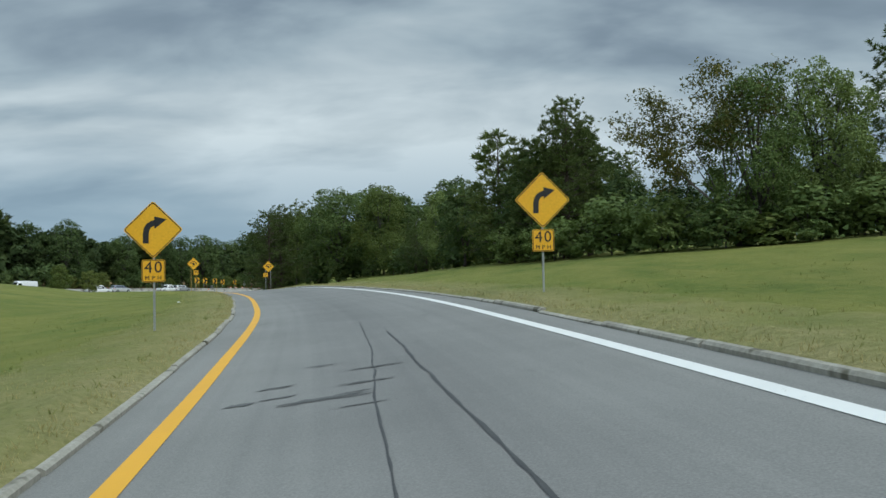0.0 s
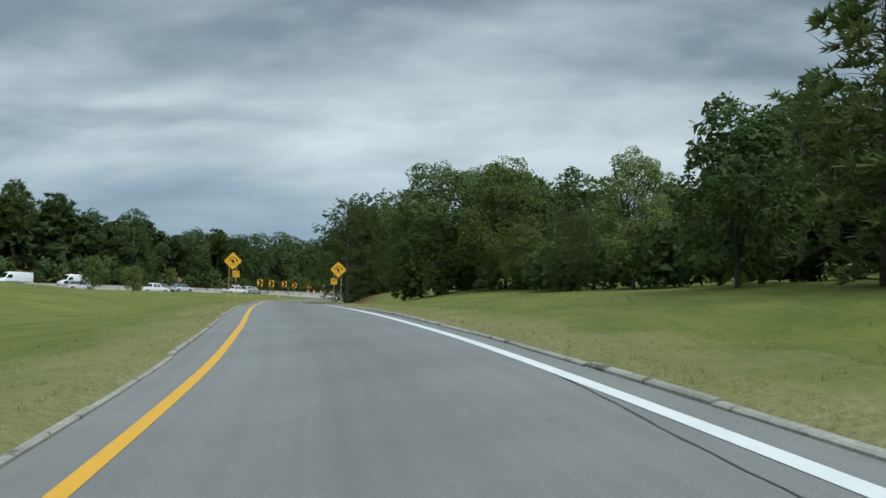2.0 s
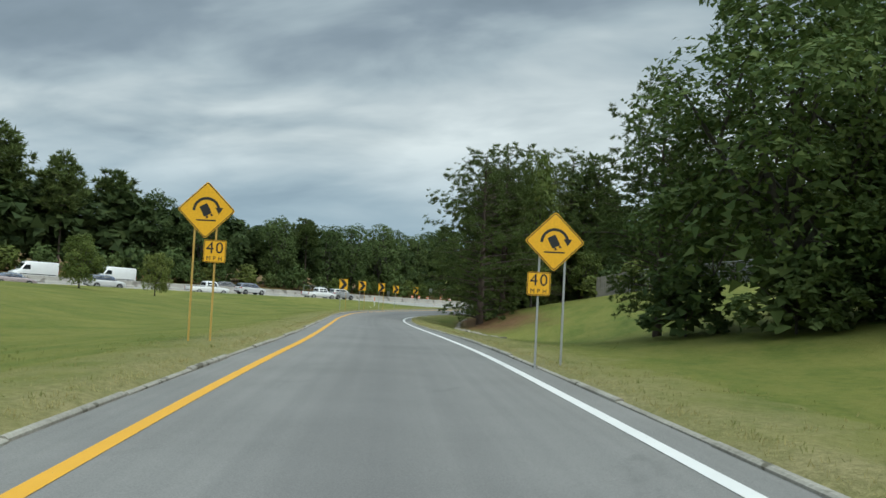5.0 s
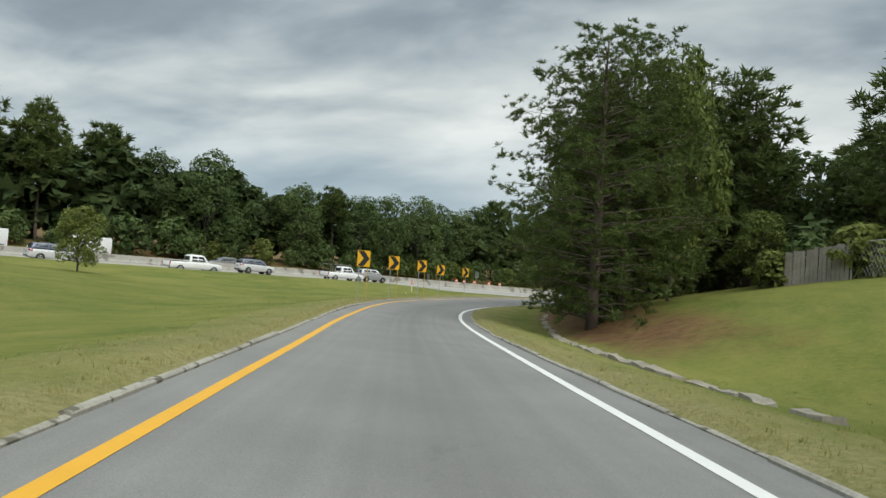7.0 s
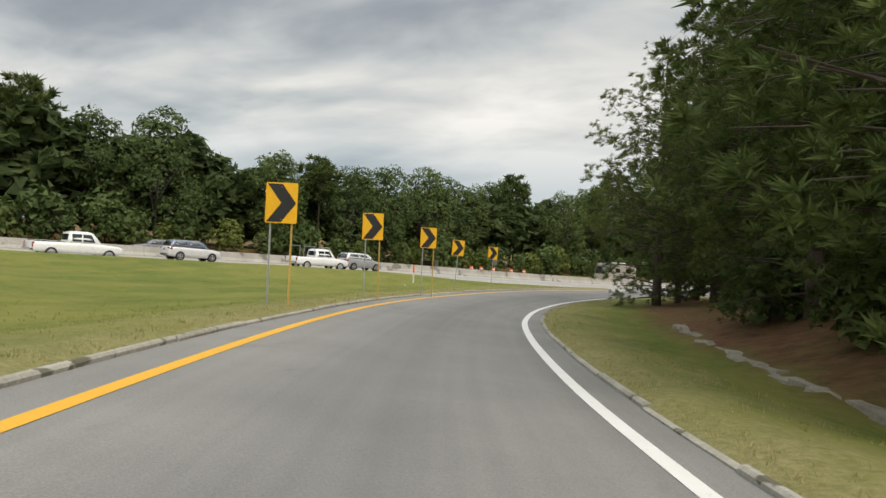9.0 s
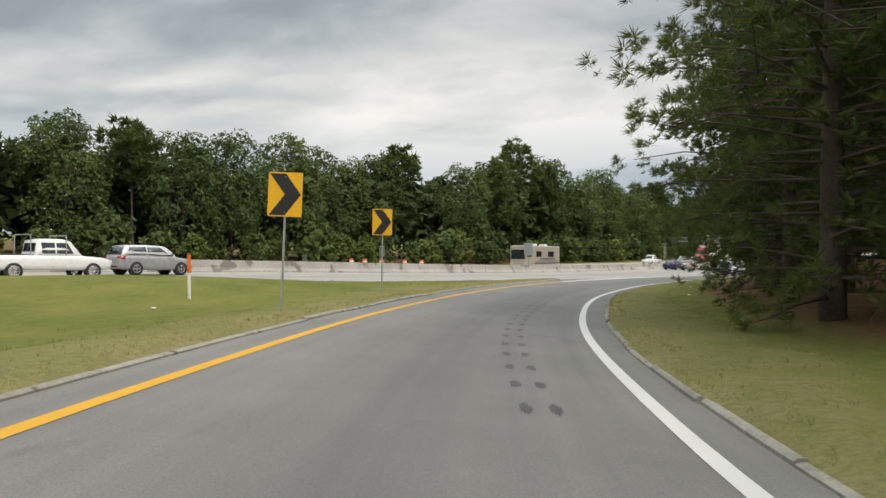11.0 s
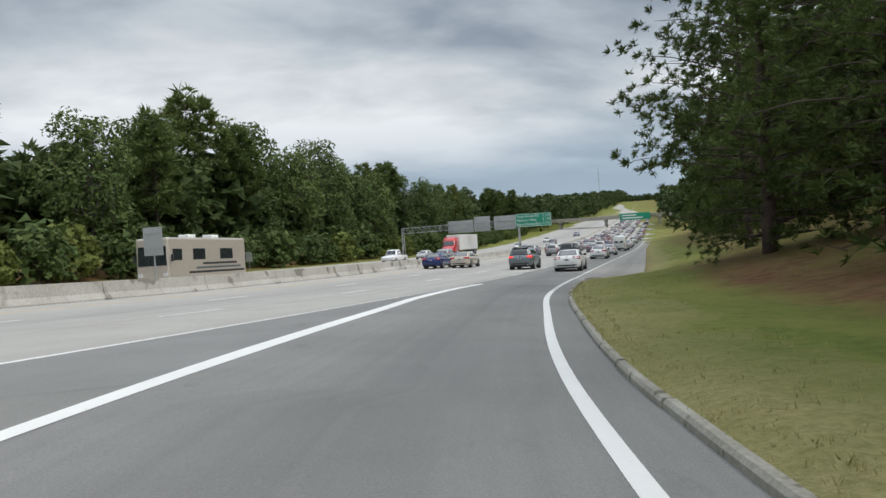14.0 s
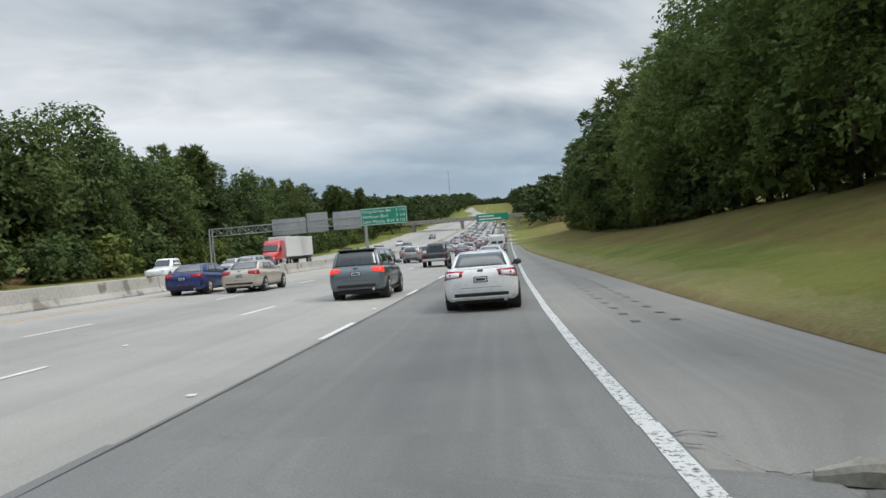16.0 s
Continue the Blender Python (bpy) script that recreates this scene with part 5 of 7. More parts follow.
def diamond_sign(x, y, zc, turn, side, kind, label, plate_x=0.0, posts=((0.0, "steel"),), plate_post=0):
    zg = height_at(x, y)
    top = thing("warning_sign", pose(x, y, zg, 0, 0, turn), label, "road sign")
    c = zc - zg
    k = side / 0.914
    bm = plate(bmesh.new(), rounded(side, side, 0.06, 45, c), 0.0, 0.004)
    panel = part("panel", bm, SIGN_YELLOW, top, "yellow diamond panel")
    bm = frame_ring(bmesh.new(), rounded(side - 0.03, side - 0.03, 0.055, 45, c), rounded(side - 0.065, side - 0.065, 0.045, 45, c), -0.003, 0.002)
    part("border", bm, SIGN_BLACK, panel)
    bm = bmesh.new()
    arrow_bend(bm, c, -0.004) if kind == "bend" else arrow_rollover(bm, c, -0.004, k)
    part("symbol", bm, SIGN_BLACK, panel, "black curved arrow" if kind == "bend" else "black tipping truck under a curved arrow")
    pz = c - side * 0.707 - 0.27 * k
    s = 0.50 * k
    bm = plate(bmesh.new(), [(px + plate_x, pz2) for px, pz2 in rounded(s, s, 0.04, 0, pz)], -0.006, 0.004)
    pl = part("speed_plate", bm, SIGN_YELLOW, top, "small yellow plate with black numerals")
    ro = [(px + plate_x, q) for px, q in rounded(s - 0.02, s - 0.02, 0.035, 0, pz)]
    ri = [(px + plate_x, q) for px, q in rounded(s - 0.045, s - 0.045, 0.03, 0, pz)]
    part("border", frame_ring(bmesh.new(), ro, ri, -0.009, 0.002), SIGN_BLACK, pl)
    for n, (digit, letter) in enumerate((("4", "M"), ("0", "P"), ("", "H"))):
        if digit:
            text_part("numeral", digit, 0.36 * k, plate_x + (n - 0.5) * 0.21 * k, -0.010, pz + 0.07 * k, SIGN_BLACK, pl)
        text_part("letter", letter, 0.13 * k, plate_x + (n - 1) * 0.13 * k, -0.010, pz - 0.16 * k, SIGN_BLACK, pl)
    for px, what in posts:
        post(top, px, c if px == 0 else c - side * 0.3, POST_WOOD if what == "wood" else STEEL)
    return top


diamond_sign(-4.93, 15.20, -0.93, 9, 0.90, "bend", "yellow diamond bend sign with speed plate on a thin steel post")
diamond_sign(3.66, 16.07, -0.39, 9, 0.914, "bend", "yellow diamond bend sign with speed plate on a thin steel post")
diamond_sign(-29.24, 82.49, -1.08, 17, 1.0, "rollover", "yellow diamond truck rollover sign on two yellowed posts", 0.26, ((-0.27, "wood"), (0.26, "wood")))
diamond_sign(-20.70, 82.35, -1.57, 17, 0.90, "rollover", "yellow diamond truck rollover sign on two thin steel posts", -0.30, ((-0.30, "steel"), (0.24, "steel")))


def chevron_sign(x, y, zc, turn, lean, twin):
    zg = height_at(x, y)
    top = thing("chevron_sign", pose(x, y, zg, 0, lean, turn), "yellow panel with black chevron on two posts" if twin else "yellow panel with black chevron on a thin steel post", "road sign", "chevron signs round the curve")
    c, w, h = zc - zg, 0.77, 0.97
    panel = part("panel", plate(bmesh.new(), rounded(w, h, 0.035, 0, c), 0, 0.004), SIGN_YELLOW, top, "yellow reflective panel")
    x0, t = -w * 0.46, w * 0.47
    out = [(x0, c + h * 0.47), (x0 + t, c + h * 0.47), (w * 0.46, c), (x0 + t, c - h * 0.47), (x0, c - h * 0.47), (w * 0.46 - t, c)]
    part("chevron", plate(bmesh.new(), out, -0.004, 0.003), SIGN_BLACK, panel)
    for bx, bz in ((0, h * 0.4), (0, -h * 0.4), (-0.2, 0)):
        part("bolt", tube(bmesh.new(), (bx, -0.008, c + bz), (bx, 0.0, c + bz), 0.012, 0.012, 6), STEEL, panel)
    for px, mat in (((-0.26, STEEL), (0.26, POST_WOOD)) if twin else ((0.0, STEEL),)):
        post(top, px, c + h * 0.45, mat)
    return top


chevron_sign(-47.09, 131.83, -3.62, 17, 0, True)
chevron_sign(-48.95, 141.1, -3.85, 14, -0.5, True)
chevron_sign(-50.0, 149.6, -4.06, 11, 0, True)
chevron_sign(-52.35, 160.8, -4.45, 5, 3, False)
chevron_sign(-53.2, 172.12, -4.72, -4, 1.5, False)


def delineator():
    x, y = -56.6, 164.5
    top = thing("delineator_post", pose(x, y, height_at(x, y)), "slim white marker post with orange top", "marker post")
    part("pole", tube(bmesh.new(), (0, 0, -0.3), (0, 0, 0.75), 0.045, 0.045, 10), SIGN_WHITE, top)
    part("sleeve", tube(bmesh.new(), (0, 0, 0.75), (0, 0, 1.25), 0.055, 0.052, 10), ORANGE, top, "orange reflective sleeve")


delineator()


def back_sign(m, q, w, h, zc, face_us, label, on=None, turn=0.0, legs=(0.0,)):
    """A roadside panel seen from behind, or a pale board facing the ramp."""
    p = on_hwy(np.array(float(m)), np.array(float(q)))
    zg = on if on is not None else height_at(p[0], p[1])
    top = thing("roadside_sign", pose(float(p[0]), float(p[1]), zg, 0, 0, -26.4 + turn), label, "road sign")
    c = zc - zg
    part("panel", plate(bmesh.new(), rounded(w, h, 0.05, 0, c), 0, 0.004), SIGN_WHITE if face_us else ALU, top)
    if not face_us:
        for dz in (-h * 0.28, h * 0.28):
            part("stiffener", box(bmesh.new(), -w * 0.46, w * 0.46, -0.03, 0.0, c + dz - 0.025, c + dz + 0.025), STEEL, top)
    else:
        part("lettering", plate(bmesh.new(), rounded(w * 0.7, h * 0.10, 0.01, 0, c + h * 0.28), -0.004, 0.003), SIGN_BLACK, top, "plain dark bar of lettering")
    for lx in legs:
        post(top, lx, c + h * 0.4, STEEL, 0.01 if face_us else 0.01, 0.5, 0.06)
    return top


back_sign(-6, -15.6, 1.15, 1.45, -6.15, False, "grey back of a panel on a post standing on the barrier", on=float(z_hwy(np.array(-6.0))) + 0.75)
back_sign(19, -46, 2.3, 1.5, -7.0, True, "pale board on two posts before the wood", legs=(-0.7, 0.7), turn=-20)
back_sign(-4, -40.5, 1.0, 1.5, -6.35, False, "weathered grey sign back on a post")
back_sign(-18, -41, 1.6, 1.0, -7.1, False, "low grey sign back by the bushes", turn=-20)
back_sign(44, -40, 0.9, 1.2, -7.6, False, "weathered grey sign back on a post")


def jersey(name, m0, m1, step, pieces):
    """The median's concrete safety barrier, in cast lengths."""
    prof = [(-0.31, -0.05), (-0.31, 0.08), (-0.14, 0.33), (-0.085, 0.86), (0.085, 0.86), (0.14, 0.33), (0.31, 0.08), (0.31, -0.05)]
    top = thing(name, Matrix.Identity(4), "long stained concrete median barrier", "barrier", kind="structure") if pieces else None
    rng = random.Random(8)
    vv, ff = [], []
    m = m0
    while m < m1:
        a = np.array([m, m + step - 0.02])
        dq = rng.uniform(-0.015, 0.015)
        v = np.concatenate([on_hwy(a, a * 0 - 15.5 + q + dq, z) for q, z in prof])
        f = [(2 * j, 2 * j + 1, 2 * j + 3, 2 * j + 2) for j in range(len(prof) - 1)]
        f += [tuple(2 * j for j in range(len(prof)))[::-1], tuple(2 * j + 1 for j in range(len(prof)))]
        if pieces:
            mesh_object("barrier_segment", v, [g[::-1] for g in f], BARRIER, top)
        else:
            ff += [tuple(i + len(vv) for i in g[::-1]) for g in f]
            vv.extend(v)
        m += step
    if not pieces:
        tagged(mesh_object(name, vv, ff, BARRIER), "long stained concrete median barrier", "barrier", kind="structure")


jersey("barrier_near", -110, 130, 4.0, True)
jersey("barrier_back", -420, -110, 10.0, False)
jersey("barrier_far", 130, 900, 12.0, False)


def lattice(bm, p0, p1, size, bays, r=0.05):
    """A square lattice girder between two points."""
    p0, p1 = Vector(p0), Vector(p1)
    d = (p1 - p0)
    side = Vector((-d.y, d.x, 0)).normalized() * size / 2
    up = Vector((0, 0, size / 2))
    cor = [side + up, side - up, -side - up, -side + up]
    for c in cor:
        tube(bm, p0 + c, p1 + c, r, r, 6)
    for i in range(bays):
        a, b = p0 + d * (i / bays), p0 + d * ((i + 1) / bays)
        for j in range(4):
            c0, c1 = cor[j], cor[(j + 1) % 4]
            if i % 2:
                c0, c1 = c1, c0
            tube(bm, a + c0, b + c1, r * 0.5, r * 0.5, 4)
            tube(bm, a + c0, a + c1, r * 0.5, r * 0.5, 4)
    return bm


def gantry():
    base = on_hwy(np.array(105.0), np.array(-41.0))
    zg = height_at(base[0], base[1])
    top = thing("sign_gantry", pose(float(base[0]), float(base[1]), zg, 0, 0, -26.4), "galvanised lattice sign gantry across the far carriageway", "sign gantry")
    # local x runs across the motorway towards the ramp side
    zt = -4.7 - zg
    part("girder", lattice(bmesh.new(), (0, 0, zt), (25.0, 0, zt + 0.2), 1.1, 22), STEEL, top)
    for x, z1 in ((0.0, zt + 0.5), (23.8, zt + 0.7)):
        for y in (-0.7, 0.7):
            part("leg", tube(bmesh.new(), (x, y * 1.1, -1.6), (x, y * 0.75, z1), 0.13, 0.11, 8), STEEL, top)
        part("brace", tube(bmesh.new(), (x, -0.7, 0.4), (x, 0.6, zt - 0.6), 0.05, 0.05, 6), STEEL, top)
    for x0, x1, z0, z1 in ((9.4, 14.6, -1.1, 1.3), (14.8, 18.0, -1.05, 1.85), (18.8, 23.0, -1.0, 1.7)):
        panel = part("sign_back", box(bmesh.new(), x0, x1, 0.62, 0.66, zt + z0, zt + z1, 0.01), ALU, top, "plain grey back of a sign panel")
        for k in range(3):
            xx = x0 + (x1 - x0) * (k + 0.5) / 3
            part("stiffener", box(bmesh.new(), xx - 0.04, xx + 0.04, 0.54, 0.62, zt + z0 - 0.1, zt + z1 - 0.1), STEEL, panel)
    panel = part("guide_sign", box(bmesh.new(), 23.3, 30.2, -0.72, -0.66, zt - 0.75, zt + 1.75, 0.02), SIGN_GREEN, top, "green guide sign with white lettering")
    o, i = rounded(6.8, 2.4, 0.15, 0, zt + 0.5, 26.75), rounded(6.66, 2.26, 0.12, 0, zt + 0.5, 26.75)
    part("border", frame_ring(bmesh.new(), o, i, -0.726, 0.003), SIGN_WHITE, panel)
    for k, (words, far) in enumerate((("Piney Grove Rd", "2 1/4"), ("Harbison Blvd", "3 1/4"), ("Lake Murray Blvd", "4 1/2"))):
        lettering(words, 0.66, 23.6, -0.73, zt + 1.25 - 0.75 * k, SIGN_WHITE, panel, "LEFT")
        lettering(far, 0.66, 29.9, -0.73, zt + 1.25 - 0.75 * k, SIGN_WHITE, panel, "RIGHT")
    part("arm", box(bmesh.new(), 23.3, 30.0, -0.6, -0.5, zt - 0.3, zt - 0.15), STEEL, top)
    return top


gantry()


def overpass():
    p = on_hwy(np.array(318.0), np.array(-5.0))
    z = -2.3
    zr = float(z_hwy(np.array(318.0)))
    top = thing("road_bridge", pose(float(p[0]), float(p[1]), zr, 0, 0, -26.4), "low grey concrete road bridge over the motorway", "bridge")
    h = z - zr
    part("deck", box(bmesh.new(), -48, 36, -4, 4, h, h + 0.9, 0.03), BARRIER, top)
    for y in (-4.1, 3.9):
        part("parapet", box(bmesh.new(), -48, 36, y, y + 0.25, h + 0.5, h + 1.6, 0.03), KERB, top)
    for x in (-31.5, -10.5, 13.5):
        for y in (-2.5, 2.5):
            part("pier", tube(bmesh.new(), (x, y, -0.5), (x, y, h), 0.55, 0.55, 10), BARRIER, top)
        part("crosshead", box(bmesh.new(), x - 0.7, x + 0.7, -3.6, 3.6, h - 0.8, h, 0.05), BARRIER, top)
    panel = part("guide_sign", box(bmesh.new(), -4.0, 9.5, -4.5, -4.4, h - 0.9, h + 2.2, 0.03), SIGN_GREEN, top, "green guide sign fixed to the bridge")
    for k in range(2):
        part("lettering", box(bmesh.new(), -3.0, 3.4 + 3 * k, -4.53, -4.50, h + 1.0 - k * 1.2, h + 1.5 - k * 1.2), SIGN_WHITE, panel, "plain white bar of lettering")
    for x, w in ((-58, 10), (46, 10)):
        part("abutment", box(bmesh.new(), x - w, x + w, -4.2, 4.2, -3.0, h + 0.9, 0.05), BARRIER, top)
    return top


overpass()


def fence():
    """Chain-link fence on top of the grassy rise."""
    top = thing("chain_link_fence", Matrix.Identity(4), "grey chain-link fence on a grassy rise", "fence")
    a, b = Vector((-21.0, 132.2, 0)), Vector((2.0, 124.0, 0))
    n = 11
    feet = [a + (b - a) * (i / (n - 1)) for i in range(n)]
    feet = [Vector((p.x, p.y, height_at(p.x, p.y))) for p in feet]
    for p in feet:
        part("fence_post", tube(bmesh.new(), p - Vector((0, 0, 0.4)), p + Vector((0, 0, 1.85)), 0.035, 0.03, 8), STEEL, top)
    rail, wire = bmesh.new(), bmesh.new()
    for p, q in zip(feet, feet[1:]):
        tube(rail, p + Vector((0, 0, 1.8)), q + Vector((0, 0, 1.8)), 0.022, 0.022, 6)
        for k in range(16):
            u, v = k / 16, (k + 4.5) / 16
            for up in (0, 1):
                z0, z1 = (0.05, 1.78) if up else (1.78, 0.05)
                tube(wire, p + (q - p) * u + Vector((0, 0, z0)), p + (q - p) * min(1.0, v) + Vector((0, 0, z1)), 0.006, 0.006, 3, False)
    part("top_rail", rail, STEEL, top)
    part("wire_mesh", wire, STEEL, top)


fence()


def plank_wall():
    """A short wall of weathered boards where the wire fence ends."""
    top = thing("plank_wall", Matrix.Identity(4), "short weathered grey board wall under vines", "wall")
    a, b = np.array((-23.9, 133.3)), np.array((-21.1, 132.2))
    d = (b - a) / np.linalg.norm(b - a)
    turn = math.degrees(math.atan2(d[1], d[0]))
    rng = random.Random(12)
    n = 15
    for i in range(n):
        x, y = a + (b - a) * (i + 0.5) / n
        z = height_at(x, y)
        bm = box(bmesh.new(), -0.092, 0.092, -0.012, 0.012, -0.15, 1.72 + rng.uniform(-0.05, 0.04), 0.004)
        bmesh.ops.transform(bm, matrix=pose(x, y, z, rng.uniform(-1.5, 1.5), rng.uniform(-1, 1), turn + rng.uniform(-2, 2)), verts=bm.verts)
        part("board", bm, BOARD, top)
    for h in (0.35, 1.35):
        bm = bmesh.new()
        (x0, y0), (x1, y1) = a + np.array((-d[1], d[0])) * 0.04, b + np.array((-d[1], d[0])) * 0.04
        tube(bm, (x0, y0, height_at(x0, y0) + h), (x1, y1, height_at(x1, y1) + h), 0.035, 0.035, 4)
        part("rail", bm, BOARD, top)


BOARD = two_scale("weathered_board", (0.16, 0.145, 0.125), (0.30, 0.28, 0.25), 0.9, 1.2, 14.0, bumpy=0.4, depth=0.006)
plank_wall()


def street_lamp():
    x, y = -4.5, 88.1
    zg = height_at(x, y)
    top = thing("street_lamp", pose(x, y, zg, 0, 0, 200), "tall grey street lamp with a curved arm", "street lamp")
    bm = bmesh.new()
    last = Vector((0, 0, -0.3))
    pts = [(0, 0, 4.9), (0, 0.12, 5.4), (0, 0.4, 5.75), (0, 0.8, 5.95), (0, 1.4, 6.0)]
    for p in pts:
        tube(bm, last, p, 0.085, 0.07, 8)
        last = Vector(p)
    part("pole", bm, STEEL, top)
    part("head", box(bmesh.new(), -0.12, 0.12, 1.3, 1.95, 5.92, 6.06, 0.03), ALU, top)


street_lamp()


def mast():
    """A far lattice mast beyond the woods."""
    p = on_hwy(np.array(900.0), np.array(-62.0))
    zg = height_at(p[0], p[1])
    top = thing("radio_mast", pose(float(p[0]), float(p[1]), zg), "thin grey radio mast above distant trees", "mast")
    bm = bmesh.new()
    for a, b in ((0, 120), (120, 240), (240, 0)):
        pa, pb = (Vector((0.5 * math.cos(radians(v)), 0.5 * math.sin(radians(v)), 0)) for v in (a, b))
        tube(bm, pa - Vector((0, 0, 1)), pa + Vector((0, 0, 44)), 0.08, 0.08, 5)
        for k in range(22):
            tube(bm, pa + Vector((0, 0, 2 * k)), pb + Vector((0, 0, 2 * k + 2)), 0.05, 0.05, 4)
    part("mast_frame", bm, STEEL, top)


mast()


from mathutils.bvhtree import BVHTree


# ---- vehicles ----
def car_paint(name, colour, metal=0.3):
    m, nt, b = material(name, 0.3, metal)
    c = mix_node(nt, noise_node(nt, 2.0, 4, 0.6), tuple(v * 0.9 for v in colour), colour)
    dirt = ramp_node(nt, noise_node(nt, 6.0, 5, 0.7), [(0.5, (0, 0, 0)), (0.9, (0.5, 0.5, 0.5))])
    nt.links.new(mix_node(nt, dirt, c, (0.22, 0.20, 0.17)), b.inputs["Base Color"])
    b.inputs["Coat Weight"].default_value, b.inputs["Coat Roughness"].default_value = 0.6, 0.08
    return m


def mixed_paint():
    m, nt, b = material("mixed_car_paint", 0.3, 0.2)
    c = ramp_node(nt, nt.nodes.new("ShaderNodeObjectInfo").outputs["Random"], [(0.0, (0.75, 0.75, 0.74)), (0.30, (0.72, 0.72, 0.71)), (0.36, (0.30, 0.31, 0.32)), (0.55, (0.05, 0.05, 0.055)), (0.72, (0.42, 0.43, 0.43)), (0.84, (0.32, 0.03, 0.03)), (0.92, (0.06, 0.09, 0.17))])
    c = mix_node(nt, 0.25, c, ramp_node(nt, noise_node(nt, 4.0, 4), [(0.3, (0.1, 0.1, 0.1)), (0.7, (0.5, 0.5, 0.5))]))
    nt.links.new(c, b.inputs["Base Color"])
    b.inputs["Coat Weight"].default_value = 0.5
    return m


PAINT_WHITE = car_paint("white_car_paint", (0.80, 0.80, 0.79), 0.0)
PAINT_GREY = car_paint("blue_grey_car_paint", (0.155, 0.185, 0.205), 0.45)
PAINT_BEIGE = car_paint("champagne_car_paint", (0.56, 0.50, 0.42), 0.35)
PAINT_BLUE = car_paint("deep_blue_car_paint", (0.012, 0.030, 0.155), 0.4)
PAINT_RED = car_paint("red_truck_paint", (0.50, 0.020, 0.025), 0.0)
PAINT_BLACK = car_paint("dark_car_paint", (0.035, 0.036, 0.040), 0.3)
PAINT_MIXED = mixed_paint()
CAR_GLASS = two_scale("tinted_car_glass", (0.016, 0.020, 0.022), (0.030, 0.036, 0.038), 0.06, 1.0, 6.0, bumpy=0.0)
CAR_GLASS.node_tree.nodes["Principled BSDF"].inputs["Coat Weight"].default_value = 1.0
RUBBER = two_scale("tyre_rubber", (0.016, 0.016, 0.016), (0.034, 0.033, 0.032), 0.85, 4.0, 40.0, bumpy=0.3, depth=0.004)
RIM = two_scale("alloy_rim", (0.38, 0.38, 0.38), (0.52, 0.52, 0.52), 0.35, 3.0, 30.0, metal=0.8, bumpy=0.0)
TRIM = two_scale("black_plastic_trim", (0.014, 0.014, 0.015), (0.030, 0.030, 0.031), 0.6, 3.0, 30.0, bumpy=0.1, depth=0.002)
CHROME = two_scale("chrome_trim", (0.55, 0.55, 0.55), (0.65, 0.65, 0.65), 0.15, 3.0, 30.0, metal=1.0, bumpy=0.0)
LAMP_RED = two_scale("red_lamp_lens", (0.26, 0.008, 0.014), (0.36, 0.015, 0.022), 0.15, 5.0, 60.0, bumpy=0.0)
LAMP_CLEAR = two_scale("clear_lamp_lens", (0.55, 0.55, 0.55), (0.70, 0.70, 0.70), 0.1, 5.0, 60.0, bumpy=0.0)
PLATE_PALE = two_scale("number_plate_face", (0.55, 0.57, 0.58), (0.66, 0.68, 0.69), 0.5, 5.0, 60.0, bumpy=0.0)
m_, nt_, b_ = material("lit_brake_lamp", 0.2)
b_.inputs["Base Color"].default_value = (0.6, 0.03, 0.02, 1)
b_.inputs["Emission Color"].default_value, b_.inputs["Emission Strength"].default_value = (1.0, 0.04, 0.02, 1), 1.0
LAMP_LIT = m_


def loft(bm, stations, profile_of, close=True):
    """A skin over rings; each ring is the half profile mirrored about the middle."""
    rings = []
    for st in stations:
        half = profile_of(st)
        ring = [(x, st[0], z) for x, z in half] + [(-x, st[0], z) for x, z in half[::-1] if x > 1e-6]
        rings.append([bm.verts.new(p) for p in ring])
    n = len(rings[0])
    for a, b in zip(rings, rings[1:]):
        for i in range(n):
            j = (i + 1) % n
            bm.faces.new((a[i], b[i], b[j], a[j]))
    if close:
        bm.faces.new(rings[0])
        bm.faces.new(rings[-1][::-1])
    bmesh.ops.recalc_face_normals(bm, faces=bm.faces)
    return bm


def body_profile(st):
    y, w, zb, zt = st
    h = zt - zb
    return [(0, zb), (w * 0.86, zb), (w * 0.965, zb + h * 0.10), (w * 0.995, zb + h * 0.34), (w, zb + h * 0.56), (w * 0.985, zb + h * 0.74), (w * 0.955, zb + h * 0.88), (w * 0.89, zb + h * 0.965), (w * 0.74, zt), (0, zt + 0.012)]


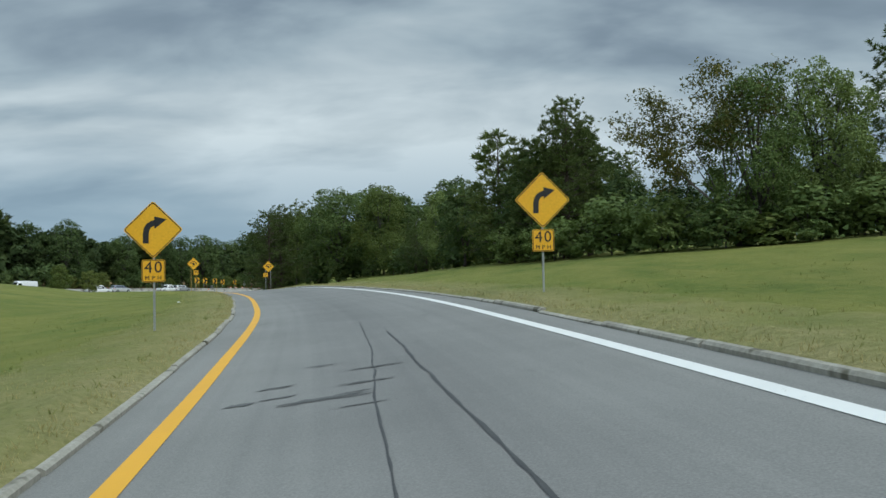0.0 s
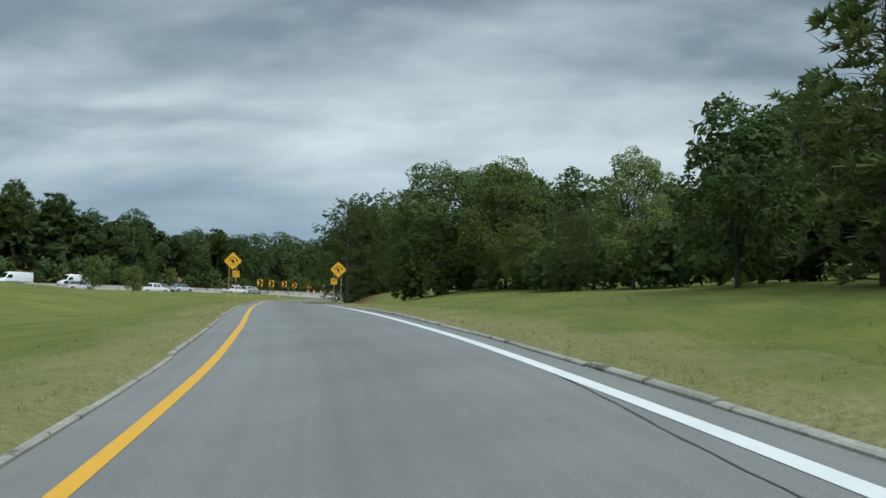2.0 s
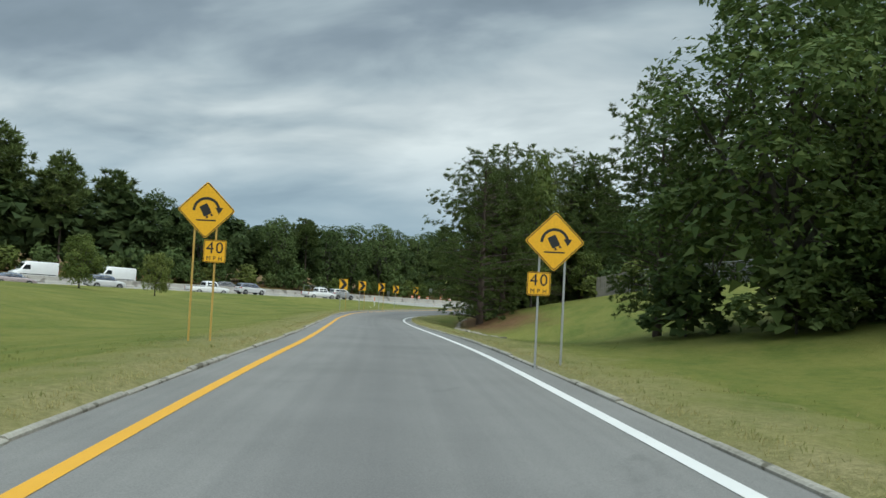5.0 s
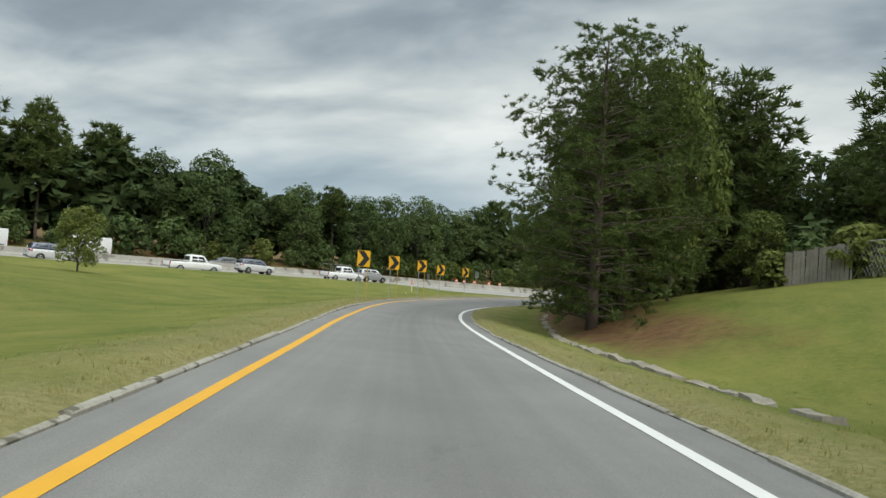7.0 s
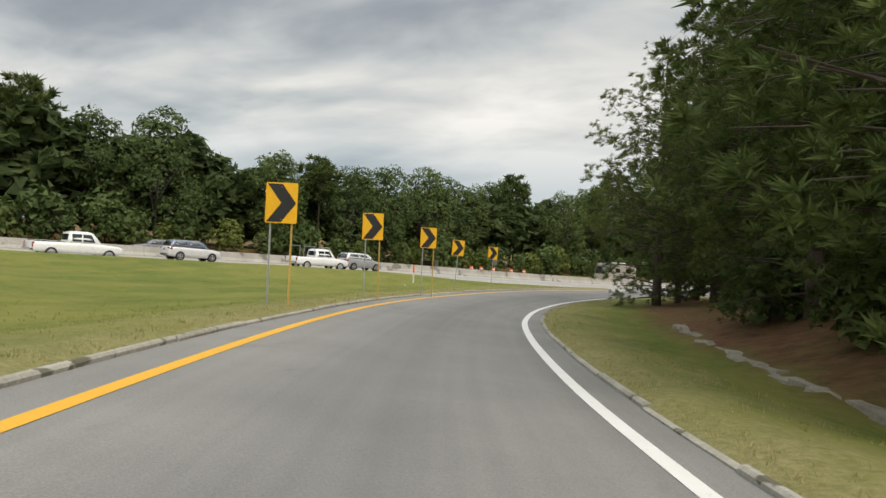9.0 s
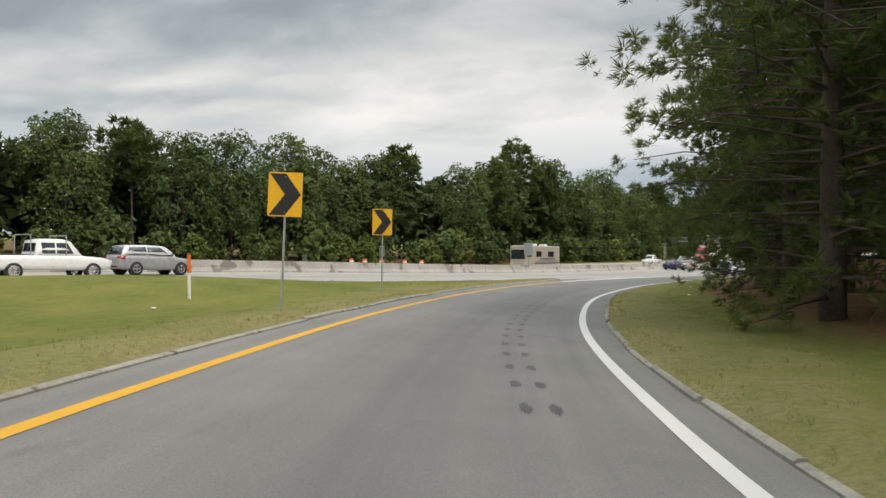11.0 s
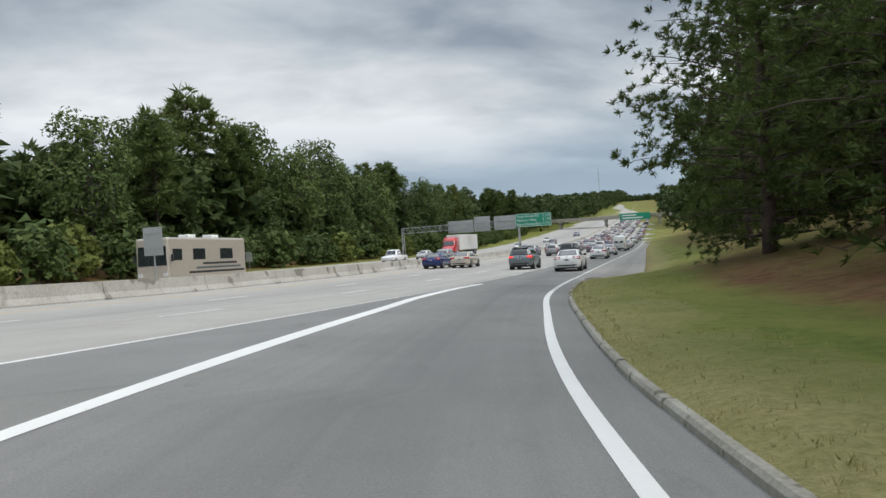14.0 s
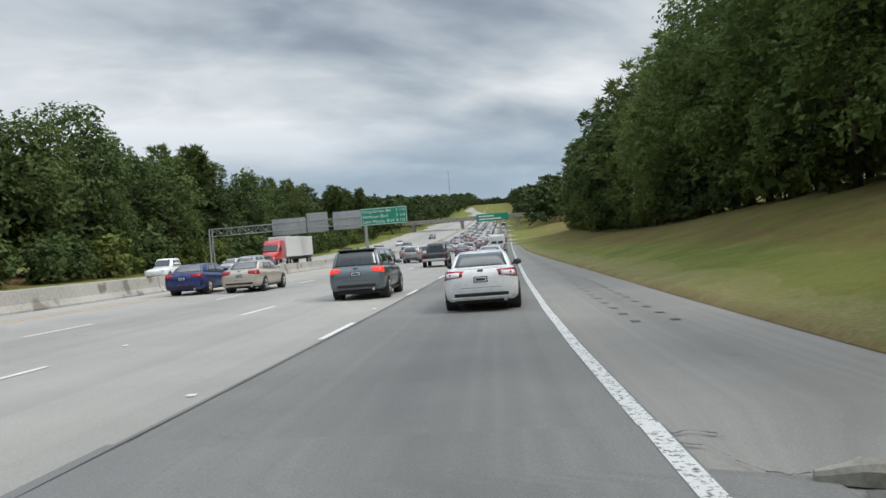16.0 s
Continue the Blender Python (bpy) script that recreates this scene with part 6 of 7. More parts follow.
def wheel(parent, x, y, r, w, n_spokes=7, seg=22):
    """A tyre with its rim; the rim stands at the outer face."""
    s = 1 if x > 0 else -1
    bm = bmesh.new()
    prof = [(-w / 2, r * 0.62), (-w / 2, r * 0.93), (-w * 0.38, r), (w * 0.38, r), (w / 2, r * 0.93), (w / 2, r * 0.66)]
    if s < 0:
        prof = [(-a, b) for a, b in prof]
    ring = [[bm.verts.new((x + px, y + pr * math.cos(6.2832 * k / seg), r + pr * math.sin(6.2832 * k / seg))) for px, pr in prof] for k in range(seg)]
    for k in range(seg):
        for i in range(len(prof) - 1):
            bm.faces.new((ring[k][i], ring[k][i + 1], ring[(k + 1) % seg][i + 1], ring[(k + 1) % seg][i]))
    bmesh.ops.recalc_face_normals(bm, faces=bm.faces)
    ty = part("wheel", bm, RUBBER, parent, smooth=True)
    bm = bmesh.new()
    fx = x + s * w * 0.47
    tube(bm, (fx - s * 0.02, y, r), (fx, y, r), r * 0.16, r * 0.14, 8)
    for k in range(n_spokes):
        a = 6.2832 * k / n_spokes
        tube(bm, (fx, y, r), (fx - s * 0.01, y + r * 0.60 * math.cos(a), r + r * 0.60 * math.sin(a)), r * 0.10, r * 0.085, 4)
    ring = [[bm.verts.new((fx + s * dx, y + r * k2 * math.cos(6.2832 * k / seg), r + r * k2 * math.sin(6.2832 * k / seg))) for dx, k2 in ((-0.02, 0.56), (0.006, 0.58), (0.006, 0.66), (-0.02, 0.67))] for k in range(seg)]
    for k in range(seg):
        for i in range(3):
            bm.faces.new((ring[k][i], ring[k][i + 1], ring[(k + 1) % seg][i + 1], ring[(k + 1) % seg][i]))
    bmesh.ops.recalc_face_normals(bm, faces=bm.faces)
    part("rim", bm, RIM, ty, "bright alloy rim", True)
    return ty


def patch(tree, corners, way, nu=6, nv=4, lift=0.008):
    """A panel laid on a curved skin: a grid between four corners, dropped on the skin along a direction, with a rim."""
    bm = bmesh.new()
    a, b, c, d = (Vector(p) for p in corners)
    way = Vector(way).normalized()
    grid, norm = [], []
    for j in range(nv + 1):
        g = j / nv
        row, nrow = [], []
        for i in range(nu + 1):
            f = i / nu
            p = (a * (1 - f) + b * f) * (1 - g) + (d * (1 - f) + c * f) * g
            hit, n, k, dist = tree.ray_cast(p - way * 2.0, way)
            if hit is None:
                hit, n = p, -way
            if n.dot(way) > 0:
                n = -n
            row.append(bm.verts.new(hit + n * lift))
            nrow.append(n)
        grid.append(row)
        norm.append(nrow)
    for r0, r1 in zip(grid, grid[1:]):
        for i in range(nu):
            bm.faces.new((r0[i], r0[i + 1], r1[i + 1], r1[i]))
    edge = [(0, i) for i in range(nu + 1)] + [(j, nu) for j in range(1, nv + 1)] + [(nv, i) for i in range(nu - 1, -1, -1)] + [(j, 0) for j in range(nv - 1, 0, -1)]
    low = [bm.verts.new(grid[j][i].co - norm[j][i] * lift * 2) for j, i in edge]
    for k in range(len(edge)):
        k2 = (k + 1) % len(edge)
        (j, i), (j2, i2) = edge[k], edge[k2]
        bm.faces.new((grid[j][i], low[k], low[k2], grid[j2][i2]))
    bmesh.ops.recalc_face_normals(bm, faces=bm.faces)
    return bm


def quad_panel(bm, pts, out):
    """A thin pane over four or more corner points, pushed outwards."""
    v = [bm.verts.new(Vector(p) + Vector(out)) for p in pts]
    u = [bm.verts.new(Vector(p) - Vector(out) * 0.6) for p in pts]
    bm.faces.new(v)
    bm.faces.new(u[::-1])
    for i in range(len(pts)):
        j = (i + 1) % len(pts)
        bm.faces.new((v[i], u[i], u[j], v[j]))
    bmesh.ops.recalc_face_normals(bm, faces=bm.faces)
    return bm


SEDAN = dict(l=4.87, w=0.925, wheel=0.335, axles=(1.05, 3.90),
             body=((0.0, 0.74, 0.42, 0.80), (0.04, 0.84, 0.34, 0.95), (0.16, 0.89, 0.27, 1.055), (0.45, 0.915, 0.25, 1.085), (1.0, 0.925, 0.24, 1.06), (2.4, 0.925, 0.23, 1.00), (3.45, 0.92, 0.23, 0.985), (4.1, 0.90, 0.24, 0.90), (4.55, 0.84, 0.26, 0.80), (4.78, 0.72, 0.30, 0.68), (4.87, 0.56, 0.36, 0.58)),
             glass=(0.62, 1.42, 2.72, 3.62), roof=1.475, roof_w=0.57, belt_w=0.79, lamps=(0.40, 1.02, 0.79, 1.03))
SUV = dict(l=4.84, w=0.96, wheel=0.36, axles=(1.0, 3.85),
           body=((0.0, 0.78, 0.48, 0.85), (0.05, 0.88, 0.40, 1.04), (0.16, 0.93, 0.34, 1.13), (0.5, 0.955, 0.30, 1.14), (1.2, 0.96, 0.29, 1.13), (2.5, 0.96, 0.28, 1.10), (3.5, 0.95, 0.28, 1.07), (4.15, 0.93, 0.29, 1.00), (4.55, 0.86, 0.30, 0.90), (4.75, 0.74, 0.34, 0.76), (4.84, 0.56, 0.40, 0.66)),
           glass=(0.18, 0.55, 2.65, 3.62), roof=1.72, roof_w=0.64, belt_w=0.86, lamps=(0.52, 1.06, 0.88, 1.09))


def build_car(name, spec, paint, label, brake=False, rails=False, clear_lamp=True, detail=True, at=None):
    top = thing(name, at or pose(0, 0, -500), label, "car")
    off = -spec["l"] / 2

    def Y(y):
        return y + off
    bm = loft(bmesh.new(), [(Y(y), w, zb, zt) for y, w, zb, zt in spec["body"]], body_profile)
    skin = BVHTree.FromBMesh(bm)
    part("body", bm, paint, top, smooth=True)
    # cabin: roof skin and pillars
    g0, r0, r1, g1 = (Y(v) for v in spec["glass"])
    zr, rw, bw = spec["roof"], spec["roof_w"], spec["belt_w"]

    def belt(y):
        return float(np.interp(y - off, [s[0] for s in spec["body"]], [s[3] for s in spec["body"]])) - 0.03

    def cab(st):
        y, w0, w1, z0, z1 = st
        return [(0, z0), (w0, z0), (w0 * 0.985, z0 + (z1 - z0) * 0.3), (w0 + (w1 - w0) * 0.82, z0 + (z1 - z0) * 0.85), (w1 * 0.93, z0 + (z1 - z0) * 0.975), (w1 * 0.6, z1), (0, z1 + 0.012)]
    sts = []
    for f in np.linspace(0, 1, 7):
        y = g0 + (r0 - g0) * f
        zz = belt(g0) + (zr - 0.03 - belt(g0)) * math.sin(f * math.pi / 2) ** 0.9
        sts.append((y, bw - 0.03 + 0.03 * f, (bw - 0.06) * (1 - f) + (rw + 0.04) * f, belt(y), max(zz, belt(y) + 0.015)))
    for f in (0.33, 0.66):
        y = r0 + (r1 - r0) * f
        sts.append((y, bw, rw + 0.05, belt(y), zr))
    for f in np.linspace(0, 1, 6):
        y = r1 + (g1 - r1) * f
        zz = belt(g1) + (zr - 0.02 - belt(g1)) * math.cos(f * math.pi / 2) ** 0.95
        sts.append((y, bw - 0.02 * f, (rw + 0.05) * (1 - f) + (bw - 0.06) * f, belt(y), max(zz, belt(y) + 0.015)))
    bm = loft(bmesh.new(), sts, cab)
    hull = BVHTree.FromBMesh(bm)
    part("cabin", bm, paint, top, smooth=True)
    fine = 2 if detail else 1
    # windows, laid on the cabin
    for name2, ya, z_lo, way in (("rear_window", Y(-0.3), belt(g0) + 0.045, (0, 1, 0)), ("windscreen", Y(spec["l"] + 0.3), belt(g1) + 0.06, (0, -1, 0))):
        wl, wh, zh = bw - 0.13, rw - 0.02, zr - 0.065
        part(name2, patch(hull, [(-wl, ya, z_lo), (wl, ya, z_lo), (wh, ya, zh), (-wh, ya, zh)], way, 4 * fine, 4 * fine), CAR_GLASS, top, smooth=True)
    mid = (r0 + r1) / 2 + 0.1
    for s in (-1, 1):
        for a0, a1, b0, b1 in ((g0 + (r0 - g0) * 0.72, mid - 0.04, r0 + 0.12, mid - 0.04), (mid + 0.04, g1 - 0.42, mid + 0.04, r1 - 0.06)):
            zl0, zl1, zh = belt(a0) + 0.05, belt(a1) + 0.05, zr - 0.12
            part("side_window", patch(hull, [(s * 1.2, a0, zl0), (s * 1.2, a1, zl1), (s * 1.2, b1, zh), (s * 1.2, b0, zh)], (-s, 0, 0), 3 * fine, 2 * fine), CAR_GLASS, top, smooth=True)
    # lamps and rear panels, laid on the body
    x0, x1, z0, z1 = spec["lamps"]
    for s in (-1, 1):
        way = (-s * 0.6, 1, 0)
        pts = [(s * x0, Y(0.1), z0 + 0.085), (s * x1, Y(0.1), z0), (s * x1, Y(0.1), z1), (s * x0, Y(0.1), z1 - 0.025)]
        lamp = part("tail_light", patch(skin, pts, way, 5 * fine, 2 * fine, 0.012), LAMP_LIT if brake else LAMP_RED, top, "lit red tail light" if brake else "red tail light", smooth=True)
        if clear_lamp and detail:
            pts = [(s * (x0 + 0.07), Y(0.1), z0 + 0.075), (s * (x1 - 0.16), Y(0.1), z0 + 0.055), (s * (x1 - 0.16), Y(0.1), z1 - 0.07), (s * (x0 + 0.08), Y(0.1), z1 - 0.06)]
            part("reversing_lens", patch(skin, pts, way, 4, 2, 0.018), LAMP_CLEAR, lamp, smooth=True)
        pts = [(s * 0.50, Y(spec["l"]), 0.64), (s * 0.92, Y(spec["l"]), 0.66), (s * 0.92, Y(spec["l"]), 0.78), (s * 0.52, Y(spec["l"]), 0.72)]
        part("headlight", patch(skin, pts, (-s * 0.4, -1, 0), 3, 2, 0.01), LAMP_CLEAR, top, smooth=True)
        ym, zm = g1 - 0.44, belt(g1 - 0.4) + 0.13
        bm = bmesh.new()
        bmesh.ops.create_uvsphere(bm, u_segments=10, v_segments=6, radius=1.0)
        bmesh.ops.transform(bm, matrix=Matrix.Translation((s * (bw + 0.16), ym, zm)) @ Matrix.Diagonal((0.13, 0.07, 0.085, 1)), verts=bm.verts)
        tube(bm, (s * (bw - 0.03), ym, zm - 0.07), (s * (bw + 0.1), ym, zm - 0.03), 0.03, 0.025, 5)
        part("door_mirror", bm, TRIM if paint is PAINT_WHITE else paint, top, smooth=True)
        for y in spec["axles"]:
            rr = spec["wheel"]
            if detail:
                wheel(top, s * (spec["w"] - 0.085), Y(y), rr, 0.225)
            else:
                wheel(top, s * (spec["w"] - 0.085), Y(y), rr, 0.225, 4, 9)
            # black disc proud of the body stands in for the wheel well's shade
            bm = bmesh.new()
            tube(bm, (s * (spec["w"] - 0.28), Y(y), rr + 0.01), (s * (spec["w"] + 0.004), Y(y), rr + 0.01), rr * 1.12, rr * 1.12, 22 if detail else 12)
            part("wheel_arch", bm, TRIM, top)
        if detail:
            for y in (mid - 0.02, g0 + 0.75, g1 - 0.25):
                bm = patch(skin, [(s * 1.3, y - 0.004, 0.34), (s * 1.3, y + 0.004, 0.34), (s * 1.3, y + 0.004, belt(y) - 0.06), (s * 1.3, y - 0.004, belt(y) - 0.06)], (-s, 0, 0), 1, 6, 0.002)
                part("door_seam", bm, TRIM, top)
            for y in (mid - 0.28, mid + 0.82):
                w = float(np.interp(y - off, [q[0] for q in spec["body"]], [q[1] for q in spec["body"]]))
                part("door_handle", box(bmesh.new(), s * w - 0.025, s * w + 0.018, y - 0.1, y + 0.1, belt(y) - 0.21, belt(y) - 0.175, 0.008), paint, top)
            part("sill", box(bmesh.new(), s * (spec["w"] - 0.03) - 0.02, s * (spec["w"] - 0.03) + 0.02, Y(spec["axles"][0] + 0.45), Y(spec["axles"][1] - 0.45), 0.22, 0.30, 0.01), TRIM, top)

    def across(xa, xb, za, zb2, lift, nu=8):
        return patch(skin, [(-xa, Y(-0.3), za), (xa, Y(-0.3), za), (xb, Y(-0.3), zb2), (-xb, Y(-0.3), zb2)], (0, 1, 0), nu if detail else 4, 2, lift)
    zb = spec["body"][0][2]
    plate = part("number_plate", across(0.17, 0.17, z0 - 0.07, z0 + 0.07, 0.012, 4), TRIM, top)
    part("plate_face", across(0.145, 0.145, z0 - 0.05, z0 + 0.05, 0.018, 4), PLATE_PALE, plate)
    part("plate_lettering", across(0.115, 0.115, z0 - 0.025, z0 + 0.025, 0.021, 4), TRIM, plate, "plain dark bar of lettering")
    part("bumper_strip", across(0.66, 0.66, zb - 0.03, zb + 0.045, 0.012), TRIM, top, "dark strip across the rear bumper")
    part("bumper_lip", across(0.70, 0.72, zb - 0.10, zb - 0.045, 0.03), paint, top)
    part("valance", across(0.62, 0.66, zb - 0.17, zb - 0.115, 0.02), TRIM, top)
    if detail:
        part("boot_seam", across(0.50, 0.50, zb + 0.17, zb + 0.178, 0.003), TRIM, top)
        part("boot_lip", across(0.62, 0.60, z1 + 0.015, z1 + 0.04, 0.012), paint, top)
        part("exhaust_pipe", tube(bmesh.new(), (0.58, Y(0.02), zb - 0.13), (0.58, Y(0.3), zb - 0.13), 0.05, 0.05, 10), CHROME, top)
        part("badge", across(0.07, 0.07, z1 - 0.055, z1 - 0.01, 0.012, 4), TRIM, top, "small dark oval badge")
        part("underbody", box(bmesh.new(), -0.72, 0.72, Y(0.35), Y(spec["l"] - 0.4), 0.19, 0.34), TRIM, top)
        part("aerial_fin", box(bmesh.new(), -0.02, 0.02, r0 + 0.06, r0 + 0.24, zr - 0.02, zr + 0.055, 0.01), paint, top)
    if rails:
        for s in (-1, 1):
            part("roof_rail", tube(bmesh.new(), (s * rw * 0.93, r0 + 0.1, zr + 0.05), (s * rw * 0.93, r1 - 0.1, zr + 0.05), 0.022, 0.022, 6), TRIM, top)
        part("rear_spoiler", box(bmesh.new(), -rw, rw, r0 - 0.16, r0 + 0.12, zr - 0.05, zr - 0.005, 0.02), TRIM, top)
    return top


def on_lane(m, q, back=False, dz=0.0):
    p = on_hwy(np.array(float(m)), np.array(float(q)))
    slope = math.degrees(math.atan2(float(z_hwy(np.array(m + 2.0)) - z_hwy(np.array(m - 2.0))), 4.0))
    return pose(float(p[0]), float(p[1]), float(p[2]) + 0.012 + dz, -slope if back else slope, 0, 153.6 if back else -26.4)


build_car("sedan", SEDAN, PAINT_WHITE, "white saloon car with dark rear trim in the merging lane", at=on_lane(15.25, 2.95))
build_car("estate_car", SUV, PAINT_GREY, "blue-grey sport utility car with lit brake lights", True, True, False, at=on_lane(21.9, -1.5))
build_car("sedan", SEDAN, PAINT_BEIGE, "champagne saloon car on the motorway", clear_lamp=False, at=on_lane(31.0, -8.9))
build_car("sedan", SEDAN, PAINT_BLUE, "deep blue saloon car on the motorway", clear_lamp=False, at=on_lane(31.1, -11.7))


def pickup(paint, at, label, rack=False):
    top = thing("pickup_truck", at, label, "pickup truck")
    L_ = 5.7
    st = [(-2.85, 0.90, 0.50, 1.02), (-2.80, 0.96, 0.45, 1.10), (-0.9, 0.98, 0.42, 1.12), (0.9, 0.98, 0.42, 1.12), (1.5, 0.97, 0.42, 1.10), (2.5, 0.93, 0.44, 1.02), (2.78, 0.84, 0.48, 0.92), (2.85, 0.7, 0.52, 0.84)]
    part("body", loft(bmesh.new(), st, body_profile), paint, top, smooth=True)
    cab = [(-0.75, 0.84, 1.06, 1.10), (-0.62, 0.84, 1.06, 1.80), (-0.3, 0.84, 1.06, 1.88), (0.6, 0.84, 1.06, 1.88), (0.85, 0.84, 1.06, 1.80), (1.45, 0.84, 1.06, 1.12)]
    part("cabin", loft(bmesh.new(), cab, lambda s: [(0, s[2]), (s[1], s[2]), (s[1] * 0.97, s[2] + (s[3] - s[2]) * 0.4), (s[1] * 0.80, s[3] - 0.03), (s[1] * 0.6, s[3]), (0, s[3] + 0.01)]), paint, top, smooth=True)
    part("rear_window", quad_panel(bmesh.new(), [(-0.58, -0.70, 1.28), (0.58, -0.70, 1.28), (0.54, -0.655, 1.68), (-0.54, -0.655, 1.68)], (0, -0.02, 0)), CAR_GLASS, top)
    part("windscreen", quad_panel(bmesh.new(), [(-0.66, 1.36, 1.20), (0.66, 1.36, 1.20), (0.58, 0.92, 1.74), (-0.58, 0.92, 1.74)], (0, 0.02, 0.02)), CAR_GLASS, top)
    for s in (-1, 1):
        for a, b in ((-0.5, 0.1), (0.18, 0.95)):
            part("side_window", quad_panel(bmesh.new(), [(s * 0.835, a, 1.2), (s * 0.835, b, 1.2), (s * 0.715, b - (0.25 if b > 0.5 else 0), 1.70), (s * 0.715, a, 1.70)], (s * 0.02, 0, 0)), CAR_GLASS, top)
        part("tail_light", box(bmesh.new(), s * 0.88 - 0.06, s * 0.88 + 0.06, -2.87, -2.74, 0.72, 1.05, 0.015), LAMP_RED, top)
        part("headlight", box(bmesh.new(), s * 0.70 - 0.15, s * 0.70 + 0.15, 2.70, 2.84, 0.74, 0.92, 0.02), LAMP_CLEAR, top)
        for y in (-1.75, 1.85):
            wheel(top, s * 0.86, y, 0.39, 0.25)
    part("rear_bumper", box(bmesh.new(), -0.92, 0.92, -2.98, -2.80, 0.50, 0.68, 0.03), CHROME, top)
    # closed body: a black slab paints in the shaded hollow of the bed
    part("bed_shade_slab", box(bmesh.new(), -0.80, 0.80, -2.70, -0.85, 1.08, 1.145), TRIM, top, "black slab for the shaded hollow of the load bed")
    if rack:
        for y in (-2.5, -1.0, 0.6):
            bm = bmesh.new()
            for s in (-1, 1):
                tube(bm, (s * 0.85, y, 1.05), (s * 0.8, y, 2.05), 0.025, 0.025, 6)
            tube(bm, (-0.85, y, 2.05), (0.85, y, 2.05), 0.025, 0.025, 6)
            part("rack_hoop", bm, STEEL, top)
    return top


def cargo_van(at, label):
    top = thing("cargo_van", at, label, "van")
    st = [(-2.95, 0.93, 0.42, 2.40), (-2.88, 0.98, 0.38, 2.52), (0.9, 1.0, 0.36, 2.56), (1.3, 1.0, 0.36, 2.45), (2.05, 0.98, 0.36, 1.35), (2.7, 0.92, 0.38, 1.12), (2.95, 0.78, 0.45, 0.85)]
    part("body", loft(bmesh.new(), st, lambda s: [(0, s[2]), (s[1] * 0.95, s[2]), (s[1], s[2] + 0.15), (s[1], s[2] + (s[3] - s[2]) * 0.45), (s[1] * 0.95, s[3] - 0.16), (s[1] * 0.86, s[3] - 0.03), (0, s[3])]), PAINT_WHITE, top, smooth=True)
    part("windscreen", quad_panel(bmesh.new(), [(-0.80, 1.98, 1.46), (0.80, 1.98, 1.46), (0.74, 1.42, 2.24), (-0.74, 1.42, 2.24)], (0, 0.03, 0.02)), CAR_GLASS, top)
    for s in (-1, 1):
        part("side_window", quad_panel(bmesh.new(), [(s * 0.985, 0.75, 1.42), (s * 0.985, 1.75, 1.42), (s * 0.96, 1.40, 2.02), (s * 0.96, 0.75, 2.02)], (s * 0.012, 0, 0)), CAR_GLASS, top)
        part("rear_window", quad_panel(bmesh.new(), [(s * 0.10, -2.945, 1.4), (s * 0.72, -2.945, 1.4), (s * 0.70, -2.93, 2.1), (s * 0.10, -2.93, 2.1)], (0, -0.012, 0)), CAR_GLASS, top)
        part("tail_light", box(bmesh.new(), s * 0.90 - 0.05, s * 0.90 + 0.05, -2.97, -2.88, 0.9, 1.35, 0.01), LAMP_RED, top)
        part("headlight", box(bmesh.new(), s * 0.72 - 0.12, s * 0.72 + 0.12, 2.72, 2.90, 0.80, 1.02, 0.02), LAMP_CLEAR, top)
        part("side_moulding", box(bmesh.new(), s * 1.0 - 0.01, s * 1.0 + 0.01, -2.6, 2.0, 0.72, 0.82), TRIM, top)
        for y in (-1.75, 1.95):
            wheel(top, s * 0.88, y, 0.35, 0.24)
    part("bumper", box(bmesh.new(), -0.9, 0.9, -3.03, -2.9, 0.40, 0.58, 0.02), TRIM, top)
    return top


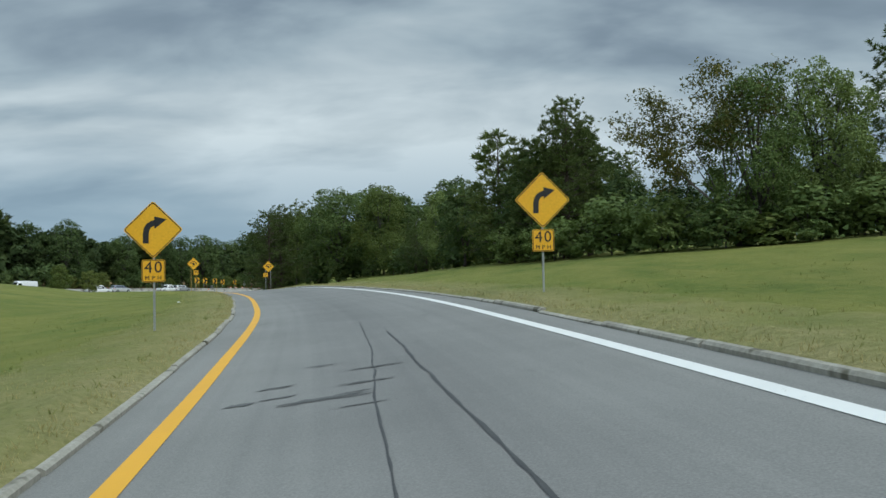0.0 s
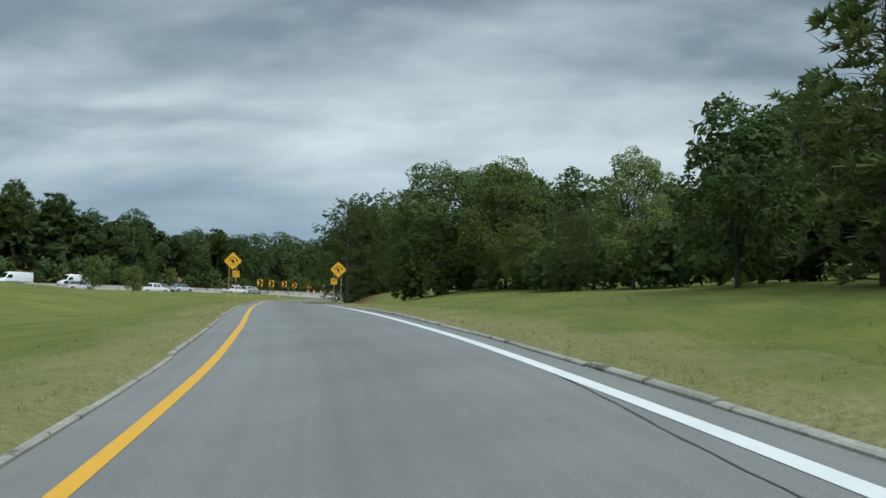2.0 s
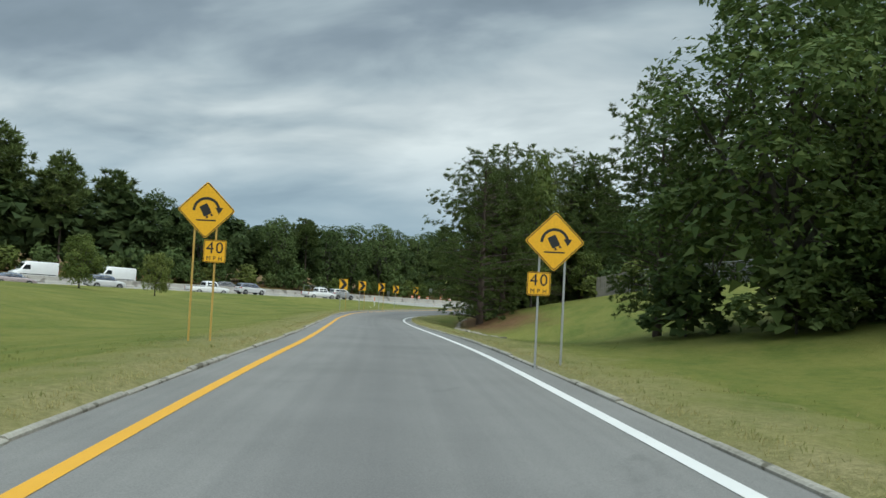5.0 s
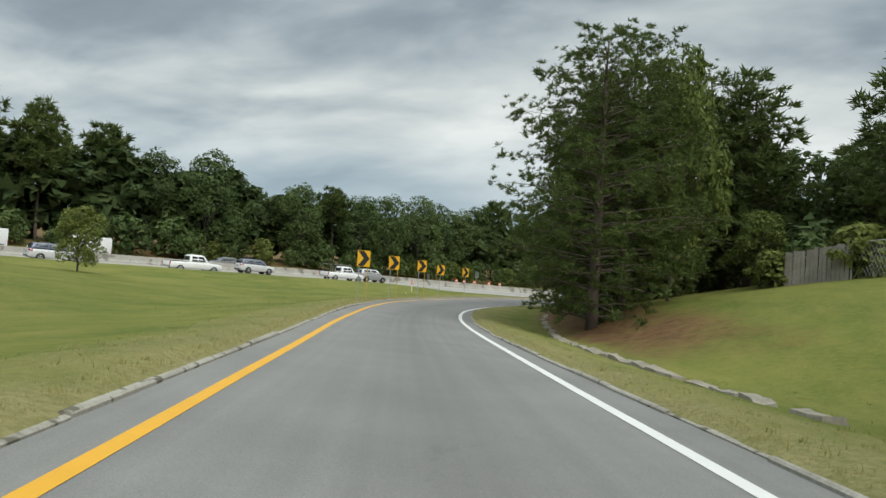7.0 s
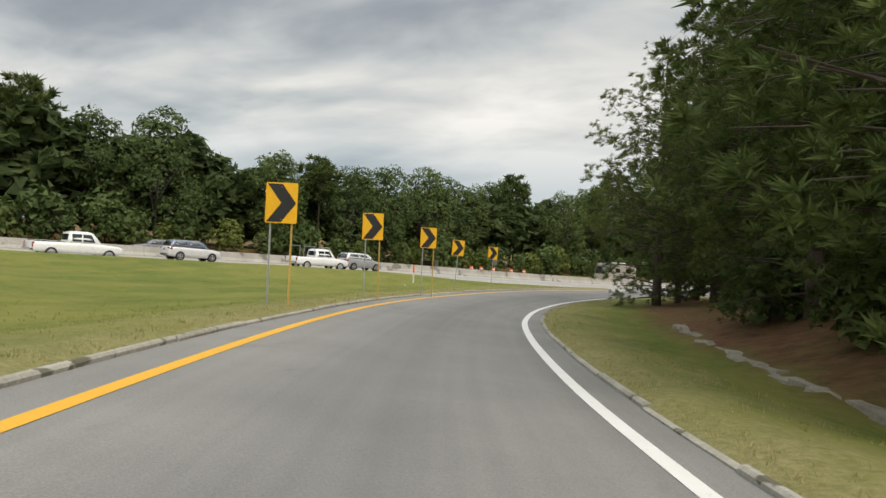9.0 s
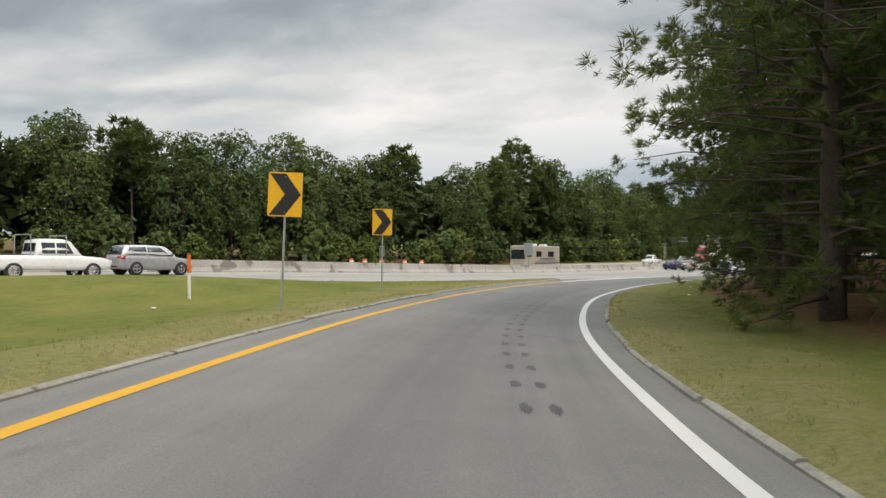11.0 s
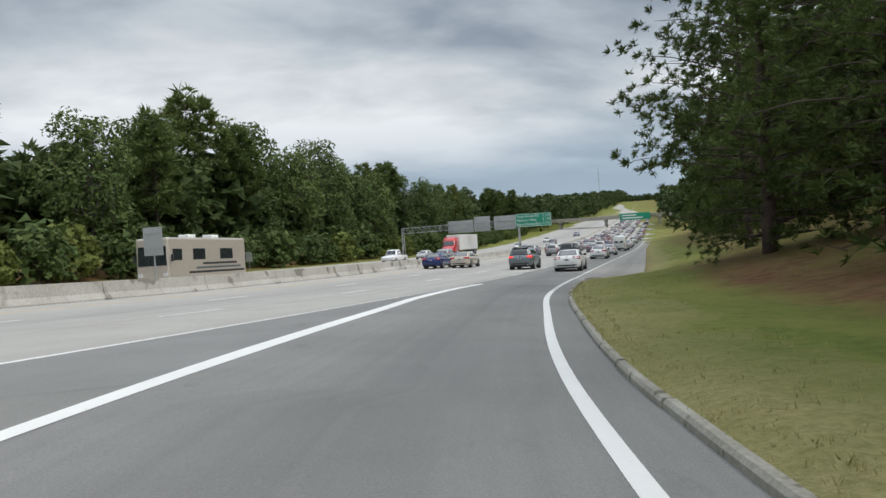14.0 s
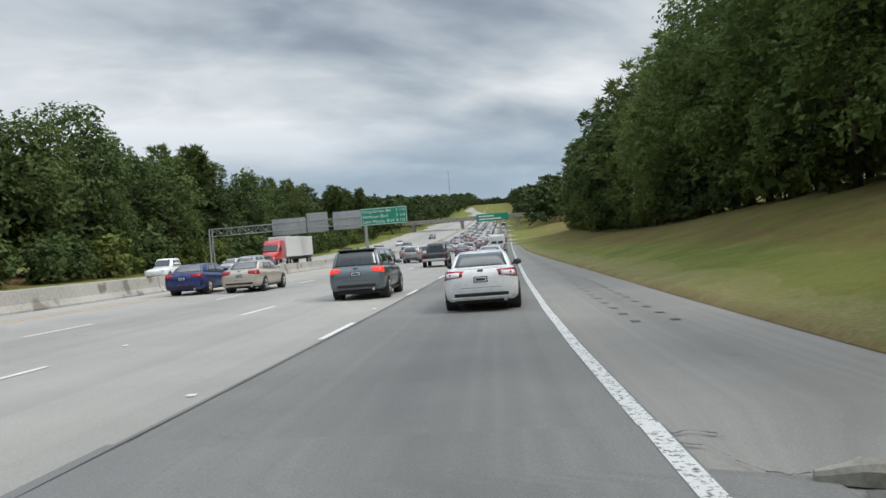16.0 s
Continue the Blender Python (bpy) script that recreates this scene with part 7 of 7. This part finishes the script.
def lorry(at):
    top = thing("articulated_lorry", at, "red articulated lorry with a white box trailer", "lorry")
    st = [(-1.2, 1.20, 0.75, 3.55), (0.8, 1.22, 0.75, 3.55), (1.25, 1.22, 0.75, 3.0), (1.75, 1.15, 0.75, 1.95), (3.0, 1.02, 0.75, 1.75), (3.35, 0.95, 0.80, 1.45)]
    part("cab", loft(bmesh.new(), st, lambda s: [(0, s[2]), (s[1] * 0.95, s[2]), (s[1], s[2] + 0.3), (s[1], s[2] + (s[3] - s[2]) * 0.6), (s[1] * 0.94, s[3] - 0.2), (s[1] * 0.8, s[3]), (0, s[3])]), PAINT_RED, top, smooth=True)
    part("windscreen", quad_panel(bmesh.new(), [(-1.0, 1.70, 2.05), (1.0, 1.70, 2.05), (0.95, 1.30, 2.85), (-0.95, 1.30, 2.85)], (0, 0.06, 0.03)), CAR_GLASS, top)
    part("grille", box(bmesh.new(), -0.55, 0.55, 3.30, 3.42, 0.85, 1.5, 0.03), CHROME, top)
    part("bumper", box(bmesh.new(), -1.15, 1.15, 3.2, 3.5, 0.35, 0.8, 0.05), CHROME, top)
    tr = part("trailer", box(bmesh.new(), -1.28, 1.28, -15.5, -1.6, 1.15, 4.05, 0.05), PAINT_WHITE, top, "white box trailer with dark graphic")
    part("graphic", plate(bmesh.new(), rounded(1.6, 1.1, 0.2, 20, 2.7), 0, 0.003), TRIM, tr, "plain dark shape").matrix_basis = pose(1.285, -4.5, 0, 0, 0, 90)
    part("rear_frame", box(bmesh.new(), -1.3, 1.3, -15.56, -15.45, 1.0, 4.1, 0.02), ALU, tr)
    for s in (-1, 1):
        part("side_window", quad_panel(bmesh.new(), [(s * 1.215, 0.7, 2.05), (s * 1.215, 1.5, 2.05), (s * 1.19, 1.2, 2.75), (s * 1.19, 0.7, 2.75)], (s * 0.02, 0, 0)), CAR_GLASS, top)
        part("headlight", box(bmesh.new(), s * 0.86 - 0.12, s * 0.86 + 0.12, 3.1, 3.38, 1.0, 1.25, 0.03), LAMP_CLEAR, top)
        part("fuel_tank", tube(bmesh.new(), (s * 1.0, -0.9, 0.72), (s * 1.0, 0.9, 0.72), 0.32, 0.32, 12), CHROME, top)
        for y in (2.4, -2.4, -3.7, -13.0, -14.3):
            wheel(top, s * 1.05, y, 0.5, 0.32, 5)
    part("chassis", box(bmesh.new(), -0.45, 0.45, -15.0, 3.0, 0.7, 1.0), TRIM, top)
    return top


lorry(on_lane(96, -28.5, True))
pickup(PAINT_WHITE, on_lane(58, -26.0, True), "white pickup truck on the far carriageway")
pickup(PAINT_BLACK, on_lane(56, -2.2), "dark pickup truck on the motorway")
pickup(PAINT_WHITE, on_lane(-88, -2.2), "white pickup truck on the motorway")
pickup(PAINT_WHITE, on_lane(-66, -6.2), "white pickup truck with a ladder rack", True)
cargo_van(on_lane(-92, -22.0, True), "white cargo van on the far carriageway")
cargo_van(on_lane(-103, -22.3, True), "white cargo van on the far carriageway")
cargo_van(on_lane(92, 2.3), "white cargo van in the queue of traffic")

# the slow queue of traffic ahead, and cars farther back
_car = build_car("car", SEDAN, PAINT_MIXED, "car in the slow motorway queue", clear_lamp=False, detail=False)
_suv = build_car("car", SUV, PAINT_MIXED, "sport utility car in the slow motorway queue", clear_lamp=False, detail=False)
_r2 = random.Random(21)
_first = {}
for _q, _m0, _m1, _gap in ((2.3, 66, 420, 17), (-2.1, 92, 430, 15), (-6.2, 74, 430, 16), (-10.4, 80, 430, 17)):
    _m = _m0
    while _m < _m1:
        if not (_q == 2.3 and 84 < _m < 100):
            _p = _r2.choice((_car, _suv))
            _at = on_lane(_m, _q + _r2.uniform(-0.2, 0.2))
            if _p.name in _first:
                _o = copy_thing(_p, _at)
            else:
                _p.matrix_basis, _o = _at, _p
                _first[_p.name] = 1
            _o["group"] = "cars in the queue"
        _m += _gap * _r2.uniform(0.75, 1.5) * (1 + max(0, _m - 200) / 300)
for _m, _q, _b in ((60, -19.5, True), (84, -30, True), (124, -19.5, True), (150, -26, True), (170, -20, True), (200, -26, True), (240, -21, True), (-58, -10.4, False), (-76, -10.4, False), (-100, -6.2, False), (-112, -2.2, False), (-126, -10.4, False), (-140, -6.2, False), (-75, -20, True), (-120, -27, True), (-150, -21, True), (-185, -6, False), (-190, -22, True)):
    copy_thing(_r2.choice((_car, _suv)), on_lane(_m, _q, _b))["group"] = "cars on the motorway"


# ---- small things on and beside the road ----
TAR = two_scale("sealed_crack_tar", (0.030, 0.030, 0.031), (0.060, 0.059, 0.058), 0.6, 4.0, 40.0, bumpy=0.2, depth=0.003, coords="World")
RUBBER_MARK = asphalt_material("rubber_marked_asphalt", (0.070, 0.070, 0.070), (0.125, 0.124, 0.120))
BLADE = leaf_material("grass_blades", (0.22, 0.21, 0.075), (0.31, 0.28, 0.11), (0.45, 0.385, 0.18))
BLADE_GREEN = leaf_material("green_grass_blades", (0.14, 0.17, 0.045), (0.20, 0.22, 0.06), (0.29, 0.28, 0.09))
RUBBLE = two_scale("broken_ditch_concrete", (0.17, 0.145, 0.11), (0.34, 0.31, 0.25), 0.9, 1.5, 14.0, bumpy=0.5, depth=0.01, coords="World")
LITTER = two_scale("white_litter", (0.62, 0.62, 0.60), (0.76, 0.76, 0.74), 0.7, 6.0, 40.0, bumpy=0.1)


def crack(pts, width, seed, mat=None, name="crack"):
    """A wandering sealed crack along the ramp through (s, o) points."""
    rng = np.random.default_rng(seed)
    a = np.array(pts, float)
    a = a[np.argsort(a[:, 0])]
    s = np.arange(a[0, 0], a[-1, 0], 0.22)
    o = np.interp(s, a[:, 0], a[:, 1]) + np.cumsum(rng.normal(0, 0.012, len(s))) * 0.6
    w = width * rng.uniform(0.5, 1.3, len(s)) / 2
    return tagged(paint_line(name, on_ramp(s, o - w), on_ramp(s, o + w), mat or TAR, "dark sealed crack in the asphalt", 0.005), category="road crack")


crack(((12.5, 1.17), (8.9, 1.10), (6.1, 1.07), (2.5, 1.10)), 0.035, 1)
crack(((15, 0.85), (10.2, 0.70), (6.5, 0.46), (2.5, 0.36)), 0.022, 2)
crack(((47, 3.62), (44.6, 3.55), (42.3, 3.6), (38.5, 3.45), (33.6, 3.05), (28.7, 2.7), (24, 2.2)), 0.022, 3)
crack(((192.3, -1.61), (198.1, -1.85)), 0.013, 5)
crack(((189.5, -1.0), (191.2, -1.13), (196.3, -1.38)), 0.011, 6)
_r3 = np.random.default_rng(44)
for _s, _o, _l, _w in ((7.2, -0.82, 0.30, 0.20), (6.9, 0.05, 0.22, 0.9), (7.6, 0.45, 0.12, 0.6), (8.6, 0.62, 0.08, 0.7), (6.35, 0.35, 0.06, 0.5), (8.0, -0.45, 0.12, 0.4), (7.3, -0.40, 0.10, 0.35), (9.3, 0.0, 0.07, 0.4)):
    for _k in range(3):
        _q = np.linspace(_o - _w / 2, _o + _w / 2, 15) + _r3.normal(0, 0.05)
        _c = _s + _r3.normal(0, _l * 0.25) + np.cumsum(_r3.normal(0, _l * 0.05, 15)) + (_q - _o) * 0.12
        _h = _l * 0.28 * np.sin(np.linspace(0.1, 3.04, 15)) * _r3.uniform(0.25, 1.2, 15)
        tagged(paint_line("oil_stain", on_ramp(_c + _h, _q), on_ramp(_c - _h, _q), RUBBER_MARK, "dark ragged oily smear on the asphalt", 0.004 + 0.0015 * _k), category="stain")


def skid_marks():
    """Evenly spaced pairs of dark tyre marks, each of four short bars."""
    for i in range(17):
        s = 161.0 + i * 1.51
        for o in (-0.21, 0.08):
            o2 = o + (s - 165) * -0.008
            v, f = [], []
            for k in range(5):
                x = o2 - 0.05 + k * 0.025
                ln = 0.60 - 0.11 * abs(k - 2) + 0.08 * math.sin(i * 2.1 + k)
                p = on_ramp(np.array([s - ln / 2, s - ln / 2 + 0.05, s + ln / 2, s + ln / 2 - 0.04]), np.array([x - 0.009, x + 0.010, x + 0.009, x - 0.010]), 0.005)
                f.append(tuple(range(len(v), len(v) + 4)))
                v.extend(p)
            tagged(mesh_object("tyre_mark", v, f, RUBBER_MARK), "short dark tyre mark on the asphalt", "tyre mark", "row of tyre marks", "structure")


skid_marks()
for _i in range(12):
    for _q in (6.0, 6.75):
        _a = 9.0 + _i * 1.5
        _v, _f = [], []
        for _k in range(4):
            _x = _q - 0.08 + _k * 0.05
            _p = on_hwy(np.array([_a, _a + 0.04, _a + 0.42, _a + 0.38]), np.array([_x - 0.015, _x + 0.015, _x + 0.015, _x - 0.015]), 0.010)
            _f.append(tuple(range(len(_v), len(_v) + 4)))
            _v.extend(_p)
        tagged(mesh_object("tyre_mark", _v, _f, RUBBER_MARK), "short dark tyre mark on the shoulder", "tyre mark", "tyre marks on the shoulder", "structure")
# tar joint along the lane line where ramp asphalt meets motorway concrete
_m = np.arange(-8.0, 160, 1.5)
_w = np.array([0.018 + 0.010 * math.sin(v * 2.3) for v in _m])
tagged(paint_line("joint", on_hwy(_m, 0.14 - _w), on_hwy(_m, 0.14 + _w * 0.6), TAR, "dark joint between asphalt lane and concrete", 0.011), category="road joint")
for _a in (((0.35, 4.86), (0.22, 5.02), (-0.18, 5.12), (-0.42, 5.22), (-0.52, 5.34), (-0.50, 5.48)), ((0.62, 4.84), (0.70, 5.02), (0.60, 5.16), (0.45, 5.22))):
    _b = np.array(_a)
    _p = np.linspace(0, len(_a) - 1, 24)
    _c = np.stack([np.interp(_p, np.arange(len(_a)), _b[:, i]) for i in range(2)], 1) + np.random.default_rng(8).normal(0, 0.012, (24, 2))
    _w = 0.010 + 0.005 * np.sin(_p * 4)
    tagged(paint_line("crack", on_hwy(_c[:, 0] - _w, _c[:, 1], 0.026), on_hwy(_c[:, 0] + _w, _c[:, 1], 0.026), TAR, "dark crack where two pavements meet", 0.004), category="road crack")
for _mm, _q in ((3.2, -0.2), (15.4, -0.2), (27.6, -0.2), (9, -4.1), (21, -4.1), (-3.0, 0.25)):
    _p = on_hwy(np.array(float(_mm)), np.array(float(_q)))
    _t = thing("road_stud", pose(float(_p[0]), float(_p[1]), float(_p[2]) + 0.008, 0, 0, -26.4), "small pale raised road stud", "road stud", "road studs")
    part("stud_body", box(bmesh.new(), -0.06, 0.06, -0.05, 0.05, -0.005, 0.018, 0.008), LITTER, _t)
for _s, _o in ((37.7, -4.5), (171, -9.0), (205, 4.8), (190, 5.5)):
    _x, _y, _z = on_ramp(np.array(_s), np.array(_o))
    _t = thing("litter", pose(float(_x), float(_y), height_at(_x, _y) + 0.03, 0, 0, _s * 11), "crumpled white litter lying on the grass", "litter")
    _bm = bmesh.new()
    bmesh.ops.create_icosphere(_bm, subdivisions=2, radius=0.07)
    for _v in _bm.verts:
        _v.co = Vector((_v.co.x * 1.5, _v.co.y * 0.9, _v.co.z * 0.5)) * (0.8 + 0.5 * noise.noise(_v.co * 9))
    part("paper", _bm, LITTER, _t)


def ditch_lining():
    """Broken concrete slabs that line the ditch inside the curve."""
    top = thing("ditch_lining", Matrix.Identity(4), "broken pale concrete slabs lining a ditch", "ditch lining", kind="structure")
    rng = random.Random(17)
    s = 108.0
    while s < 152:
        if rng.random() < 0.93:
            d = float(np.interp(s, (112, 126, 135, 148), (3.0, 3.3, 4.2, 4.8))) + rng.uniform(-0.10, 0.10)
            p, q = (on_ramp(np.array(v), kerb_right(np.array(v)) + d) for v in (s, s + 0.5))
            z = height_at(p[0], p[1])
            hx, hy = rng.uniform(0.14, 0.2), rng.uniform(0.50, 0.62)
            ring = [(x * hx + rng.uniform(-0.04, 0.04), y * hy + rng.uniform(-0.05, 0.05)) for x, y in ((1, -1), (1.1, -0.2), (0.9, 0.5), (1, 1), (-1, 1), (-0.9, 0.1), (-1.1, -0.6), (-1, -1))]
            m = pose(float(p[0]), float(p[1]), z + rng.uniform(-0.02, 0.03), rng.uniform(-5, 5), rng.uniform(-14, 4), math.degrees(math.atan2(float(q[1] - p[1]), float(q[0] - p[0]))) - 90 + rng.uniform(-9, 9))
            v = [m @ Vector((x * 0.8, y * 0.92, 0.06 + rng.uniform(-0.03, 0.03))) for x, y in ring] + [m @ Vector((x * 1.1, y * 1.03, -0.15)) for x, y in ring]
            n = len(ring)
            f = [tuple(range(n))] + [(i, i + n, (i + 1) % n + n, (i + 1) % n) for i in range(n)]
            mesh_object("slab", v, f, RUBBLE, top)
        s += rng.uniform(0.9, 1.1)


ditch_lining()


def drums():
    for i, (m, q) in enumerate(((-22, -29), (-19.5, -29.3), (-17, -29), (-12.5, -29.2), (-9.5, -29))):
        p = on_hwy(np.array(float(m)), np.array(float(q)))
        t = thing("traffic_drum", pose(float(p[0]), float(p[1]), float(p[2])), "orange and white plastic traffic drum", "traffic drum", "traffic drums")
        z = 0.0
        for k, (h, r0, r1, mat) in enumerate(((0.1, 0.34, 0.34, RUBBER), (0.26, 0.29, 0.28, ORANGE), (0.16, 0.275, 0.27, SIGN_WHITE), (0.2, 0.265, 0.26, ORANGE), (0.16, 0.255, 0.25, SIGN_WHITE), (0.2, 0.245, 0.22, ORANGE))):
            part(("base", "band", "band", "band", "band", "band")[k], tube(bmesh.new(), (0, 0, z), (0, 0, z + h), r0, r1, 14), mat, t)
            z += h


drums()


def motorhome():
    top = thing("motorhome", on_lane(7, -22.2, True), "large pale motorhome with dark sweeping stripes", "motorhome")
    part("body", box(bmesh.new(), -1.25, 1.25, -4.6, 4.6, 0.55, 3.25, 0.14), PAINT_BEIGE, top)
    part("skirt", box(bmesh.new(), -1.22, 1.22, -4.4, 4.3, 0.28, 0.56, 0.03), PAINT_GREY, top)
    part("windscreen", quad_panel(bmesh.new(), [(-1.08, 4.61, 1.45), (1.08, 4.61, 1.45), (1.05, 4.6, 2.7), (-1.05, 4.6, 2.7)], (0, 0.012, 0)), CAR_GLASS, top)
    for s in (-1, 1):
        for y0, y1 in ((3.2, 4.2), (0.6, 2.0), (-2.8, -1.2)):
            part("side_window", box(bmesh.new(), s * 1.255 - 0.012, s * 1.255 + 0.012, y0, y1, 1.75, 2.5, 0.01), CAR_GLASS, top)
        for k in range(3):
            part("stripe", box(bmesh.new(), s * 1.256 - 0.006, s * 1.256 + 0.006, -4.3 + k * 0.5, 2.5 - k * 0.8, 0.85 + k * 0.28, 0.99 + k * 0.28), (TRIM, PAINT_GREY, TRIM)[k], top)
        part("headlight", box(bmesh.new(), s * 0.95 - 0.15, s * 0.95 + 0.15, 4.58, 4.64, 0.75, 0.98, 0.01), LAMP_CLEAR, top)
        part("door_mirror", box(bmesh.new(), s * 1.45 - 0.08, s * 1.45 + 0.08, 4.4, 4.55, 1.7, 2.15, 0.03), TRIM, top)
        for y in (-2.4, 3.0):
            wheel(top, s * 1.08, y, 0.46, 0.28, 6)
    for y in (-2.0, 0.8):
        part("roof_unit", box(bmesh.new(), -0.4, 0.4, y - 0.45, y + 0.45, 3.24, 3.52, 0.06), SIGN_WHITE, top)


motorhome()
build_car("estate_car", SUV, PAINT_WHITE, "large white sport utility car on the motorway", clear_lamp=False, at=on_lane(84, -6.3))
build_car("sedan", SEDAN, PAINT_WHITE, "white saloon car ahead in the merging lane", clear_lamp=False, detail=False, at=on_lane(48, 2.4))


def grass_tufts(name, seed, count, sides, d0, d1, h0, h1, mat, label, s0=-6.0, s1=236.0):
    rng = np.random.default_rng(seed)
    s = rng.uniform(s0, s1, count)
    side = rng.choice(sides, count)
    s = np.where((side < 0) & (s > GORE - 4), rng.uniform(0, 200, count), s)
    d = d0 + (d1 - d0) * rng.uniform(0, 1, count) ** 1.8
    k = np.where(side < 0, kerb_left(s), kerb_right(s))
    p = on_ramp(s, k + side * d)
    keep = (p[:, 0] - HWY_P[0]) * HWY_N[0] + (p[:, 1] - HWY_P[1]) * HWY_N[1] > np.where(side < 0, 1.2, -99)
    p, d = p[keep], d[keep]
    count = len(p)
    p[:, 2] = ground_height(p[:, 0], p[:, 1])[0] + np.interp(d, (0.1, 0.3, 1.0, 2.3, 3.0), (0.0, 0.03, 0.02, 0.0, -0.02))
    per = 5
    base = np.repeat(p, per, 0) + rng.normal(0, 0.045, (count * per, 3)) * np.array([1, 1, 0])
    out = unit(rng.normal(size=(count * per, 3)) * np.array([0.42, 0.42, 0.1]) + np.array([0, 0, 1.0]))
    ln = rng.uniform(h0, h1, count * per) * np.repeat(rng.uniform(0.6, 1.4, count), per)
    v = blades(rng, base, out, ln, ln * 0.07 + 0.005)
    return tagged(new(name, crown_mesh(name, v, mat)), label, "grass", kind="stuff")


grass_tufts("verge_grass", 31, 16000, (-1, 1), 0.12, 2.6, 0.03, 0.085, BLADE, "dry straw-coloured grass blades along the kerbs")
grass_tufts("slope_grass", 32, 14000, (-1, 1), 0.5, 9.0, 0.04, 0.08, BLADE_GREEN, "short green grass blades on the slopes")
